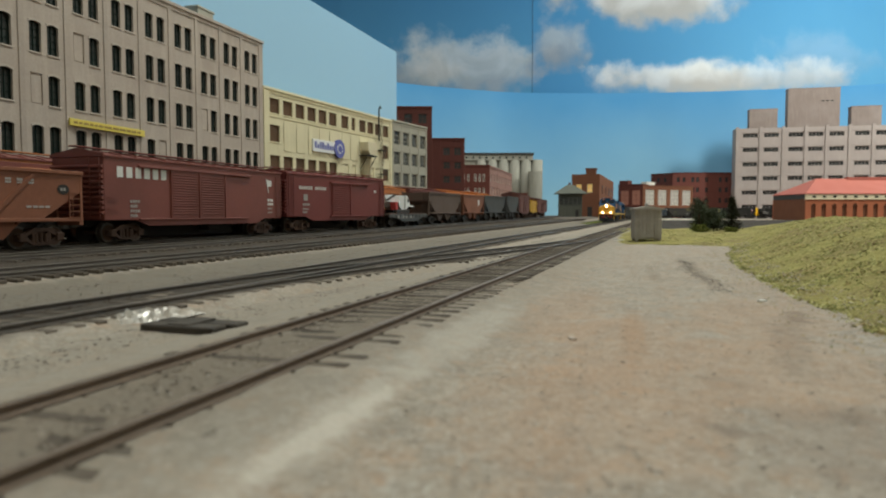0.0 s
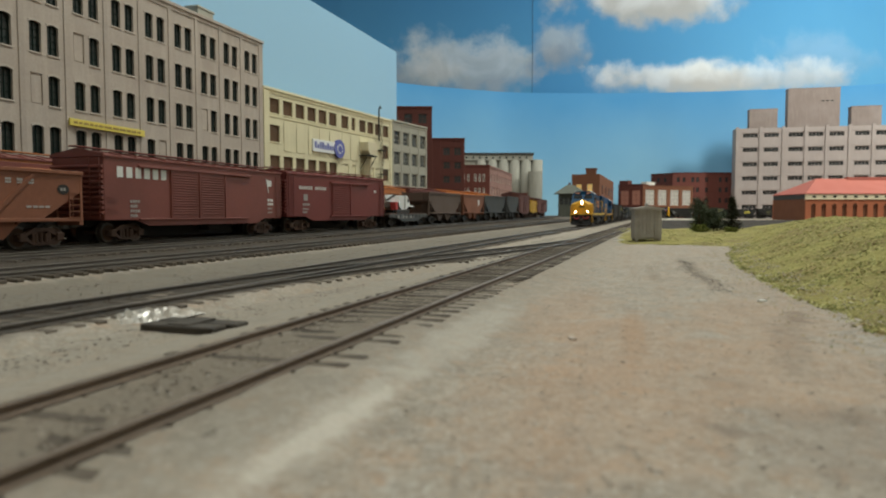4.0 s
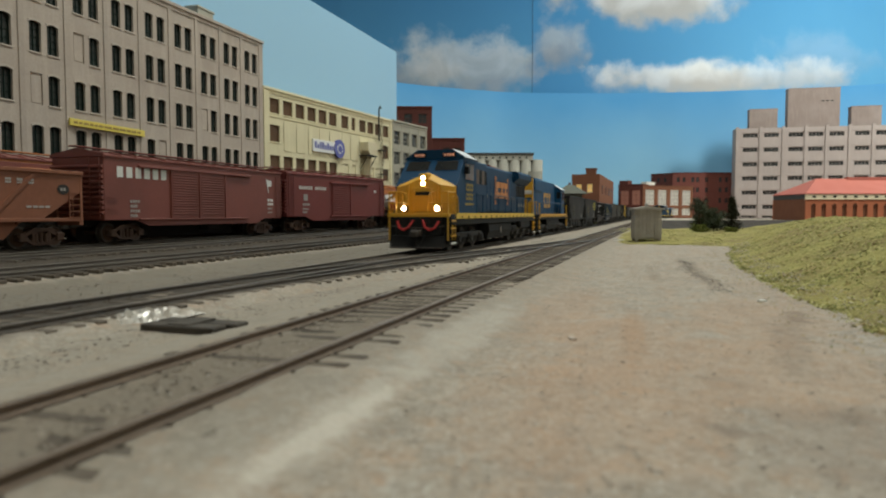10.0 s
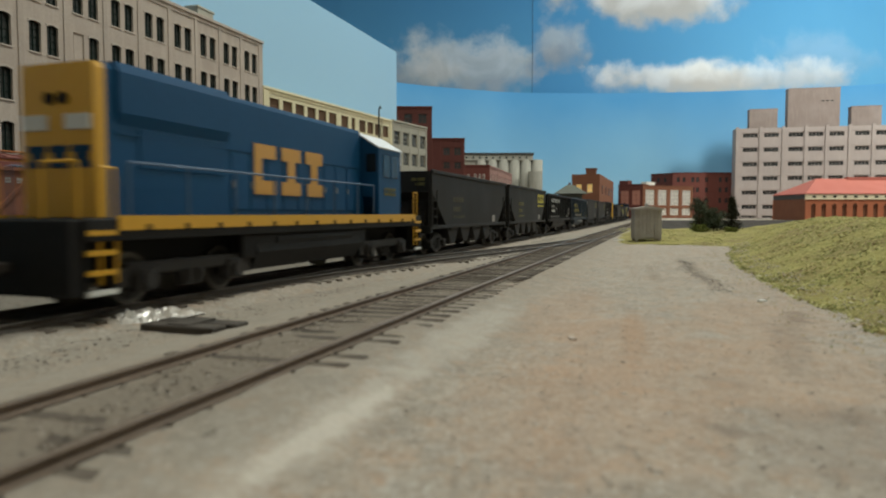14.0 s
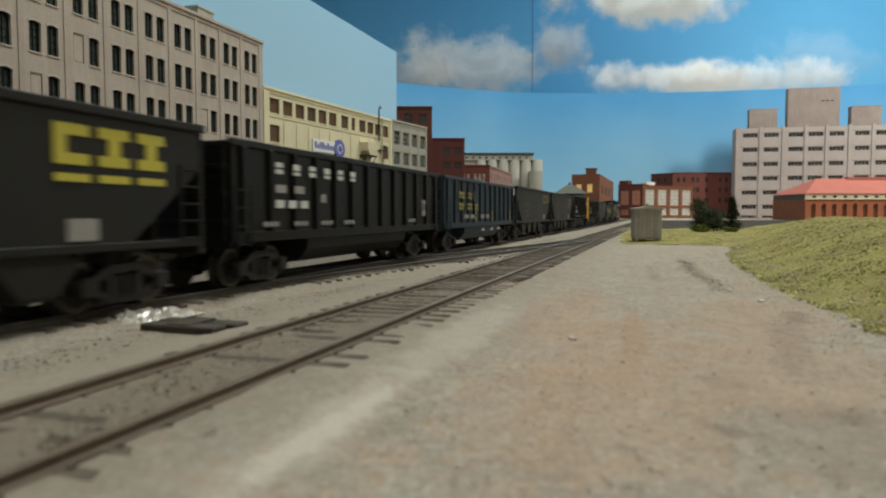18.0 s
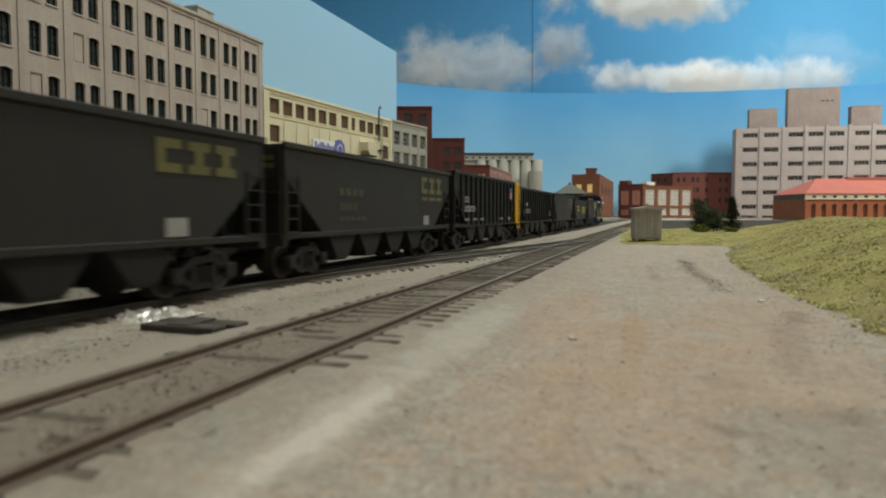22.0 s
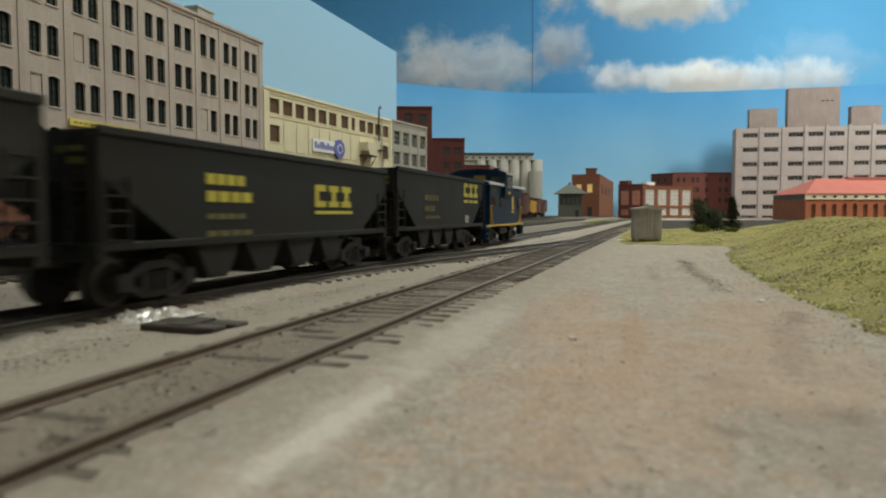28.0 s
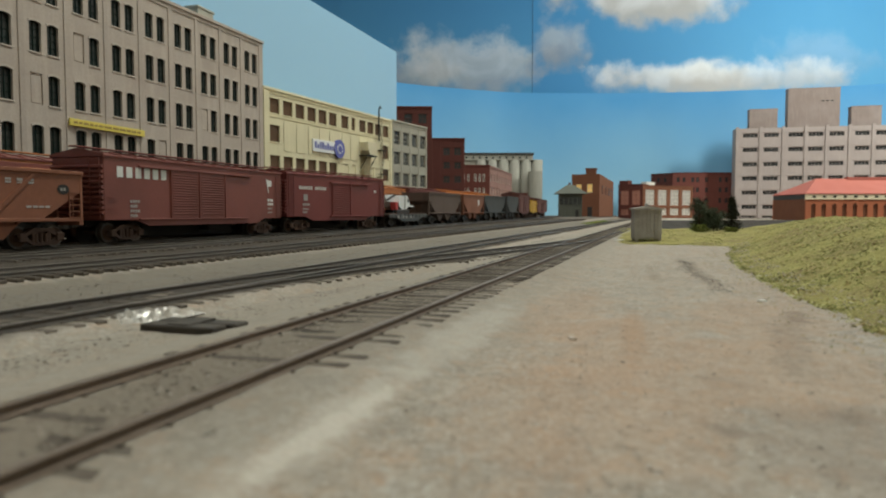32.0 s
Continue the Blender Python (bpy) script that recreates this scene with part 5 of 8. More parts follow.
def boxcar(name, L, paint, label, doors, top=47.0, rusty=True, roof_paint=None):
    """L: length over the body. Near side is +y; body from the sill to the eaves, peaked roof, ribbed ends."""
    h, w = L / 2, 17.2
    c = thing(name, 0, 0, 0, label=label, category="boxcar")
    part("body", Shape().box(-h, h, -w, w, 12.0, top - 1.5, 0.4), paint, c)
    part("side_sill", Shape().prism([(-h + 22, 12.4), (h - 22, 12.4), (h - 32, 8.8), (-h + 32, 8.8)], w - 1.0, w + 0.1), paint, c)
    part("side_sill", Shape().prism([(-h + 22, 12.4), (h - 22, 12.4), (h - 32, 8.8), (-h + 32, 8.8)], -w - 0.1, -w + 1.0), paint, c)
    part("roof", Shape().prism([(-w - 0.7, top - 1.6), (w + 0.7, top - 1.6), (w + 0.7, top - 0.7), (0, top + 2.6), (-w - 0.7, top - 0.7)], -h - 0.5, h + 0.5, "x"), roof_paint or paint, c)
    n = int(L / 11)
    for k in range(n + 1):
        x = -h + L * k / n
        part("roof_rib", Shape().prism([(-w - 0.6, top - 0.8), (0, top + 2.5), (w + 0.6, top - 0.8), (w + 0.6, top - 0.1), (0, top + 3.1), (-w - 0.6, top - 0.1)], x - 0.5, x + 0.5, "x"), roof_paint or paint, c)
    part("running_board", Shape().box(-h - 3, h + 3, -2.6, 2.6, top + 3.6, top + 4.2, 0.1), paint, c)
    for o in (-1, 1):
        for k in range(10):
            z = 15 + k * (top - 20) / 10
            part("end_rib", Shape().prism([(o * h, z - 0.2), (o * (h + 1.7), z + 0.6), (o * (h + 1.7), z + 1.2), (o * h, z + 2.0)], -w + 0.2, w - 0.2, "y"), paint, c)
        ladder(c, o * (h + 1.6), 12.5, 14, top - 3, 6.5, paint, 8, "y")
    ladder(c, h - 4.5, w + 0.9, 14, top - 4, 6.0, paint, 8) if doors == "single" else None
    if doors != "single":
        s = Shape()
        for z in (18, 24):
            s.rod((h - 2, w + 0.7, z), (h - 9, w + 0.7, z), 0.28, 4)
        part("grab_iron", s, paint, c)
    ladder(c, -h + 4.5, w + 0.9, 14, top - 4, 6.0, paint, 8)
    def door(x0, x1, ribs):
        d = part("door", Shape().box(x0, x1, w, w + 0.8, 13.2, top - 5.5, 0.15), paint, c)
        for k in range(ribs):
            z = 15.0 + k * (top - 22.5) / ribs
            part("door_rib", Shape().prism([(w + 0.7, z), (w + 1.3, z + 0.45), (w + 0.7, z + 0.9)], x0 + 1.2, x1 - 1.2, "x"), paint, d)
        part("door_post", Shape().box(x0 - 0.6, x0 + 0.6, w + 0.2, w + 1.4, 13, top - 5), paint, d)
    if doors == "double":
        door(-16, 10, 16)
        door(10.4, 36, 16)
        part("door_track", Shape().box(-46, 62, w + 0.2, w + 1.7, top - 6.0, top - 4.6, 0.2), paint, c)
        part("door_track", Shape().box(-42, 62, w + 0.2, w + 1.3, 11.9, 13.0, 0.2), paint, c)
    else:
        door(-14, 12, 14)
        part("door_track", Shape().box(-42, 15, w + 0.2, w + 1.7, top - 7.0, top - 5.6, 0.2), paint, c)
        part("door_track", Shape().box(-42, 15, w + 0.2, w + 1.3, 11.9, 13.0, 0.2), paint, c)
    part("underframe", Shape().box(-h + 1, h - 1, -4, 4, 8.5, 12, 0.4).box(-18, -6, 5, 12, 5, 11, 0.5), TRUCK_BLACK, c)
    # black filler block added to darken the open gap below the body
    part("brake_rigging", Shape().box(-h + 42, h - 42, -4, 3, 1.8, 10.5, 0.4), TRUCK_BLACK, c)
    tx = h - 19.5
    truck(c, tx, "rusty" if rusty else "car")
    truck(c, -tx, "rusty" if rusty else "car")
    couplers(c, h + 5)
    return c


def hopper(name, L, top, paint, label, ribs=0, bays=3, rusty=False, rolling=False, category="hopper", diagonal=False, end_paint=None):
    """Open hopper: ribbed or smooth sides with cut-away ends over slope sheets, chutes below."""
    h, w = L / 2, 17.3
    c = thing(name, 0, 0, 0, label=label, category=category)
    sill = 13.5
    cut = 23.0
    poly = [(-h, top), (h, top), (h, top - 9), (h - cut, sill), (-h + cut, sill), (-h, top - 9)]
    for o in (1, -1):
        part("side", Shape().prism(poly, o * w, o * (w - 0.8)), paint, c)
        part("top_chord", Shape().box(-h - 0.4, h + 0.4, o * (w - 0.6), o * (w + 0.9), top - 1.2, top + 0.6, 0.2), paint, c)
        part("side_sill", Shape().box(-h, h, o * (w - 1.0), o * (w + 0.25), sill - 1.0, sill + 0.7, 0.2), paint, c)
        for e in (-1, 1):
            part("corner_post", Shape().box(e * h, e * (h - 1.3), o * (w - 1.2), o * (w + 0.2), sill, top - 1, 0.2), end_paint or paint, c)
    for k in range(ribs):
        x = -h + 12 + (L - 24) * k / max(1, ribs - 1)
        low = sill + max(0.0, (abs(x) - (h - cut)) / cut * (top - 9 - sill))
        part("side_rib", Shape().box(x - 0.7, x + 0.7, w, w + 1.2, low, top - 0.5, 0.25), paint, c)
    if diagonal:
        for e in (-1, 1):
            part("side_brace", Shape().prism([(e * (h - 26), top - 2), (e * (h - 28.5), top - 2), (e * (h - 50), sill + 1), (e * (h - 47.5), sill + 1)], w, w + 0.7), paint, c)
    for e in (-1, 1):
        part("slope_sheet", Shape().prism([(e * h, top - 9), (e * h, top - 10), (e * (h - cut - 12), sill - 2), (e * (h - cut - 12), sill - 1)], -w + 0.8, w - 0.8), paint, c)
        part("end_sheet", Shape().box(e * (h - 0.2), e * (h - 1.0), -w + 0.8, w - 0.8, top - 10, top, 0.0), end_paint or paint, c)
        part("end_beam", Shape().box(e * (h - 2), e * (h + 0.6), -w, w, sill - 3, sill + 0.6, 0.2), paint, c)
        part("end_strut", Shape().box(e * (h - 6), e * (h - 7.4), -5, -3.6, sill, top - 12).box(e * (h - 6), e * (h - 7.4), 3.6, 5, sill, top - 12), paint, c)
        # plate added to close the see-through below the slope sheet
        part("end_bulkhead", Shape().box(e * (h - 8.4), e * (h - 9.4), -11, 11, sill, top - 12), TRUCK_BLACK if rolling else paint, c)
        if rolling:
            for k in range(2):
                part("end_stencil", Shape().box(e * (h - 0.3), e * (h + 0.1), w - 3.5, w - 10 + 2 * k, top - 4.6 - 2.2 * k, top - 3.2 - 2.2 * k), DULL_YELLOW, c)
        for o in (1, -1):
            ladder(c, e * (h - 4.5), o * (w + 0.2), sill + 1, top - 10, 6.5, end_paint or paint, 5)
        ladder(c, e * (h + 0.8), w - 4, sill, top - 1, 6, end_paint or paint, 7, "y")
    part("coal_load", Shape().box(-h + 1.5, h - 1.5, -w + 1, w - 1, top - 9, top - 2.2, 1.0), BLACK_CAR, c)
    span = L - 2 * cut - 14
    for k in range(bays):
        x = -span / 2 + span * (k + .5) / bays
        g = span / bays * 0.46
        part("chute", Shape().prism([(x - g, sill), (x + g, sill), (x + 4.0, 4.8), (x - 4.0, 4.8)], -w + 2.5, w - 2.5), TRUCK_BLACK if rolling else paint, c)
        part("chute_gate", Shape().box(x - 4.4, x + 4.4, -w + 4, w - 3.2, 3.9, 5.2, 0.2), TRUCK_BLACK, c)
    part("center_sill", Shape().box(-h + 1, h - 1, -2.5, 2.5, 8.5, sill, 0.2), TRUCK_BLACK, c)
    tx = h - 20
    truck(c, tx, "rusty" if rusty else "car", rolling)
    truck(c, -tx, "rusty" if rusty else "car", rolling)
    couplers(c, h + 5)
    return c


def tub_gondola(name, L, top, paint, label, ribs=13):
    """High-sided coal gondola with a rounded tub between the trucks."""
    h, w = L / 2, 17.3
    c = thing(name, 0, 0, 0, label=label, category="gondola")
    sill = 14.0
    for o in (1, -1):
        part("side", Shape().box(-h, h, o * w, o * (w - 0.8), sill, top), paint, c)
        part("top_chord", Shape().box(-h - 0.4, h + 0.4, o * (w - 0.6), o * (w + 0.9), top - 1.2, top + 0.6, 0.2), paint, c)
        part("side_sill", Shape().box(-h, h, o * (w - 1.0), o * (w + 0.7), sill - 1.6, sill + 1.2, 0.2), paint, c)
        for k in range(ribs):
            x = -h + 5 + (L - 10) * k / (ribs - 1)
            part("side_rib", Shape().box(x - 0.9, x + 0.9, o * w, o * (w + 1.2), sill + 1, top - 1, 0.25), paint, c)
    for e in (-1, 1):
        part("end", Shape().box(e * h, e * (h - 0.9), -w, w, sill - 3, top), paint, c)
        for k in range(3):
            part("end_rib", Shape().box(e * h, e * (h + 1.0), -w + 0.5, w - 0.5, sill + 3 + 7 * k, sill + 4.6 + 7 * k, 0.3), paint, c)
        ladder(c, e * (h + 1.2), w - 4, sill, top - 1, 6, paint, 7, "y")
        ladder(c, e * (h - 4), w + 1.4, sill - 2, sill + 12, 6, paint, 4)
    part("coal_load", Shape().box(-h + 1.5, h - 1.5, -w + 1, w - 1, top - 9, top - 2.2, 1.0), BLACK_CAR, c)
    part("tub", Shape().prism([(-w + 0.6, sill), (w - 0.6, sill), (w - 1.2, 9), (w - 4, 5.8), (w - 9, 4.6), (-w + 9, 4.6), (-w + 4, 5.8), (-w + 1.2, 9)], -h + 40, h - 40, "x"), paint, c)
    part("center_sill", Shape().box(-h + 1, h - 1, -2.5, 2.5, 8.5, sill, 0.2), TRUCK_BLACK, c)
    truck(c, h - 20, "car", True)
    truck(c, -h + 20, "car", True)
    couplers(c, h + 5)
    return c


# ---- the standing string in the yard ----
def stand(c, path, s0, L, z=yard_z):
    """Puts a car of length L over couplers on a yard path from s0 on. Its near side (+y) faces the camera."""
    x0, y0, _ = path(s0 + L * 0.15)
    x1, y1, _ = path(s0 + L * 0.85)
    mx, my = (x0 + x1) / 2, (y0 + y1) / 2
    zz = z(mx, my)
    tagged(c, group="cars standing in the yard")
    c.matrix_world = pose(mx * MM, my * MM, zz * MM, 0, 0, math.degrees(math.atan2(y0 - y1, x0 - x1)))
    return s0 + L


def string_start(y_target):
    lo, hi = 0.0, STRING.length
    for _ in range(60):
        m = (lo + hi) / 2
        if STRING(m)[1] < y_target:
            lo = m
        else:
            hi = m
    return lo


def wheel_code(c, x, z, y, n=3, m=DULL_WHITE):
    for k in range(n):
        letters(c, x, z - 2.6 * k, 7.5 - (k % 2) * 2, 1.5, 4, m, y, "block", 0.3)


w_car = boxcar("boxcar", 172, OXIDE, "brown double-door boxcar with white lettering on a yard track", "double")
letters(w_car, 77, 35.0, 40, 5.8, 6, LETTER_WHITE, 17.25, "block", 0.36)
wheel_code(w_car, 68, 21.5, 17.25, 4)
part("emblem", Shape().box(-67, -73, 17.3, 17.45, 35.5, 40).prism([(-66, 40.8), (-67, 40.8), (-69.4, 31), (-68.6, 31)], 17.3, 17.45), LETTER_WHITE, w_car)
for k in range(4):
    letters(w_car, -68, 24.5 - 2.9 * k, 7.5 if k < 2 else 6, 1.9 if k < 2 else 1.2, 3, DULL_WHITE if k > 1 else LETTER_WHITE, 17.25, "block", 0.25)
s = string_start(348)
s_w = s
s = stand(w_car, STRING, s, 182)
l_car = boxcar("boxcar", 138, OXIDE_RED, "red-brown boxcar with a single sliding door in the yard", "single")
letters(l_car, 54, 34, 17, 2.6, 6, LETTER_WHITE, 17.25, "block", 0.42)
letters(l_car, 34, 34, 15, 2.6, 6, LETTER_WHITE, 17.25, "block", 0.42)
part("emblem", Shape().box(44, 49, 17.3, 17.45, 25, 30), DULL_WHITE, l_car)
letters(l_car, 50, 21, 9, 1.8, 4, DULL_WHITE, 17.25)
wheel_code(l_car, 50, 17.5, 17.25, 2)
letters(l_car, -52, 34, 5, 2.2, 2, LETTER_WHITE, 17.25, "block", 0.4)
s = stand(l_car, STRING, s, 148)


def flat_with_truck():
    L = 140.0
    c = thing("flatcar", 0, 0, 0, label="grey steel flatcar with white lettering along its side sill", category="flatcar")
    h = L / 2
    part("deck", Shape().box(-h, h, -17, 17, 11.5, 13.5, 0.3), DUSTY_BROWN, c)
    for o in (1, -1):
        part("side_sill", Shape().prism([(-h, 13), (h, 13), (h, 9.5), (h - 25, 9.0), (h - 42, 5.5), (-h + 42, 5.5), (-h + 25, 9.0), (-h, 9.5)], o * 16.2, o * 17.4), FAR_GREY, c)
    letters(c, 44, 8.6, 62, 2.6, 7, DULL_WHITE, 17.45, "block", 0.5)
    for k in range(10):
        part("stake_pocket", Shape().box(-h + 5 + 14.3 * k - 1, -h + 5 + 14.3 * k + 1, 17.3, 18.2, 9.3, 12.8, 0.2), FAR_GREY, c)
    part("center_sill", Shape().box(-h + 1, h - 1, -3, 3, 6, 11.5, 0.2), TRUCK_BLACK, c)
    truck(c, h - 18, "car")
    truck(c, -h + 18, "car")
    couplers(c, h + 5)
    return c


flat_car = flat_with_truck()
s_flat = s
s = stand(flat_car, STRING, s, 150)
m0 = flat_car.matrix_world.copy()
load = thing("white_machine_load", 0, 0, 0, label="angular white machine with a red panel strapped on a flatcar", category="machine")
load.matrix_world = m0 @ pose(-2 * MM, 0, 13.6 * MM)
part("cab", Shape().prism([(14, 19), (-14, 20), (-22, 15.5), (-22, 9), (-16, 7.3), (-11, 4), (5, 4), (14, 7.3), (16, 12)], -9, 9), CAR_LOAD_WHITE, load)
part("nose", Shape().prism([(-22, 15.5), (-33, 13.6), (-34, 10.5), (-30, 9), (-22, 9)], -6, 6), CAR_LOAD_WHITE, load)
part("window", Shape().prism([(-15, 17.5), (-21, 14.6), (-21, 12), (-15, 12.5)], 9, 9.3), CAB_DARK, load)
part("boom", Shape().prism([(47, 19), (43, 12.5), (15, 12), (14, 19), (20, 20)], -4, 4), CAR_LOAD_WHITE, load)
part("stripe", Shape().prism([(45, 14.5), (19, 20), (14, 19), (40, 12.8)], 4, 4.5), CAB_DARK, load)
part("panel", Shape().prism([(25, 12.2), (16, 12.2), (16, 4.2), (23, 4.2)], 2, 8), EMBLEM_RED, load)
part("outrigger", Shape().prism([(-20, 7.6), (-38, 7.6), (-36, 9.2), (-22, 9.2)], 5, 9.5), CAR_LOAD_WHITE, load)
part("strap", Shape().path([(-4, 9.6, 0), (-4, 9.6, 19.6), (-4, 0, 20.4), (-4, -9.6, 19.6), (-4, -9.6, 0)], 0.4, 4), TRUCK_BLACK, load)
part("skid", Shape().box(-20, 26, -10, -7, 0, 4.2, 0.4), TRUCK_BLACK, load)
part("skid", Shape().box(-20, 26, 7, 10, 0, 4.2, 0.4), TRUCK_BLACK, load)

for L, top, paint, lab in ((128, 38, DUSTY_BROWN, "dusty brown open hopper in the yard string"), (122, 38, RUST_BROWN, "rust-brown open hopper in the yard string"), (126, 39, FAR_GREY, "dark grey covered hopper in the yard string"), (110, 40, FAR_GREY, "dark grey hopper far down the yard string")):
    c = hopper("hopper_car", L - 10, top, paint, lab, 0, 2)
    if paint is RUST_BROWN:
        part("emblem", Shape().box(-20, -28, 17.4, 17.6, 24, 32), LETTER_WHITE, c)
    s = stand(c, STRING, s, L)
far_box = boxcar("boxcar", 130, FAR_RED, "dull red boxcar far down the yard string", "single")
s = stand(far_box, STRING, s, 140)
far_yellow = boxcar("boxcar", 70, YELLOW_CAR, "short yellow car far down the yard string", "single", 36)
s = stand(far_yellow, STRING, s + 6, 80)
far_box2 = boxcar("boxcar", 130, FAR_RED, "dull red boxcar at the end of the yard string", "single", 40)
s = stand(far_box2, STRING, s, 140)
# the rusty hopper coupled before the first boxcar
lv = hopper("hopper_car", 146, 36.5, RUST_BROWN, "rust-brown open hopper with diagonal braces and white lettering", 0, 3, True, diagonal=True)
letters(lv, -32, 30, 17, 2.3, 3, DULL_WHITE, 17.35, "slab", 0.5)
part("emblem", Shape().prism([(-62 + 3.4 * math.cos(k * 0.524), 28 + 2.5 * math.sin(k * 0.524)) for k in range(12)], 17.35, 17.5), TRUCK_BLACK, lv)
letters(lv, -60.4, 27.2, 3.4, 1.5, 2, DULL_WHITE, 17.5, "block", 0.4)
letters(lv, -42, 19, 13, 1.0, 4, DULL_WHITE, 17.35)
letters(lv, 30, 20, 14, 1.4, 4, DULL_WHITE, 17.35)
stand(lv, STRING, s_w - 160, 156)
# cars with orange tops on the track behind
q = string_start(150.0)
for k in range(8):
    orange = k != 2 and k != 5
    c = boxcar("boxcar", 140, ORANGE_CAR if orange else OXIDE, "orange boxcar standing behind the brown cars" if orange else "brown boxcar standing behind the other cars", "single", 46.3 if k == 1 else 44.5, roof_paint=OXIDE if k < 2 else None)
    if k < 2:
        part("roof_fascia", Shape().box(-70.2, 70.2, 17.0, 17.7, 37.5, 43.2, 0.2), OXIDE, c)
    q = stand(c, BACK, q, 151)


# ---- the moving train ----
LOCO_BLUE = mat("locomotive_blue_paint", (0.0045, 0.041, 0.098), 0.5, 0, 0.10, 500, 0.04, 0.25, (0.007, 0.040, 0.086), 25, spec=0.16)
LOCO_BLUE_OLD = mat("faded_blue_paint", (0.008, 0.067, 0.163), 0.5, 0, 0.10, 500, 0.06, 0.3, (0.010, 0.054, 0.125), 25, spec=0.16)
LOCO_YELLOW = mat("locomotive_yellow_paint", (0.62, 0.33, 0.02), 0.42, 0, 0.06, 500, 0.04)
SILL_YELLOW = mat("lemon_yellow_stripe", (0.70, 0.46, 0.05), 0.5, 0, 0.08, 500, 0.03)
LOCO_GOLD = mat("faded_gold_lettering", (0.58, 0.30, 0.06), 0.5, 0, 0.08, 500, 0.03)
ORANGE_MARK = mat("orange_lettering", (0.60, 0.22, 0.05), 0.5, 0, 0.08, 500, 0.03)
LOCO_BLACK = mat("black_underframe", (0.016, 0.0155, 0.0155), 0.75, 0, 0.25, 500, 0.15, spec=0.2)
NUMBER_GOLD = mat("gold_number_paint", (0.30, 0.215, 0.05), 0.6, 0, 0.1, 500, 0.0)
# grey put into the glass for the bright backdrop seen through it
SIDE_GLASS = mat("backdrop_tinted_glass", (0.065, 0.078, 0.085), 0.2, 0, 0.5, 150, 0.0)
CAB_GLASS = mat("cab_window_glass", (0.012, 0.014, 0.016), 0.12, 0, 0.2, 200, 0.0)
LAMP_GLOW = mat("headlamp_glow", (1.0, 0.72, 0.40), 0.3, 0, 0.02, 200, 0.0, emit=70.0)
NUMBER_GLOW = mat("number_board_glow", (0.70, 0.32, 0.20), 0.5, 0, 0.05, 200, 0.0, emit=0.3)
# overhead light glinting on the blue cab roofs, painted on as white
ROOF_GLINT = mat("painted_roof_glint", (0.66, 0.68, 0.70), 0.4, 0, 0.05, 400, 0.03)
CABOOSE_BLUE = mat("caboose_blue_paint", (0.010, 0.034, 0.066), 0.5, 0, 0.10, 500, 0.06, 0.25, (0.011, 0.030, 0.054), 25, spec=0.16)
SILVER_ROOF = mat("silver_roof_paint", (0.60, 0.62, 0.64), 0.45, 0.1, 0.1, 400, 0.1)
GRILLE = mat("dusty_brown_grille", (0.15, 0.105, 0.08), 0.7, 0, 0.3, 900, 0.3)
RAIL_GREY = mat("grey_blue_handrail", (0.055, 0.105, 0.19), 0.5, 0, 0.1, 400, 0.0)
HOSE_RED = mat("red_hose", (0.45, 0.03, 0.03), 0.5, 0, 0.1, 400, 0.0)


def road_mark(c, x0, z0, w, h, y, material, underline=False, brackets=False):
    """A three-block company mark drawn as plain shapes."""
    p = w / 3.0
    for k in range(3):
        a, b = x0 - p * k, x0 - p * k - p * (0.9 if brackets else 0.78)
        t = h * (0.36 if brackets else 0.28)
        s = Shape()
        s.box(b, a, y, y + 0.14, z0, z0 + t).box(b, a, y, y + 0.14, z0 + h - t, z0 + h)
        if k == 0:
            s.box(a - (a - b) * .34, a, y, y + 0.14, z0 + t, z0 + h - t)
        else:
            s.box(b + (a - b) * .3, a - (a - b) * .3, y, y + 0.14, z0 + t, z0 + h - t)
        part("company_mark", s, material, c)
        if underline:
            part("mark_underline", Shape().box(b, a, y, y + 0.14, z0 - h * .42, z0 - h * .22), material, c)
    if brackets:
        for e, x in ((1, x0 + p * .3), (-1, x0 - w - p * .12)):
            part("mark_bracket", Shape().box(x, x - e * 1.2, y, y + 0.14, z0 - h * .35, z0 + h * 1.25).box(x, x - e * 3.4, y, y + 0.14, z0 + h * 1.12, z0 + h * 1.3).box(x, x - e * 3.4, y, y + 0.14, z0 - h * .4, z0 - h * .22), material, c)


def handrail(c, pts, y, z0, z1, material, name="handrail"):
    s = Shape()
    for a, b in zip(pts, pts[1:]):
        s.rod((a, y, z1), (b, y, z1), 0.3, 5)
    rail = part(name, s, material, c)
    post = Shape().rod((0, 0, z0), (0, 0, z1), 0.3, 5).mesh("stanchion", material)
    for x in pts:
        share("stanchion", post, rail, moved(x, y, 0))
    return rail


def steps(c, x, y, material, edge):
    """A ladder of four treads with bright edges between two thin side plates."""
    o = 1 if y > 0 else -1
    for k in range(4):
        z = 4.2 + 3.9 * k
        s = part("step", Shape().box(x - 3.4, x + 3.4, y - 2.2, y + 2.0, z, z + 0.6, 0.1), material, c)
        part("step_edge", Shape().box(x - 3.6, x + 3.6, y + 1.7 * o, y + 2.4 * o, z - 0.2, z + 0.8), edge if k else LETTER_WHITE, s)
    for e in (-3.6, 3.6):
        part("step_side", Shape().box(x + e - 0.3, x + e + 0.3, y - 1.6, y + 1.6, 4, 19), material, c)


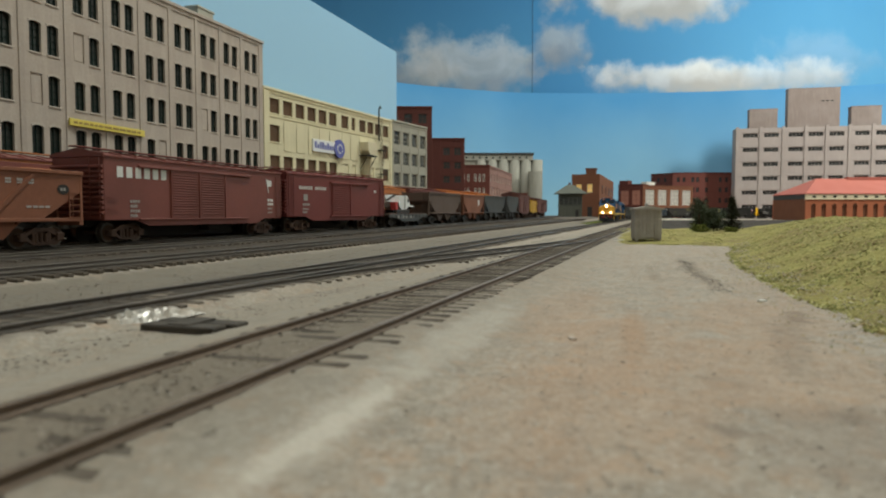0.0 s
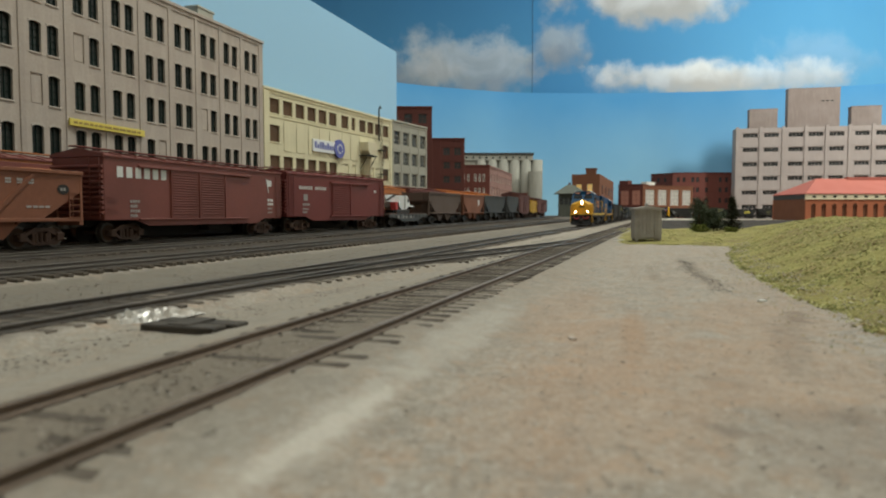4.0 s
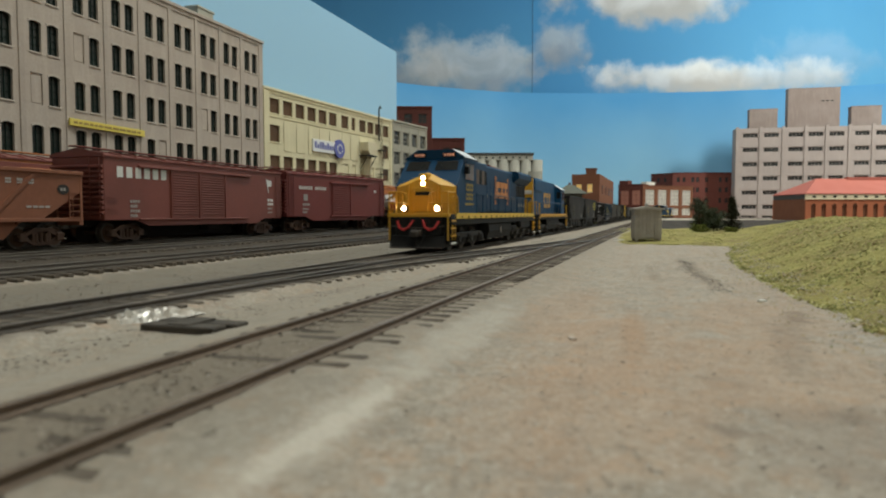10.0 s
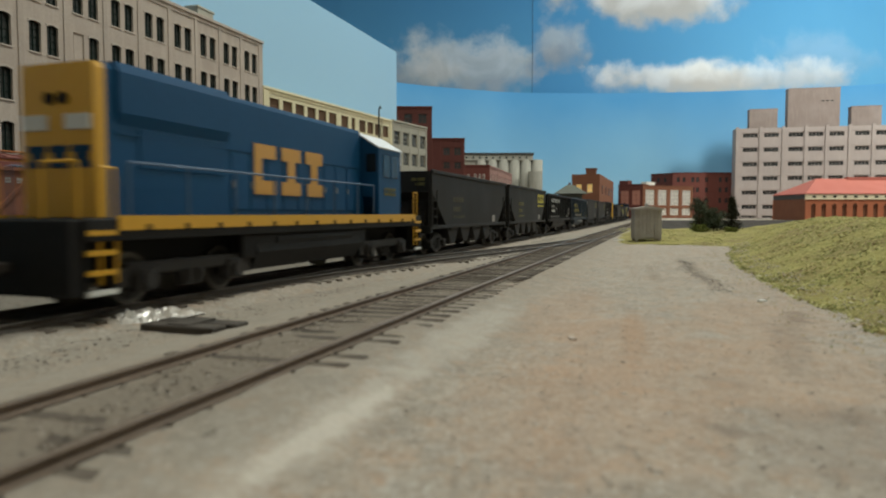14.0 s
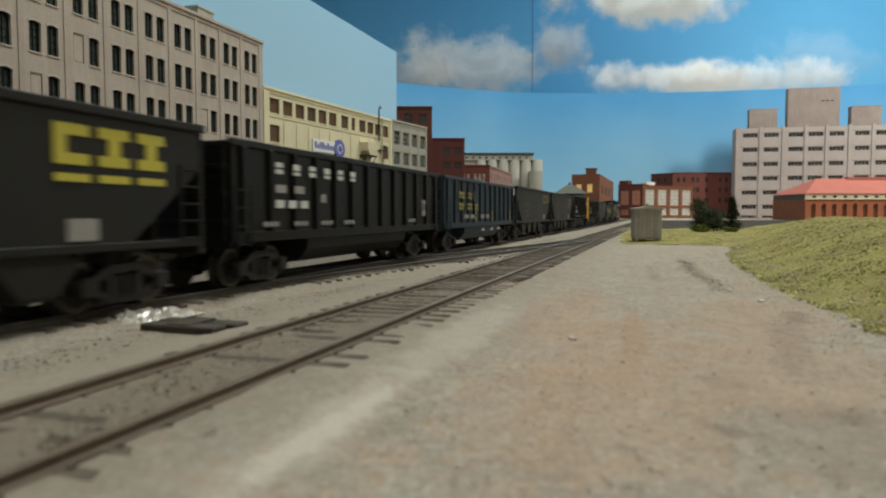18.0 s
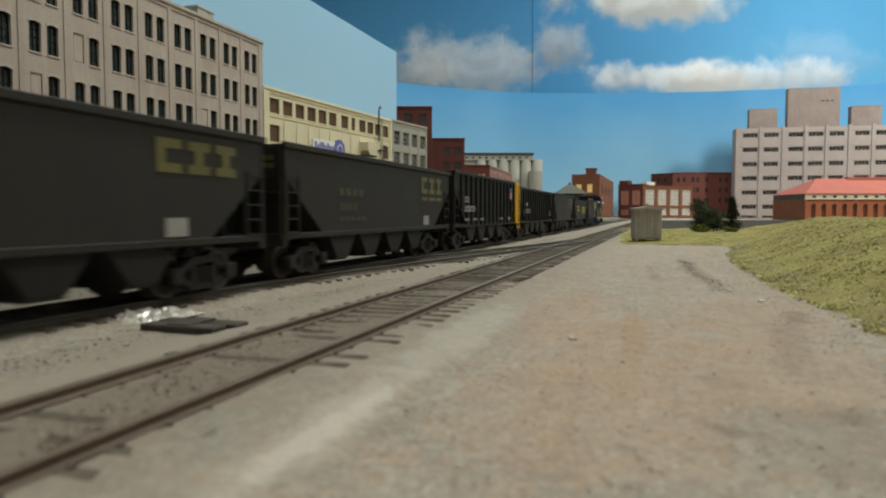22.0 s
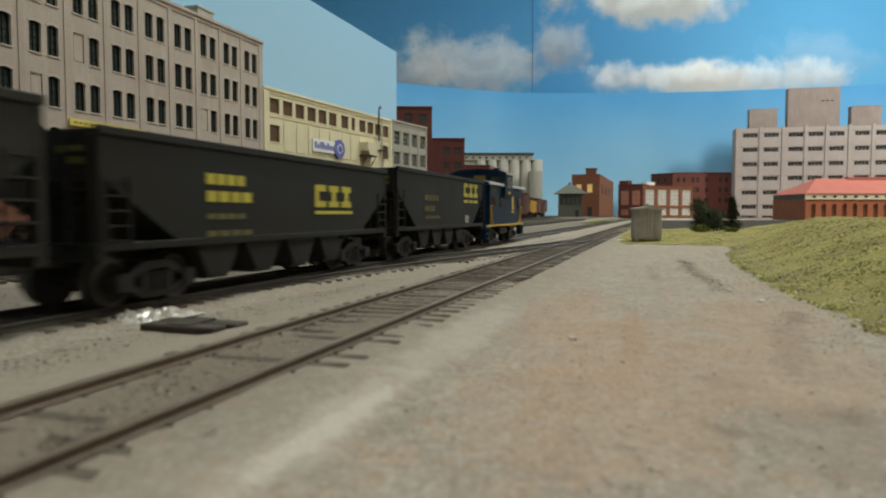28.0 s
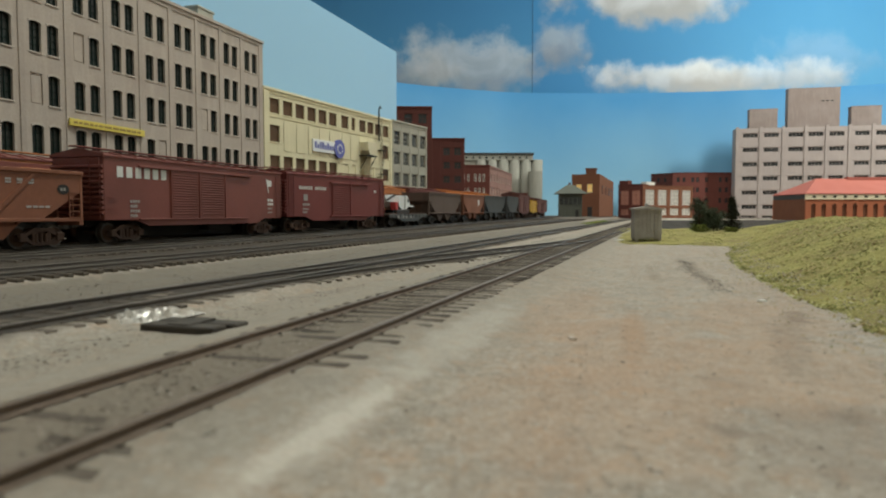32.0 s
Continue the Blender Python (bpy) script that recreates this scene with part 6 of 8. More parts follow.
def road_engine():
    """Six-axle wide-cab diesel; +x is the way it runs, the coupler faces at 128 and -128."""
    c = thing("diesel_locomotive", 0, 0, 0, label="dark blue six-axle diesel locomotive with a yellow nose and lit headlamps", category="locomotive")
    W = 17.4
    part("frame", Shape().box(-118, 118, -W, W, 14.0, 19.5, 0.3), LOCO_BLACK, c)
    for o in (1, -1):
        part("sill_stripe", Shape().box(-112, 110, o * W, o * (W + 0.35), 17.2, 20.2), SILL_YELLOW, c)
        for k in range(17):
            x = -108 + k * 13.0
            part("sill_notch", Shape().box(x - 0.6, x + 0.6, o * (W + 0.3), o * (W + 0.6), 17.2, 18.6), LOCO_BLACK, c)
    # nose and cab
    nose = Shape()
    nose.add([(113, -10.5, 20), (113, 10.5, 20), (109.6, 16.6, 20), (107.8, 17.2, 20), (107.8, -17.2, 20), (109.6, -16.6, 20),
              (112.2, -9.8, 35.0), (112.2, 9.8, 35.0), (108.8, 16.0, 34.2), (107.8, 17, 34.6), (107.8, -17, 34.6), (108.8, -16.0, 34.2), (110.8, 0, 39.4), (104, 0, 42.2)],
             [(0, 1, 7, 12, 6), (1, 2, 8, 7), (2, 3, 9, 8), (3, 4, 10, 13, 9), (4, 5, 11, 10), (5, 0, 6, 11), (7, 8, 12), (6, 12, 11), (8, 9, 13, 12), (11, 12, 13, 10), (0, 5, 4, 3, 2, 1)])
    part("nose", nose, LOCO_YELLOW, c)
    cab = Shape()
    cab.add([(108, -17.4, 20), (108, 17.4, 20), (70, 17.4, 20), (70, -17.4, 20), (108, -17.4, 34.8), (108, 17.4, 34.8), (93, -16.8, 50), (93, 16.8, 50), (70, 17.2, 50), (70, -17.2, 50), (92, -10, 54.5), (92, 10, 54.5), (70, 10, 54.5), (70, -10, 54.5)],
            [(0, 4, 5, 1), (4, 6, 7, 5), (1, 5, 7, 8, 2), (0, 3, 9, 6, 4), (2, 8, 12, 13, 9, 3), (7, 6, 10, 11), (10, 13, 12, 11), (7, 11, 12, 8), (6, 9, 13, 10), (0, 1, 2, 3)])
    part("cab", cab, LOCO_BLUE, c)
    part("cab_roof", Shape().prism([(-17.3, 50), (17.3, 50), (17.0, 51), (10.2, 55.2), (-10.2, 55.2), (-17.0, 51)], 68, 93.5, "x"), LOCO_BLUE, c)
    for o in (1, -1):
        # white plate for the reflection on the sloping roof side
        part("roof_edge", Shape().prism([(o * 17.2, 50.6), (o * 17.5, 50.9), (o * 10.4, 55.5), (o * 10.2, 55.1)], 69, 93, "x"), ROOF_GLINT, c)
        part("windshield", Shape().add([(99.4 + e, o * 2, 43.4) for e in (0, .5)] + [(99.4 + e, o * 14.8, 43.4) for e in (0, .5)] + [(94.1 + e, o * 14.2, 48.8) for e in (0, .5)] + [(94.1 + e, o * 2, 48.8) for e in (0, .5)], [(1, 3, 5, 7), (0, 2, 3, 1), (2, 4, 5, 3), (4, 6, 7, 5), (6, 0, 1, 7)]), CAB_GLASS, c)
        board = part("number_board", Shape().box(92.4, 94.2, o * 4.8, o * 12.3, 51.0, 53.4, 0.1), LOCO_BLACK, c)
        for k in range(4):
            part("number_bar", Shape().box(94.1, 94.4, o * (5.7 + 1.55 * k), o * (6.8 + 1.55 * k), 51.5, 52.9), NUMBER_GLOW, board)
        for x in (80.2, 89.0):
            part("cab_window", Shape().box(x - 3.9, x + 3.9, o * 17.3, o * 17.7, 38.6, 47.5, 0.2), SIDE_GLASS, c)
            part("window_visor", Shape().box(x - 4.4, x + 4.4, o * 17.3, o * 18.6, 47.6, 48.2), LOCO_BLUE, c)
    # lamps
    part("headlamp_bracket", Shape().box(105, 112.2, -2.3, 2.3, 33.6, 41.2, 0.5), LOCO_YELLOW, c)
    for z in (35.8, 38.8):
        part("headlamp_housing", Shape().cyl((106, 0, z), 1.7, 6.6, "x", 14), LOCO_YELLOW, c)
        part("headlamp", Shape().cyl((112.5, 0, z), 0.95, 0.3, "x", 14), LAMP_GLOW, c)
    for o in (1, -1):
        part("ditch_lamp_housing", Shape().cyl((113, o * 9.3, 22.6), 1.7, 4.4, "x", 14), LOCO_BLACK, c)
        part("ditch_lamp", Shape().cyl((117.3, o * 9.3, 22.6), 1.25, 0.3, "x", 14), LAMP_GLOW, c)
    part("nose_door", Shape().box(112.2, 113.4, -5, 5, 21, 33.5, 0.2), LOCO_YELLOW, c)
    part("nose_vent", Shape().box(112.5, 113.6, -4, 4, 29.5, 31.5, 0.1), LOCO_BLACK, c)
    # pilot
    part("pilot", Shape().box(117, 120, -12.5, 12.5, 8.5, 19.3, 0.3), LOCO_BLACK, c)
    part("snow_plow", Shape().prism([(117, 2.6), (124, 2.2), (121, 8.5), (117, 8.8)], -14.5, 14.5), LOCO_BLACK, c)
    part("pilot_beam", Shape().box(116.5, 120.4, -17, 17, 18.2, 20.0, 0.2), LOCO_YELLOW, c)
    for o in (1, -1):
        part("hose", Shape().path([(120.5, o * 11.5, 16), (122.2, o * 9.6, 12.4), (122.6, o * 7.0, 11.4), (122.2, o * 4.4, 13.0), (120.5, o * 2.6, 16.5)], 0.6, 6), HOSE_RED, c)
        part("brake_hose", Shape().path([(120.5, o * 4.2, 12), (123.0, o * 4.0, 8), (124.0, o * 3.2, 4.2)], 0.5, 5), LOCO_BLACK, c)
    part("uncoupling_lever", Shape().path([(121, -15, 13.5), (122, -6, 12.5), (122, 6, 12.5), (121, 15, 13.5)], 0.35, 5), COUPLER, c)
    for o in (1, -1):
        r = part("front_handrail", Shape().path([(120, o * 16.2, 6), (120, o * 16.2, 31), (120, o * 9, 31.4), (120, o * 6.2, 29.5), (120, o * 5.2, 24.5), (120, o * 5.2, 20)], 0.42), LOCO_YELLOW, c)
        for y in (12.4, 9):
            part("stanchion", Shape().rod((120, o * y, 18), (120, o * y, 31.2), 0.42), LOCO_YELLOW, r)
        part("middle_rail", Shape().rod((120, o * 16.2, 25.4), (120, o * 6, 25.4), 0.3), LOCO_YELLOW, r)
        part("side_rail", Shape().path([(119.6, o * 16.4, 31), (112, o * 17.4, 31), (108, o * 17.6, 28), (107, o * 17.6, 20)], 0.42), LOCO_YELLOW, r)
        for k in range(4):
            part("nose_grab_iron", Shape().path([(109.8, o * 16.2, 22.5 + 3 * k), (110.4, o * 16.6, 22.5 + 3 * k), (113.2, o * 11.6, 22.5 + 3 * k), (112.6, o * 11.2, 22.5 + 3 * k)], 0.28, 4), LOCO_YELLOW, c)
        part("nose_crease", Shape().box(112.3, 113.4, o * 7.9, o * 8.4, 21, 35.0), LOCO_YELLOW, c)
        part("door_hinge", Shape().box(113.3, 113.9, o * 4.6, o * 5.4, 22.5, 24).box(113.3, 113.9, o * 4.6, o * 5.4, 31, 32.4), LOCO_YELLOW, c)
        part("wiper", Shape().rod((100.2, o * 8, 43.2), (96.6, o * 5, 47.0), 0.25, 4), LOCO_BLACK, c)
        part("mirror", Shape().box(93.5, 95.1, o * 17.4, o * 20.0, 41.5, 45.5, 0.2), LOCO_BLACK, c)
    part("plow_edge", Shape().box(122.6, 124.3, -14.2, 14.2, 1.9, 2.7, 0.2), COUPLER, c)
    part("pilot_plate", Shape().box(119.9, 120.7, -7, 7, 9, 17.8, 0.2), LOCO_BLACK, c)
    part("coupler_yoke", Shape().box(119, 124, -2.8, 2.8, 8.2, 11.6, 0.5), COUPLER, c)
    for e in (1, -1):
        for o in (1, -1):
            steps(c, e * 114, o * 15.2, LOCO_BLACK, LOCO_YELLOW)
    part("snow_plow_rib", Shape().box(121, 123.6, -0.6, 0.6, 3, 9), LOCO_BLACK, c)
    # cabinets, hood, radiator
    part("cabinet", Shape().box(38, 70, -15.6, 15.6, 20, 50.6, 0.8), LOCO_BLUE, c)
    part("engine_hood", Shape().box(-66, 38, -12.6, 12.6, 20, 50.8, 1.2), LOCO_BLUE, c)
    part("hood_top", Shape().box(-30, 34, -7, 7, 50.6, 52.0, 0.6).box(-6, 12, -5, 5, 51.8, 53.0, 0.6), LOCO_BLUE, c)
    part("radiator_cabin", Shape().box(-97, -66, -12.6, 12.6, 20, 42, 0.8), LOCO_BLUE, c)
    part("radiator_wing", Shape().prism([(-12.6, 42.6), (12.6, 42.6), (17.0, 46.4), (17.0, 49.8), (15.0, 51.6), (-15.0, 51.6), (-17.0, 49.8), (-17.0, 46.4)], -102.5, -52, "x"), LOCO_BLUE, c)
    for o in (1, -1):
        for k in range(4):
            part("radiator_screen", Shape().box(-95 + 8.6 * k, -87.4 + 8.6 * k, o * 12.55, o * 12.95, 33, 41.5, 0.1), LOCO_BLACK, c)
        for k in range(5):
            part("intake_screen", Shape().box(40 + 6 * k, 44.4 + 6 * k, o * 15.5, o * 15.9, 37.5, 46, 0.1), GRILLE if k in (1, 3, 4) else LOCO_BLACK, c)
        for k in range(11):
            d = part("hood_door", Shape().box(-63 + 9.1 * k, -54.6 + 9.1 * k, o * 12.55, o * 12.85, 22, 43, 0.1), LOCO_BLUE, c)
            part("door_latch", Shape().box(-55.6 + 9.1 * k, -55.0 + 9.1 * k, o * 12.8, o * 13.1, 30, 33), DULL_WHITE, d)
        handrail(c, [-108, -88, -68, -48, -28, -8, 12, 32, 52, 66], o * 16.6, 20, 31.5, LOCO_BLUE)
        handrail(c, [114, 110], o * 16.8, 6, 29, LOCO_YELLOW, "grab_rail")
        handrail(c, [-114, -110], o * 16.8, 6, 29, LOCO_YELLOW, "grab_rail")
        part("side_tank", Shape().box(-96, -60, o * 14, o * 17, 9, 14, 0.6), LOCO_BLACK, c)
    for k, x in enumerate((-92, -82, -72)):
        part("hood_plate", Shape().box(x - 1.5, x + 1.5, 12.9, 13.1, 25, 27.5), DULL_WHITE, c)
    road_mark(c, 3, 30.5, 35, 11, 12.95, ORANGE_MARK, brackets=True)
    letters(c, 91, 32.5, 14, 4, 4, NUMBER_GOLD, 17.45, "bars", 0.2)
    letters(c, 91, 27.5, 14, 3.6, 4, NUMBER_GOLD, 17.45, "bars", 0.2)
    letters(c, 93, 24.5, 17, 1.3, 5, NUMBER_GOLD, 17.45, "block", 0.2)
    # solid dark filler added to block the view below the frame
    part("underbody", Shape().box(-108, 108, -8, 8, 5.5, 14.2, 0.5), LOCO_BLACK, c)
    part("fuel_tank", Shape().prism([(-15.5, 13.8), (15.5, 13.8), (16.2, 9), (14.5, 4.2), (-14.5, 4.2), (-16.2, 9)], -32, 34, "x"), LOCO_BLACK, c)
    part("tank_gauge", Shape().box(2, 3, 16.0, 16.4, 7, 11), DULL_WHITE, c)
    part("air_reservoir", Shape().cyl((-52, 13.5, 9), 2.6, 16, "x", 12), LOCO_BLACK, c)
    part("horn", Shape().cyl((20, 4, 53.5), 0.8, 6, "x", 8, 1.4), LOCO_BLACK, c)
    truck(c, 74, "three", True)
    truck(c, -74, "three", True)
    couplers(c, 127)
    return c


def road_switcher():
    """Four-axle hood diesel run long hood first; +x is the way it runs."""
    c = thing("diesel_locomotive", 0, 0, 0, label="blue four-axle hood diesel running backwards with a yellow hood end", category="locomotive")
    W = 17.2
    part("frame", Shape().box(-92, 92, -W, W, 14.5, 19.0, 0.3), LOCO_BLACK, c)
    for o in (1, -1):
        part("sill_stripe", Shape().box(-84, 84, o * W, o * (W + 0.35), 16.6, 19.6), LOCO_YELLOW, c)
        for k in range(14):
            part("sill_notch", Shape().box(-80 + 12 * k - .6, -80 + 12 * k + .6, o * (W + .3), o * (W + .6), 16.6, 17.8), LOCO_BLACK, c)
    part("long_hood", Shape().prism([(-9.8, 19), (9.8, 19), (9.8, 50.3), (9.4, 51.5), (-9.4, 51.5), (-9.8, 50.3)], -44, 79, "x"), LOCO_BLUE_OLD, c)
    part("hood_end", Shape().prism([(-9.8, 19.2), (9.8, 19.2), (9.8, 50.1), (9.4, 51.3), (-9.4, 51.3), (-9.8, 50.1)], 79, 82, "x"), LOCO_YELLOW, c)
    part("radiator_flare", Shape().prism([(-9.8, 39), (9.8, 39), (10.8, 41.5), (10.8, 50.1), (10, 52.2), (-10, 52.2), (-10.8, 50.1), (-10.8, 41.5)], 38, 76.3, "x"), LOCO_BLUE_OLD, c)
    part("hood_top_box", Shape().box(-30, 26, -6, 6, 51.2, 52.7, 0.6), LOCO_BLUE_OLD, c)
    for k in range(3):
        part("radiator_fan", Shape().cyl((47 + 11 * k, 0, 51.8), 4.6, 1.6, "z", 18), LOCO_BLACK, c)
    for o in (1, -1):
        part("end_number_board", Shape().box(82, 82.6, o * 2.4, o * 9.2, 37.4, 40.6, 0.1), LETTER_WHITE, c)
        part("end_lamp", Shape().cyl((81.8, o * 1.8, 44.0), 1.3, 0.8, "x", 12), LOCO_BLACK, c)
        part("radiator_screen", Shape().box(40, 70, o * 9.75, o * 10.1, 30, 38.6, 0.1), LOCO_BLUE_OLD, c)
        for k in range(9):
            d = part("hood_door", Shape().box(-40 + 8.6 * k, -32 + 8.6 * k, o * 9.75, o * 10.05, 21, 36.5, 0.1), LOCO_BLUE_OLD, c)
            part("door_latch", Shape().box(-33 + 8.6 * k, -32.5 + 8.6 * k, o * 10, o * 10.3, 27, 29), DULL_WHITE, d)
        part("belt_rail", Shape().box(-44, 76.5, o * 9.75, o * 10.15, 37.0, 37.5), LOCO_BLUE_OLD, c)
        handrail(c, [80, 62, 44, 26, 8, -10, -28, -42], o * 16.4, 19, 30.5, RAIL_GREY)
        handrail(c, [88, 84], o * 16.6, 6, 29, LOCO_YELLOW, "grab_rail")
        handrail(c, [-88, -84], o * 16.6, 6, 29, LOCO_YELLOW, "grab_rail")
        for e in (1, -1):
            steps(c, e * 88, o * 15.0, LOCO_BLACK, LOCO_YELLOW)
    for o in (1, -1):
        r = part("end_handrail", Shape().rod((91.5, o * 15, 30), (91.5, o * 6, 30), 0.35), LOCO_YELLOW, c)
        for y in (15, 6):
            part("stanchion", Shape().rod((91.5, o * y, 19), (91.5, o * y, 30), 0.35), LOCO_YELLOW, r)
    for k in range(3):
        part("end_mark", Shape().box(82, 82.3, 8.6 - 6 * k, 3.8 - 6 * k, 29.5, 30.9).box(82, 82.3, 8.6 - 6 * k, 3.8 - 6 * k, 32.8, 34.2).box(82, 82.3, 8.0 - 6 * k, 4.8 - 6 * k, 30.9, 32.8), LOCO_BLUE, c)
    part("battery_box", Shape().box(-66, -46, -16, -9.8, 19, 27, 0.5).box(-66, -46, 9.8, 16, 19, 27, 0.5), LOCO_BLUE_OLD, c)
    # cab and short nose
    # underbody and skirts: dark filler added to hide the bright ground beyond
    part("underbody", Shape().box(-84, 84, -8, 8, 5.5, 14.6, 0.5), LOCO_BLACK, c)
    part("side_skirt", Shape().box(-36, 40, -15.6, -14, 8, 14.6, 0.4).box(-36, 40, 14, 15.6, 8, 14.6, 0.4), LOCO_BLACK, c)
    part("cab", Shape().prism([(-16.8, 19), (16.8, 19), (16.8, 45), (8, 50.6), (-8, 50.6), (-16.8, 45)], -68, -46, "x"), LOCO_BLUE_OLD, c)
    for o in (1, -1):
        # the roof slope's reflection, laid on as a white plate
        part("roof_edge", Shape().prism([(o * 17.0, 45.0), (o * 17.3, 45.4), (o * 8.0, 51.2), (o * 7.9, 50.7)], -69.5, -45, "x"), ROOF_GLINT, c)
        part("cab_window", Shape().box(-65, -50, o * 16.7, o * 17.1, 34, 43, 0.2), CAB_GLASS, c)
        part("window_bar", Shape().box(-57.9, -57.1, o * 17, o * 17.3, 34, 43), LOCO_BLUE_OLD, c)
        part("rear_window", Shape().box(-46, -45.6, o * 11.6, o * 15.8, 36, 43, 0.1), CAB_GLASS, c)
    # white again for light caught at the cab roof's end
    part("cab_front", Shape().prism([(-16.5, 40), (16.5, 40), (16.5, 45), (8, 50), (-8, 50), (-16.5, 45)], -69.4, -68, "x"), ROOF_GLINT, c)
    part("short_hood", Shape().box(-84, -68, -9.8, 9.8, 19, 36, 0.8), LOCO_BLUE_OLD, c)
    road_mark(c, 26.5, 25.5, 43, 14.5, 10.2, LOCO_GOLD)
    letters(c, -51, 27, 12, 3, 4, DULL_YELLOW, 17.0, "bars", 0.2)
    part("pilot", Shape().box(91, 94.5, -16, 16, 4, 18.8, 0.3), LOCO_BLACK, c)
    part("pilot", Shape().box(-94.5, -91, -16, 16, 4, 18.8, 0.3), LOCO_BLACK, c)
    part("fuel_tank", Shape().prism([(-15, 14.3), (15, 14.3), (16.2, 9.5), (13.5, 4.6), (-13.5, 4.6), (-16.2, 9.5)], -32, 34, "x"), LOCO_BLACK, c)
    part("air_tank", Shape().cyl((-24, 14, 12.5), 2.2, 48, "x", 12), LOCO_BLACK, c)
    truck(c, 58, "two", True)
    truck(c, -58, "two", True)
    couplers(c, 100)
    return c


def caboose():
    c = thing("caboose", 0, 0, 0, label="dark blue wide-cupola caboose with yellow trim and a silver roof edge", category="caboose")
    h, w = 47.8, 16.6
    part("body", Shape().box(-h, h, -w, w, 11.5, 38.5, 0.4), CABOOSE_BLUE, c)
    part("roof", Shape().prism([(-w - 1.6, 38.2), (w + 1.6, 38.2), (w + 1.6, 39.4), (8, 42.0), (-8, 42.0), (-w - 1.6, 39.4)], -h - 9, h + 9, "x"), CABOOSE_BLUE, c)
    for o in (1, -1):
        part("roof_edge", Shape().box(-h - 9, h + 9, o * (w + 0.8), o * (w + 2.0), 38.1, 39.8, 0.3), SILVER_ROOF, c)
        part("sill_stripe", Shape().box(-h - 8, h + 8, o * w, o * (w + 0.3), 11.6, 12.8), SILL_YELLOW, c)
        for e in (1, -1):
            part("curved_stripe", Shape().path([(e * (h - 9), o * (w + .15), 12.5), (e * (h - 5.2), o * (w + .15), 14.6), (e * (h - 2.6), o * (w + .15), 18.6), (e * (h - 0.8), o * (w + .15), 25)], 0.45, 4), LOCO_YELLOW, c)
        for x, hw in ((38.5, 3.8), (17.5, 2.4), (-40, 3.8)):
            f = part("window_frame", Shape().box(x - hw - 0.9, x + hw + 0.9, o * w, o * (w + 0.5), 23.5, 31.5, 0.2), CABOOSE_BLUE, c)
            part("pane", Shape().box(x - hw, x + hw, o * (w + 0.4), o * (w + 0.65), 24.4, 30.6), CAB_GLASS, f)
    # the cupola is as wide as the bays that overhang both sides, under one bowed roof
    part("cupola", Shape().prism([(-18.6, 30.5), (18.6, 30.5), (19.4, 32.5), (19.4, 46.4), (13, 48.3), (0, 49.3), (-13, 48.3), (-19.4, 46.4), (-19.4, 32.5)], -5, 16.5, "x"), CABOOSE_BLUE, c)
    part("cupola_roof", Shape().prism([(-20.4, 46.2), (-13, 48.2), (0, 49.2), (13, 48.2), (20.4, 46.2), (20.4, 47.2), (13, 49.6), (0, 50.6), (-13, 49.6), (-20.4, 47.2)], -7, 18.8, "x"), CABOOSE_BLUE, c)
    for o in (1, -1):
        part("cupola_roof_edge", Shape().box(-7, 18.8, o * 20.2, o * 20.8, 46.1, 47.4, 0.2), SILVER_ROOF, c)
        f = part("cupola_window", Shape().box(0.5, 11, o * 19.3, o * 19.7, 37.6, 44.6, 0.2), DULL_WHITE, c)
        part("pane", Shape().box(1.1, 5.3, o * 19.6, o * 19.9, 38.2, 44).box(6.2, 10.4, o * 19.6, o * 19.9, 38.2, 44), SIDE_GLASS, f)
        part("cupola_front_window", Shape().box(16.4, 16.9, o * 9, o * 17, 40.4, 45.2, 0.2), CAB_GLASS, c)
        part("cupola_rear_window", Shape().box(-5.4, -4.9, o * 9, o * 17, 40.4, 45.2, 0.2), CAB_GLASS, c)
    for k in range(4):
        part("lettering", Shape().box(16.5, 16.75, 3.6 - 2.1 * k, 5.2 - 2.1 * k, 43.2, 45.8), LOCO_YELLOW, c)
    letters(c, 9, 33.2, 8, 1.8, 5, LOCO_YELLOW, 19.45, "block", 0.25)
    letters(c, 42, 34.2, 12, 1.5, 6, DULL_YELLOW, 16.65, "block", 0.25)
    for k in range(12):
        part("roof_rib", Shape().box(-56 + 10.2 * k - 0.4, -56 + 10.2 * k + 0.4, -17.4, 17.4, 39.2, 40.2, 0.1), SILVER_ROOF, c)
    em = Shape()
    em.cyl((-17.6, w + .05, 29.6), 2.9, 0.3, "y", 18).prism([(-15.4, 28), (-20, 28), (-22, 24.4), (-22.4, 22.8), (-14.6, 22.8), (-15.6, 25)], w + .05, w + .3).box(-23, -13.6, w + .05, w + .3, 20.6, 21.8)
    part("emblem", em, SILL_YELLOW, c)
    part("smoke_stack", Shape().cyl((-13, 6, 41), 1.5, 10.5, "z", 10).cyl((-13, 6, 51), 2.3, 1.6, "z", 10), LOCO_BLACK, c)
    for e in (1, -1):
        part("platform", Shape().box(e * h, e * (h + 11), -w, w, 10.5, 12.2, 0.2), CABOOSE_BLUE, c)
        s = Shape()
        for y in (-15.5, -5, 5, 15.5):
            s.rod((e * (h + 10.4), y, 12), (e * (h + 10.4), y, 24), 0.4)
        s.rod((e * (h + 10.4), -15.5, 24), (e * (h + 10.4), 15.5, 24), 0.4).rod((e * (h + 10.4), -15.5, 18), (e * (h + 10.4), 15.5, 18), 0.35)
        part("end_railing", s, CABOOSE_BLUE, c)
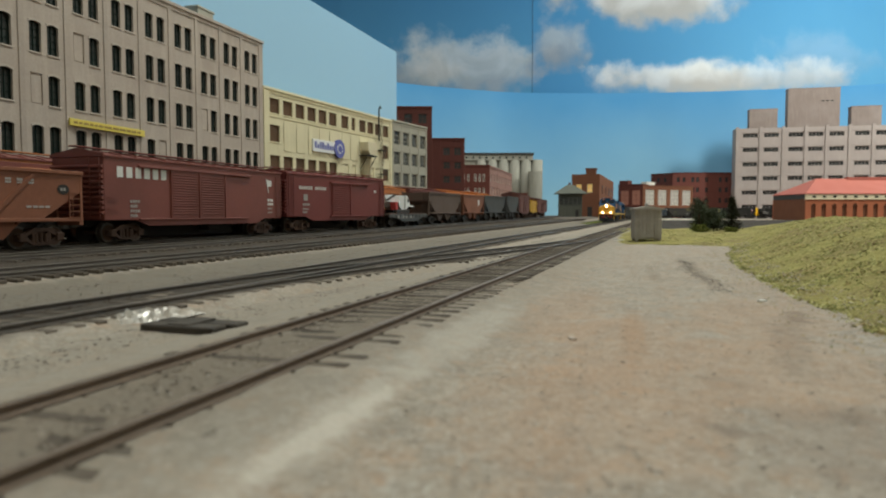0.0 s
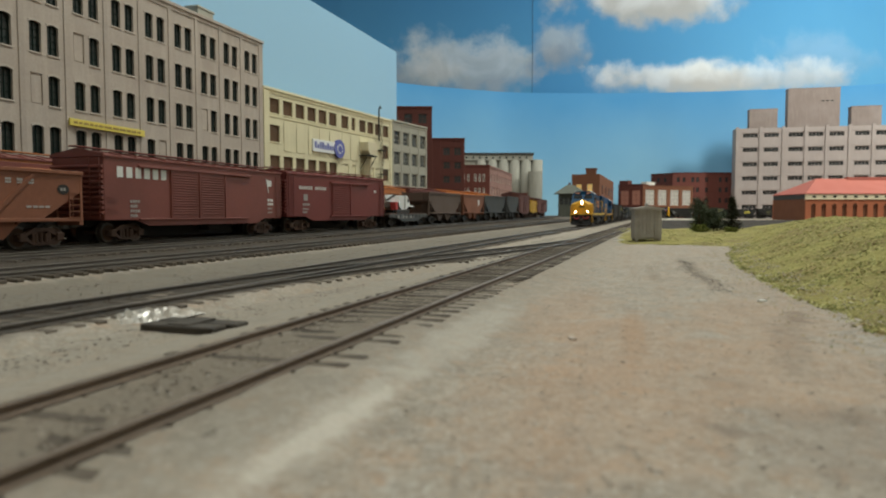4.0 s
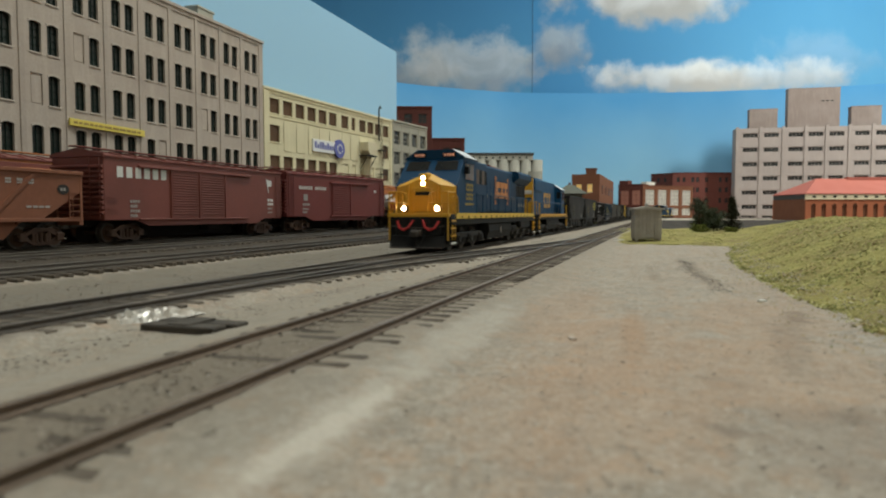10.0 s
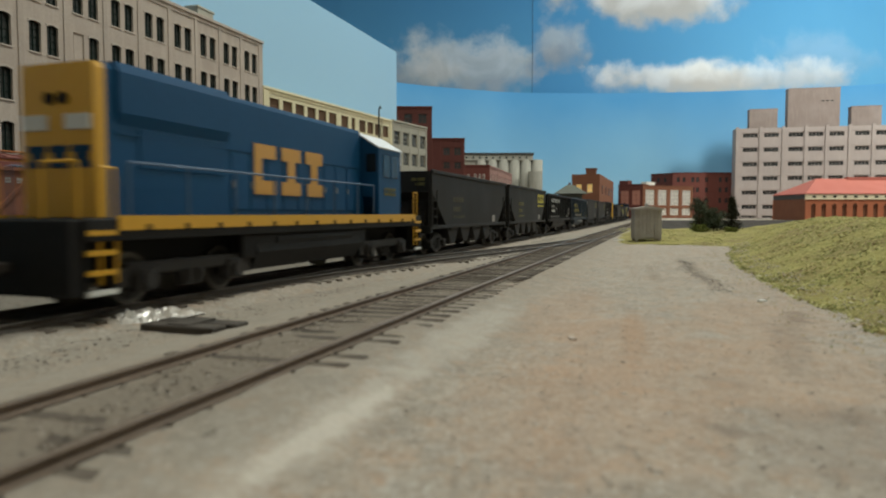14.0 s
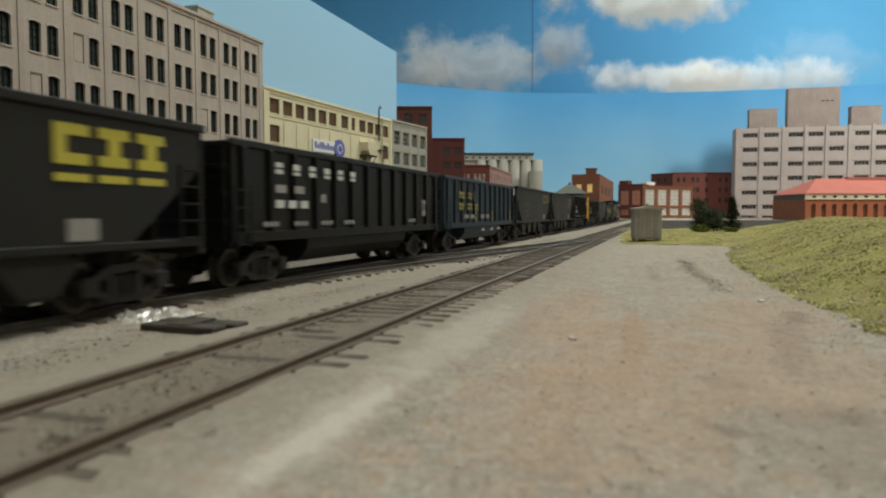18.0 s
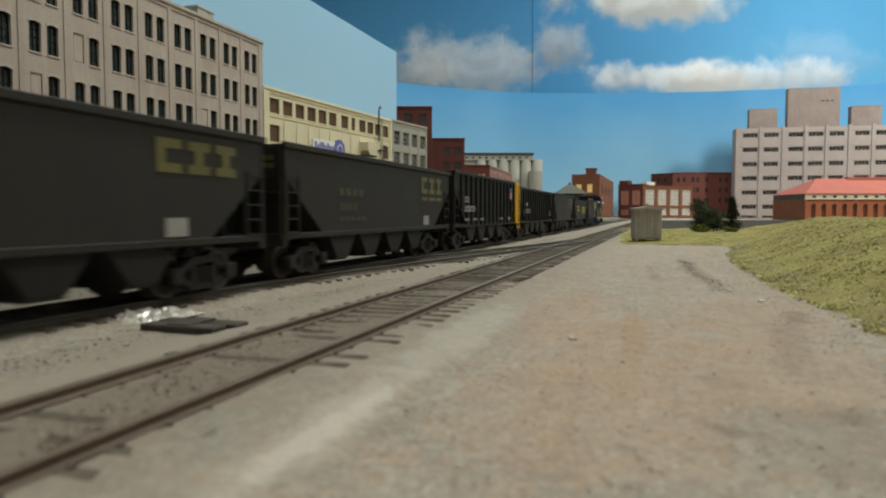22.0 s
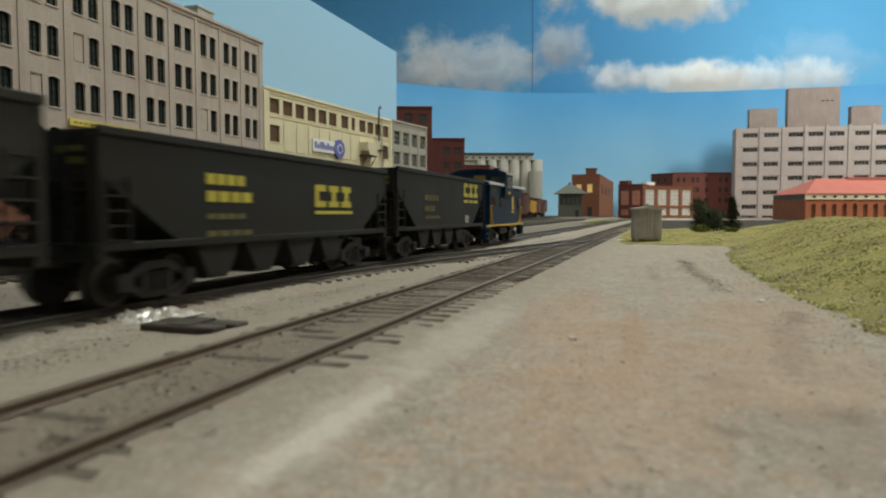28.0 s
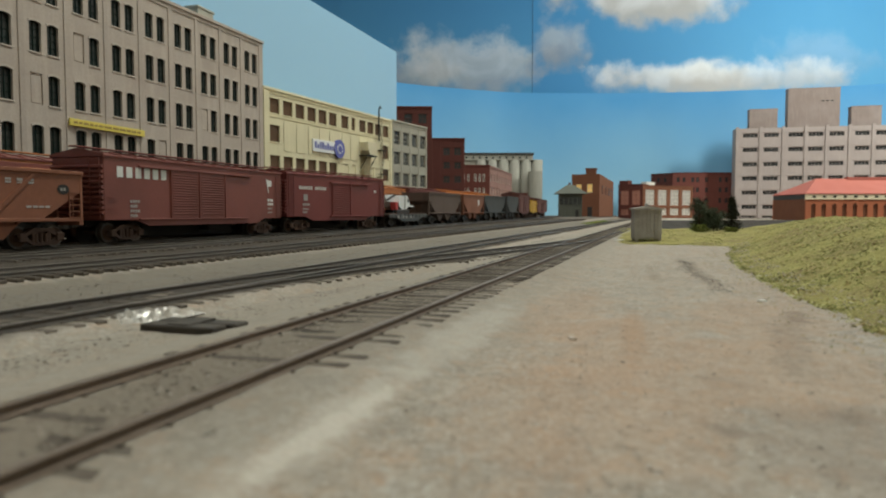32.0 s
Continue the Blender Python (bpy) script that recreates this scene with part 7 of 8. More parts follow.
        part("post", Shape().rod((e * (h + 10.4), 15.5, 12), (e * (h + 10.4), 15.5, 38.4), 0.5).rod((e * (h + 10.4), -15.5, 12), (e * (h + 10.4), -15.5, 38.4), 0.5), CABOOSE_BLUE, c)
        part("end_door", Shape().box(e * h, e * (h + 0.5), -5, 5, 12.5, 35, 0.2), CABOOSE_BLUE, c)
        for o in (1, -1):
            st = Shape()
            for k in range(3):
                st.box(e * (h + 3), e * (h + 9), o * (w - 4), o * w, 4 + 3 * k, 4.6 + 3 * k)
            st.box(e * (h + 2.6), e * (h + 3.1), o * (w - 4), o * w, 4, 11).box(e * (h + 9), e * (h + 9.5), o * (w - 4), o * w, 4, 11)
            part("step", st, CABOOSE_BLUE, c)
            part("grab_rail", Shape().path([(e * (h + 1), o * (w + .6), 13), (e * (h + 1), o * (w + .6), 25), (e * (h - 5), o * (w + .6), 25)], 0.3, 4), LOCO_YELLOW, c)
    part("underframe", Shape().box(-h, h, -8, 8, 8, 11.6, 0.3).box(-12, 10, 8, 14, 6, 11, 0.6), TRUCK_BLACK, c)
    truck(c, 31, "car", True)
    truck(c, -31, "car", True)
    couplers(c, h + 14)
    return c


def coal_hopper(L, label, paint=BLACK_CAR, mark=None, top=40.0, ribs=0, bays=4, underline=True, bright=False, extra=None):
    c = hopper("hopper_car", L - 11, top, paint, label, ribs, bays, rolling=True)
    y = 17.4 if ribs == 0 else 18.6
    ink = CAR_YELLOW if bright else DULL_YELLOW
    code = DULL_YELLOW if bright else FAINT_YELLOW
    h = (L - 11) / 2
    if mark:
        road_mark(c, -h + 40.5, 29, 30, 7.5, y, ink, underline)
    if extra == "codes":
        for k in range(2):
            letters(c, h - 34, 26 - 5 * k, 20 - 6 * k, 2.6, 4, code, y, "block", 0.3)
        letters(c, h - 34, 17.5, 22, 1.4, 5, code, y, "block", 0.3)
        part("stencil_panel", Shape().box(-h + 31, -h + 38, y, y + 0.12, 14.8, 19.0), DULL_WHITE, c)
    return c


TRAIN = []


def couple(c, t0, t1):
    tagged(c, group="vehicles of the coal train")
    TRAIN.append((c, (t0 + t1) / 2))


couple(road_engine(), 12.85, 14.97)
couple(road_switcher(), 14.97, 16.64)
CARL = 1.37 * SPEED
couple(coal_hopper(CARL, "weathered black coal hopper behind the engines", BLACK_MID, extra="codes"), 16.64, 18.0)
couple(coal_hopper(CARL, "sooty black coal hopper with a yellow underlined mark", BLACK_MID, mark=True, bright=True, extra="codes"), 18.0, 19.37)

gon = tub_gondola("coal_gondola", 1.42 * SPEED - 10, 38.4, BLACK_NEW, "black ribbed coal gondola with white lettering")
letters(gon, 62, 31, 56, 3.2, 6, LETTER_WHITE, 18.55, "slab", 0.6)
letters(gon, 62, 25.8, 20, 2.2, 2, DULL_WHITE, 18.55, "block", 0.45)
letters(gon, 62, 21.5, 20, 2.2, 3, LETTER_WHITE, 18.55, "block", 0.35)
letters(gon, 36, 23.4, 3.6, 2.6, 1, DULL_WHITE, 18.55)
for x in (68, 52, 36, 20, -40):
    letters(gon, x, 16.4, 8, 1.3, 3, DULL_WHITE, 18.55, "block", 0.3)
letters(gon, -56, 19, 5, 7, 2, DULL_WHITE, 18.55, "bars", 0.3)
couple(gon, 19.37, 20.79)
blue = tub_gondola("coal_gondola", 1.41 * SPEED - 10, 38.6, SLATE_CAR, "slate blue ribbed coal gondola with yellow lettering")
letters(blue, 58, 28.0, 11, 3.6, 3, LOT_YELLOW, 18.55, "slab", 0.25)
letters(blue, 41, 28.0, 8, 3.6, 2, LOT_YELLOW, 18.55, "slab", 0.25)
for x, w_, n_ in ((58, 10, 2), (42, 10, 2), (27, 8, 2)):
    letters(blue, x, 22.0, w_, 3.6, n_, LOT_YELLOW, 18.55, "slab", 0.25)
letters(blue, 31, 26.5, 7, 6.5, 1, BLACK_NEW, 18.55)
for x in (26, -12, -64):
    letters(blue, x, 15.6, 3, 6, 1, LOT_YELLOW, 18.55, "slab", 0.2)
for x in (48, 36, 14, 2):
    letters(blue, x, 17.2, 9, 2.2, 3, DULL_WHITE, 18.55, "block", 0.3)
part("reporting_panel", Shape().box(-76.5, -79.5, 18.5, 18.7, 33, 37.5), LETTER_WHITE, blue)
for x in (0, -22, -40):
    part("tub_mark", Shape().box(x - 3, x + 3, 16.0, 16.4, 9.5, 11.0), LETTER_WHITE, blue)
couple(blue, 20.79, 22.2)
couple(coal_hopper(CARL, "weathered black coal hopper with faded yellow marks", mark=True, underline=False, extra="codes"), 22.2, 23.59)
couple(coal_hopper(CARL, "weathered black coal hopper with faded underlined marks", mark=True, extra="codes"), 23.59, 24.93)

up = hopper("hopper_car", CARL - 10, 42.0, BLACK_MID, "black ribbed coal hopper with a bright yellow end", 14, 4, rolling=True)
hh = (CARL - 10) / 2
part("yellow_end_panel", Shape().box(-hh + 7.5, -hh - 0.8, 17.4, 18.7, 13, 42.6, 0.2), END_YELLOW, up)
part("yellow_end", Shape().box(-hh - 0.2, -hh - 1.2, -17.3, 17.3, 13, 42.6, 0.2), END_YELLOW, up)
ladder(up, -hh + 2, 19.3, 10, 41, 7, END_YELLOW, 10)
part("emblem", Shape().prism([(-49, 36), (-55.4, 36), (-55.4, 31.2), (-54.2, 29.6), (-52.2, 28.8), (-50.2, 29.6), (-49, 31.2)], 18.65, 18.8), EMBLEM_RED, up)
part("emblem_band", Shape().prism([(-49, 34.4), (-49, 37), (-50.4, 37.6), (-52.2, 37.2), (-54, 37.6), (-55.4, 37), (-55.4, 34.4)], 18.65, 18.85), BLUE_SIGN, up)
for k in range(3):
    part("emblem_stripe", Shape().box(-50.0 - 1.9 * k, -50.9 - 1.9 * k, 18.75, 18.9, 30.4, 34.2), LETTER_WHITE, up)
letters(up, 62, 26, 9, 3.2, 2, DULL_WHITE, 18.65, "slab", 0.3)
letters(up, 62, 21, 22, 3.2, 6, DULL_WHITE, 18.65, "slab", 0.3)
for x in (62, 46, 30, -20, -44):
    letters(up, x, 16.0, 9, 1.3, 3, DULL_WHITE, 18.65, "block", 0.3)
couple(up, 24.93, 26.3)
h5 = coal_hopper(CARL, "black ribbed coal hopper with small white lettering", BLACK_MID, top=39.6, ribs=14)
letters(h5, 60, 26, 9, 2.4, 3, DULL_WHITE, 18.65, "block", 0.3)
letters(h5, 60, 20.5, 20, 3.0, 4, DULL_WHITE, 18.65, "bars", 0.3)
letters(h5, -52, 18, 6, 4, 2, DULL_WHITE, 18.65, "bars", 0.3)
couple(h5, 26.3, 27.7)
couple(coal_hopper(CARL * 0.96, "plain weathered black coal hopper", mark=True, underline=True, bright=False), 27.7, 29.02)
h7 = coal_hopper(1.25 * SPEED, "low black coal hopper with a solid yellow mark", BLACK_MID, top=36.5)
road_mark(h7, -14, 22, 27, 7, 17.4, CAR_YELLOW)
part("mark_underline", Shape().box(-14, -40, 17.4, 17.55, 19.8, 20.8), CAR_YELLOW, h7)
for k in range(4):
    letters(h7, 38, 27 - 4.2 * k, 16 + 3 * (k % 2), 2.6 if k < 2 else 1.4, 4, CAR_YELLOW if k < 2 else DULL_YELLOW, 17.4, "block", 0.2)
couple(h7, 29.02, 30.28)
couple(coal_hopper(1.22 * SPEED, "sooty black coal hopper ahead of the caboose", BLACK_MID, mark=True, top=38.8, bright=True, extra="codes"), 30.28, 31.50)
couple(caboose(), 31.50, 32.55)


# ---- small things on the lot and the bank ----
def island_mat(name, dark, light, rough=0.9, spec=0.1):
    m = bpy.data.materials.new(name)
    m.use_nodes = True
    n, l = m.node_tree.nodes, m.node_tree.links
    g = n.new("ShaderNodeNewGeometry")
    x = n.new("ShaderNodeMix")
    x.data_type = "RGBA"
    x.inputs["A"].default_value, x.inputs["B"].default_value = (*dark, 1), (*light, 1)
    l.new(g.outputs["Random Per Island"], x.inputs["Factor"])
    b = n["Principled BSDF"]
    l.new(x.outputs["Result"], b.inputs["Base Color"])
    b.inputs["Roughness"].default_value, b.inputs["Specular IOR Level"].default_value = rough, spec
    return m


STONE = island_mat("loose_stone", (0.24, 0.20, 0.163), (0.46, 0.41, 0.345))
MID_STONE = island_mat("dusty_loose_stone", (0.13, 0.108, 0.085), (0.32, 0.283, 0.235))
PALE_STONE = island_mat("pale_loose_stone", (0.45, 0.41, 0.36), (0.68, 0.64, 0.57))
DARK_STONE = island_mat("dark_loose_stone", (0.07, 0.058, 0.047), (0.22, 0.185, 0.15))
TUFT = island_mat("turf_fibre", (0.275, 0.27, 0.10), (0.50, 0.465, 0.205))
OLIVE = island_mat("olive_turf_fibre", (0.15, 0.16, 0.055), (0.29, 0.28, 0.10))
EARTH = island_mat("earthy_foam", (0.15, 0.105, 0.06), (0.30, 0.235, 0.14))
STRAW = island_mat("straw_turf_fibre", (0.32, 0.25, 0.10), (0.55, 0.46, 0.24))
LEAF = island_mat("dark_foliage", (0.038, 0.050, 0.034), (0.11, 0.13, 0.085))
CONIFER = island_mat("conifer_foliage", (0.018, 0.020, 0.013), (0.045, 0.048, 0.026))
SHRUB = island_mat("light_foliage", (0.075, 0.10, 0.022), (0.20, 0.21, 0.06))
BARK = mat("dark_bark", (0.05, 0.035, 0.025), 0.9, 0, 0.3, 600, 0.5)
FOIL = mat("crumpled_shiny_wrap", (0.66, 0.63, 0.58), 0.3, 0.15, 0.3, 500, 0.2, 0.6, (0.36, 0.30, 0.24), 220)
SWITCH_TIE = mat("dark_creosoted_tie", (0.050, 0.043, 0.036), 0.75, 0, 0.3, 400, 0.3, 0.6, (0.10, 0.085, 0.07), 120, spec=0.2)


def scatter_stones(n, region, r0, r1, material, label, seed, flat=0.28, sink=0.05):
    rnd = random.Random(seed)
    s = Shape()
    for _ in range(n):
        x, y, z = region(rnd)
        r = r0 + (r1 - r0) * rnd.random() ** 3
        a = rnd.uniform(0, 6.28)
        c, d = math.cos(a), math.sin(a)
        k = [rnd.uniform(0.7, 1.3) for _ in range(6)]
        vs = [(r * k[0], 0, 0), (0, r * k[1], 0), (-r * k[2], 0, 0), (0, -r * k[3], 0), (0.2 * r, 0.1 * r, r * flat * k[4]), (0, 0, -r * flat)]
        vs = [(x + c * p - d * q, y + d * p + c * q, z + w + r * sink) for p, q, w in vs]
        s.add(vs, [(0, 1, 4), (1, 2, 4), (2, 3, 4), (3, 0, 4), (1, 0, 5), (2, 1, 5), (3, 2, 5), (0, 3, 5)])
    return tagged(part("loose_stones", s, material), label, "gravel", kind="stuff")


def lot(rnd):
    y = 48 + 480 * rnd.random() ** 1.9
    left = y * 0.329 - 36 / 0.95
    x = rnd.uniform(max(left, -90), min(verge(y) + 4, 230))
    return x, y, rough_ground(x, y)


scatter_stones(17000, lot, 0.12, 0.38, STONE, "loose tan and grey gravel on the lot", 21, 0.24)
scatter_stones(260, lot, 0.12, 0.45, PALE_STONE, "pale chips scattered on the lot", 40, 0.3)
scatter_stones(1100, lot, 0.1, 0.38, DARK_STONE, "dark cinders scattered on the lot", 22)


def wheel_mark(rnd):
    """Cinders pressed into a worn line on the lot."""
    k = rnd.random()
    x, y = 84 + 38 * k + rnd.gauss(0, 1.7) + 1.8 * math.sin(9 * k), 200 + 145 * k + rnd.gauss(0, 3)
    return x, y, rough_ground(x, y)


def toe(rnd):
    y = 90 + 420 * rnd.random() ** 1.3
    x = verge(y) + rnd.uniform(-4, 9)
    return x, y, rough_ground(x, y) + (0.9 if x > verge(y) else 0) + 0.35 * max(0, min(3, x - verge(y)))


scatter_stones(900, wheel_mark, 0.15, 0.55, DARK_STONE, "dark cinders in a worn wheel mark", 27)
scatter_stones(2200, toe, 0.15, 0.6, STONE, "tan gravel along the foot of the bank", 28)


def between(d0, d1, s0, s1, z=0.0, power=1.4):
    def f(rnd):
        s = s0 + (s1 - s0) * rnd.random() ** power
        x, y = along(s, rnd.uniform(d0, d1))
        return x, y, rough_ground(x, y) + z
    return f


scatter_stones(7000, between(72, 104, -20, 700), 0.12, 0.42, MID_STONE, "pale gravel between the tracks", 23)
scatter_stones(6000, between(44, 70, 0, 600, 1.75), 0.12, 0.4, DARK_STONE, "mixed ballast stones between the rails", 24)
scatter_stones(1500, between(49.2, 64.8, 20, 420, 2.1), 0.12, 0.36, STONE, "pale grit between the rails of the front track", 38)
scatter_stones(4000, between(49.2, 64.8, 20, 420, 2.1), 0.12, 0.45, DARK_STONE, "dark grit between the rails of the front track", 39)
scatter_stones(2000, between(138, 172, 0, 900), 0.15, 0.4, MID_STONE, "pale gravel beside the main line", 25)
scatter_stones(2600, between(146, 176, -20, 900, 0.5), 0.15, 0.6, DARK_STONE, "dark cinders strewn beside the yard", 29)
scatter_stones(2400, between(90, 108, 0, 700, 0.1), 0.15, 0.5, DARK_STONE, "dark cinders strewn beside the main line", 30)
scatter_stones(5000, between(107, 135, 60, 700, 1.7), 0.15, 0.5, DARK_STONE, "dark ballast stones on the main line", 26)


def turf_tufts(n, place, size, material, label, seed):
    rnd = random.Random(seed)
    s = Shape()
    for _ in range(n):
        x, y, z = place(rnd)
        r = size * rnd.uniform(0.5, 1.3)
        a = rnd.uniform(0, 6.28)
        vs = [(x + r * 0.8 * math.cos(a + k * 2.094), y + r * 0.8 * math.sin(a + k * 2.094), z - 0.3) for k in range(3)]
        vs += [(x + rnd.uniform(-.6, .6) * r, y + rnd.uniform(-.6, .6) * r, z + r * rnd.uniform(0.05, 0.26))]
        s.add(vs, [(0, 1, 3), (1, 2, 3), (2, 0, 3)])
    return tagged(part("turf_tufts", s, material), label, "grass", kind="stuff")


def on_bank(rnd):
    y = 70 + 830 * rnd.random() ** 1.5
    e = verge(y)
    x = e + rnd.random() ** 1.3 * (130 + 0.28 * y) - 1.5 - 3 * rnd.random() ** 4
    b = turf_bumps(x, y) * min(1, max(0, (x - e) / 30))
    return x, y, lift(x, y) + turf_top(x, e) + 0.1 + b


def clumped(scale, level, seed):
    """Places on the bank where a slow noise runs high."""
    def f(rnd):
        while True:
            p = on_bank(rnd)
            if noise.noise(Vector((p[0] * scale, p[1] * scale, seed))) + 0.35 * noise.noise(Vector((p[0] * scale * 5, p[1] * scale * 5, seed))) > level:
                return p
    return f


turf_tufts(52000, on_bank, 0.85, TUFT, "yellow-green ground foam turf on the bank", 31)
turf_tufts(24000, clumped(0.045, 0.02, 3.0), 0.9, OLIVE, "dark olive foam turf in patches on the bank", 33)
turf_tufts(9000, clumped(0.05, 0.16, 15.0), 0.7, EARTH, "brown earthy foam in patches on the bank", 35)
turf_tufts(14000, clumped(0.035, 0.08, 8.0), 0.8, STRAW, "straw-coloured foam turf in patches on the bank", 34)


def fringe(rnd):
    """Thinning turf crumbs that spill from the bank on to the gravel."""
    y = 70 + 500 * rnd.random() ** 1.4
    x = verge(y) + 2 - 20 * rnd.random() ** 2.6
    return x, y, rough_ground(x, y) + 0.1


turf_tufts(1800, fringe, 0.5, STRAW, "turf crumbs thinning out on the gravel", 36)
turf_tufts(900, fringe, 0.45, OLIVE, "olive turf crumbs thinning out on the gravel", 37)


def far_verge(rnd):
    x, y = along(rnd.uniform(1480, 2080), rnd.uniform(148, 172))
    return x, y, lift(x, y) + 0.2


turf_tufts(2500, far_verge, 2.6, SHRUB, "yellow-green weeds beside the far main line", 32)


def foliage(name, x, y, height, spread, material, label, category, seed, conical=False, stems=1):
    """A shrub or small tree: trunk, limbs and a ragged crown of leaf clumps."""
    rnd = random.Random(seed)
    t = thing(name, x, y, lift(x, y) + 0.2, rnd.uniform(0, 360), label, category, "plants at the end of the lot")
    trunk = Shape()
    tips = []
    for k in range(stems):
        bx, by = rnd.uniform(-1, 1) * spread * 0.35 * (stems > 1), rnd.uniform(-1, 1) * spread * 0.35 * (stems > 1)
        trunk.cyl((bx, by, -1), height * 0.035, height * 0.8, "z", 6, height * 0.012)
        for _ in range(18 if not conical else 60):
            z = height * (rnd.uniform(0.15, 0.85) if not conical else rnd.uniform(0.03, 0.93))
            a = rnd.uniform(0, 6.28)
            w = spread * (1.05 - z / height) if conical else spread * math.sqrt(max(0.05, 1 - (z / height - 0.45) ** 2 * 2.6))
            w *= rnd.uniform(0.5, 1.0) if not conical else rnd.uniform(0.8, 1.0)
            tip = (bx + w * math.cos(a), by + w * math.sin(a), z + height * 0.08)
            trunk.rod((bx, by, z), tip, height * 0.008, 4)
            tips.append((bx, by, z, tip))
    part("trunk", trunk, BARK, t)
    leaves = Shape()
    for bx, by, z, tip in tips:
        for _ in range(80):
            k = rnd.random() ** 0.6
            c = [bx + (tip[0] - bx) * k + rnd.gauss(0, spread * .11), by + (tip[1] - by) * k + rnd.gauss(0, spread * .11), z + (tip[2] - z) * k + rnd.gauss(0, height * .05)]
            r = rnd.uniform(0.35, 1.0)
            u = Vector((rnd.gauss(0, 1), rnd.gauss(0, 1), rnd.gauss(0, 1))).normalized()
            v = u.orthogonal().normalized()
            w = u.cross(v)
            p = [Vector(c) + r * v * 1.2, Vector(c) + r * w * 0.7, Vector(c) - r * v * 1.0, Vector(c) - r * w * 0.7 + u * r * 0.4]
            leaves.add([tuple(q) for q in p], [(0, 1, 2), (0, 2, 3)])
    part("crown", leaves, material, t)
    return t


foliage("bush", 300, 790, 43, 13, LEAF, "tall dark green bush at the end of the lot", "bush", 41, stems=2)
foliage("bush", 320, 805, 31, 17, LEAF, "broad dark green bush beside the conifer", "bush", 42, stems=3)
foliage("bush", 335, 835, 27, 20, LEAF, "low dark green bush behind the conifer", "bush", 46, stems=3)
foliage("conifer", 342, 790, 41, 13, CONIFER, "small dark green conifer with a pointed top", "conifer", 43, conical=True)
foliage("shrub", 297, 768, 12, 10, SHRUB, "low yellow-green shrub on the turf", "shrub", 44, stems=2)
foliage("shrub", 330, 765, 8, 7, SHRUB, "small yellow-green shrub on the turf", "shrub", 45, stems=2)


def relay_shed():
    x0, y0 = 162.5, 533.0
    b = thing("relay_shed", x0, y0, lift(x0, y0), -6, "weathered grey board shed with a flat roof on short feet", "shed")
    part("body", Shape().box(-10.2, 10.2, -8, 8, 3.4, 26.6, 0.2), GREY_WOOD, b)
    for k in range(7):
        part("board", Shape().box(-10.3 + 2.95 * k, -7.6 + 2.95 * k, -8.5, -7.9, 3.4, 26.6, 0.12), GREY_WOOD, b)
        part("board", Shape().box(-10.7, -10.1, -8 + 2.3 * k, -5.9 + 2.3 * k, 3.4, 26.6, 0.12), GREY_WOOD, b)
    part("roof", Shape().prism([(-11.8, 26.6), (11.8, 26.6), (11.8, 27.6), (0, 29.6), (-11.8, 27.6)], -9.8, 9.8), GREY_WOOD, b)
    part("roof_cap", Shape().box(-1.2, 1.2, -3, 3, 29.0, 31.4, 0.3), GREY_WOOD, b)
    part("name_plate", Shape().box(-5.5, 3.5, -9.0, -8.4, 4.6, 7.6, 0.1), DULL_WHITE, b)
    part("door_hinge", Shape().box(-4.4, -3.2, -8.9, -8.4, 10.6, 11.2).box(-1, 0.2, -8.9, -8.4, 10.6, 11.2), DULL_WHITE, b)
    for x in (-8.6, 8.6):
        for y in (-6.5, 6.5):
            part("foot", Shape().box(x - 1.2, x + 1.2, y - 1.2, y + 1.2, -0.6, 3.5, 0.1), GREY_WOOD, b)


relay_shed()


def crumpled(x, y, z, lx, ly, h, rz, material, seed):
    rnd = random.Random(seed)
    s = Shape()
    n, m = 30, 12
    for j in range(m + 1):
        for i in range(n + 1):
            u, v = i / n, j / m
            e = math.sin(math.pi * u) ** 0.4 * math.sin(math.pi * v) ** 0.5
            ridge = 1 - 2.2 * abs(noise.noise(Vector((u * 7.0, v * 3.2, seed)))) - 0.8 * abs(noise.noise(Vector((u * 17.0, v * 7.0, seed))))
            wide = 1.25 - 0.75 * u + 0.25 * noise.noise(Vector((u * 5, 0.3, seed)))
            s.v.append(((u - .5) * lx + rnd.uniform(-.3, .3), (v - .5) * ly * wide + rnd.uniform(-.2, .2), h * e * (1.1 - .7 * u) * max(0.1, ridge) - 0.2))
    w = n + 1
    s.f = [(j * w + i, j * w + i + 1, (j + 1) * w + i + 1, (j + 1) * w + i) for j in range(m) for i in range(n)]
    t = thing("crumpled_wrap", x, y, z, rz, "crumpled shiny plastic scrap lying beside the track", "litter")
    part("film", s, material, t)
    return t


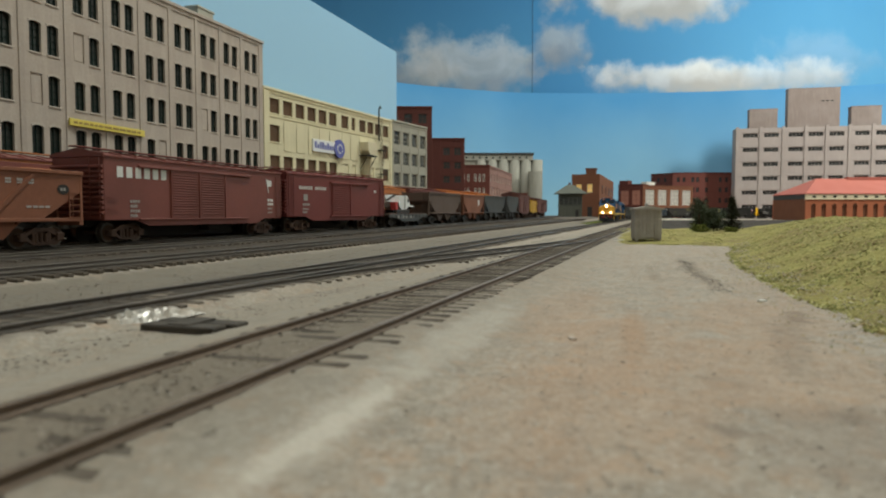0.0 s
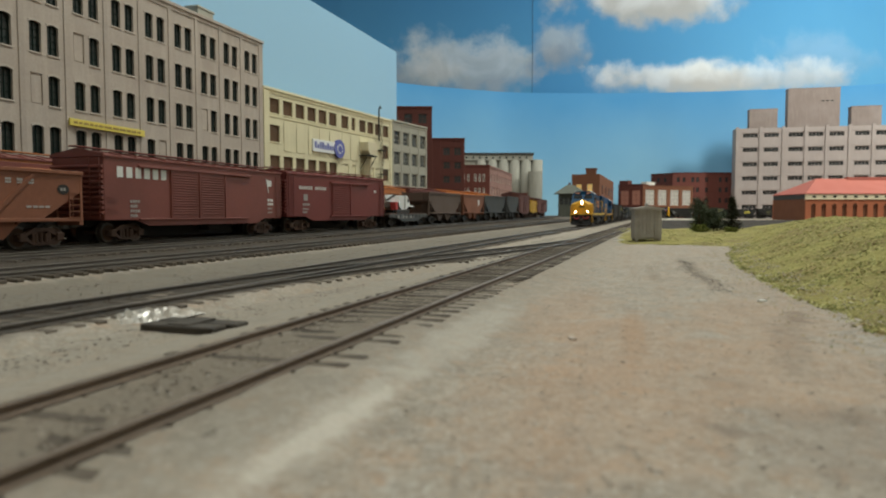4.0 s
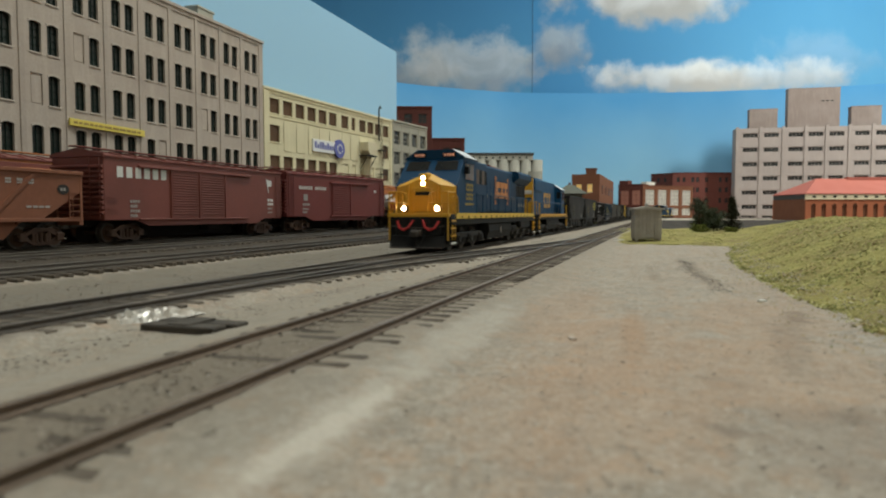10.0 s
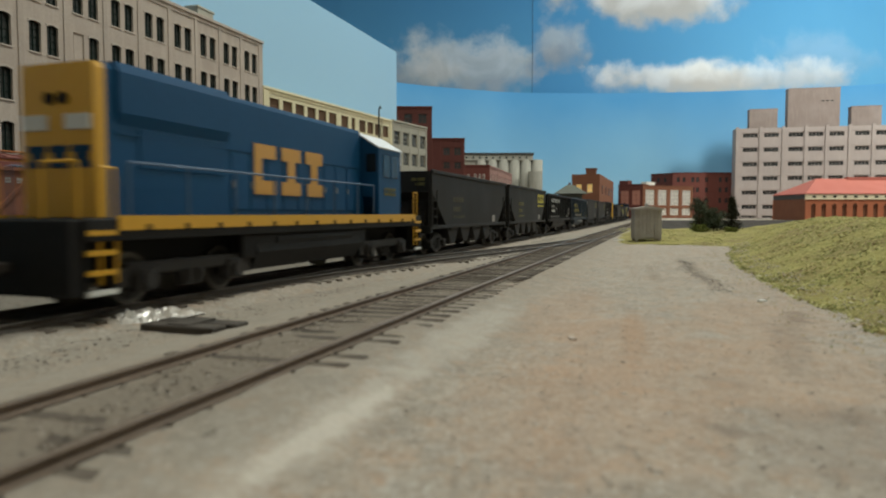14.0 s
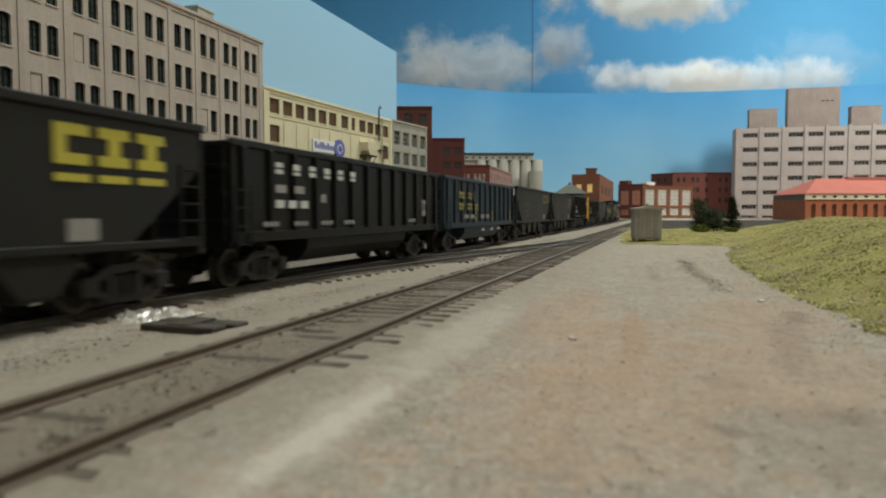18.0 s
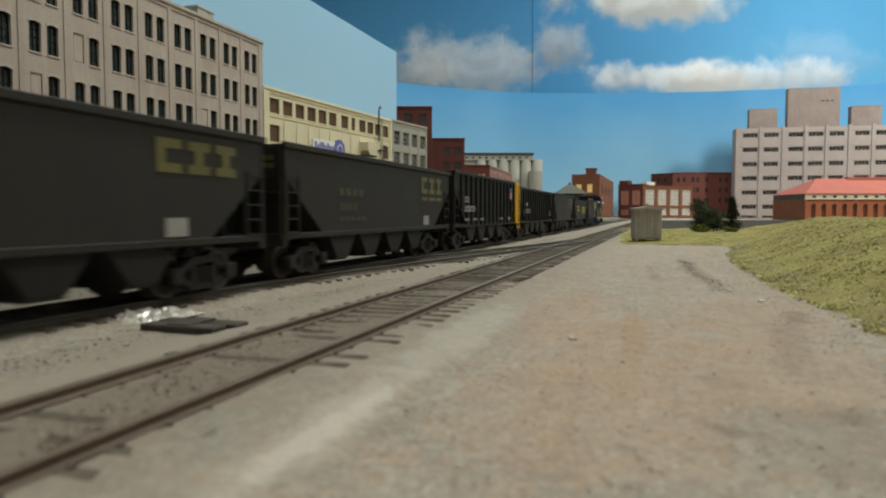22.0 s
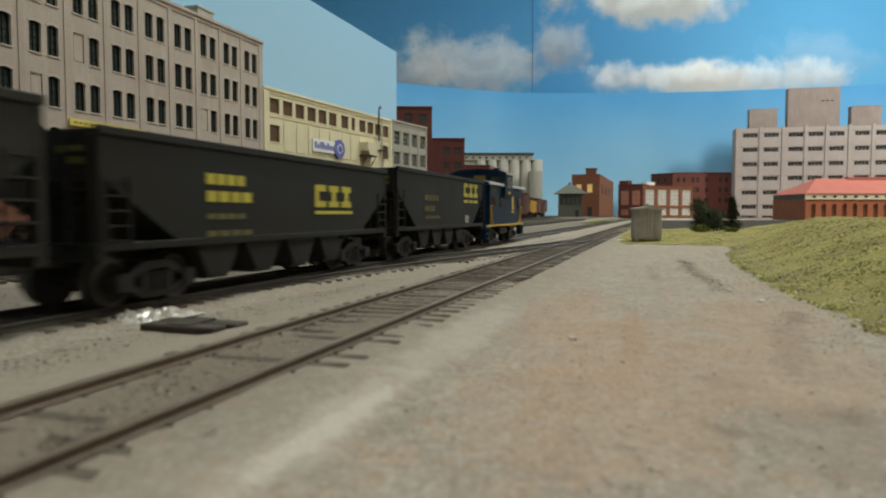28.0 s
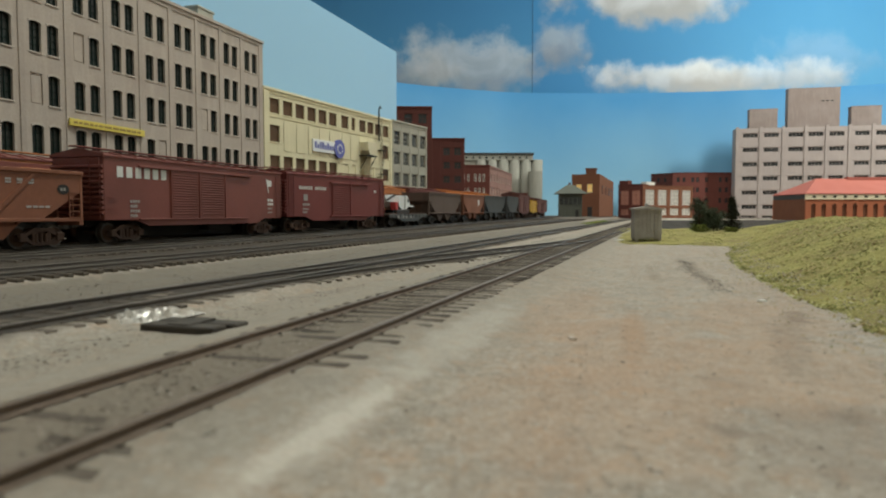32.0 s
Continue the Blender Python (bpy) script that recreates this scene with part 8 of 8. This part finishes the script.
crumpled(-62.6, 144.0, 0.8, 24, 6.6, 4.4, 56, FOIL, 7)
sx, sy = along(112.5, 97.5)
sw = thing("switch_ties", sx, sy, 0.0, -math.degrees(TH), "two long dark headblock ties reaching out of the main line", "railway tie")
for k, o in enumerate((-5.4, 0.6)):
    part("tie", Shape().box(-2 - k, 15.4 + k, o, o + 4.6, -0.8, 1.5 - 0.2 * k, 0.25), SWITCH_TIE, sw)
part("throw_bar", Shape().box(-4, 14.2, -0.55, 0.35, 0.2, 0.8, 0.1), BLACK_IRON, sw)
part("tie_plate", Shape().box(4, 9, -4.6, 4.4, 1.45, 1.75, 0.1), SWITCH_TIE, sw)
scrap = thing("scrap_wood", 144, 556, 0.2, 20, "pale splintered scrap of wood beside the shed", "litter")
part("stick", Shape().box(-9, 8, -0.8, 0.8, 0, 1.6, 0.2), WHITE_TRIM, scrap)
part("splinter", Shape().box(-2, 3, 0.6, 2.6, 0, 2.4, 0.3), DULL_WHITE, scrap)
paper = thing("paper_scrap", 85.5, 178, rough_ground(85.5, 178) - 0.1, 25, "tiny white scrap on the gravel", "litter")
part("flake", Shape().prism([(-1.2, -.6), (1.0, -.8), (1.3, .5), (-.6, .8)], 0, 0.5, "z"), LETTER_WHITE, paper)
flake = thing("paper_scrap", 24.6, 126, rough_ground(24.6, 126) - 0.1, 100, "small pale flake lying on the gravel", "litter")
part("flake", Shape().prism([(-1.3, -.5), (1.2, -.6), (1.0, .5), (-1.0, .6)], 0, 0.4, "z"), GREY_TRIM, flake)
kerb = thing("road_kerb", 726, 2250, lift(726, 2250), 3, "low white concrete kerb beside the curving track", "kerb")
part("kerb_stone", Shape().box(0, 150, 0, 8, 0, 6.5, 0.4), WHITE_TRIM, kerb)


# ---- what moves ----
def train_pose(mid, t):
    """Pose of a car whose middle passes the camera's plane at mid seconds."""
    s = -28.0 + SPEED * (mid - t)
    x, y, a = line_at(s)
    return pose(x * MM, y * MM, RAIL * MM, 0, 0, math.degrees(math.atan2(-math.cos(a), -math.sin(a))))


def motions():
    times = [k * 0.5 for k in range(65)]
    for c, mid in TRAIN:
        walk(c, [(t, train_pose(mid, t)) for t in times])
    # every wheelset turns with the way it has rolled
    for w, r, a in WHEELS:
        rows = [min(32.0, k / 15.0) for k in range(481)]
        walk(w, [(t, pose(a * MM, 0, r * MM, 0, math.degrees(SPEED * t / r) % 360, 0)) for t in rows])



motions()
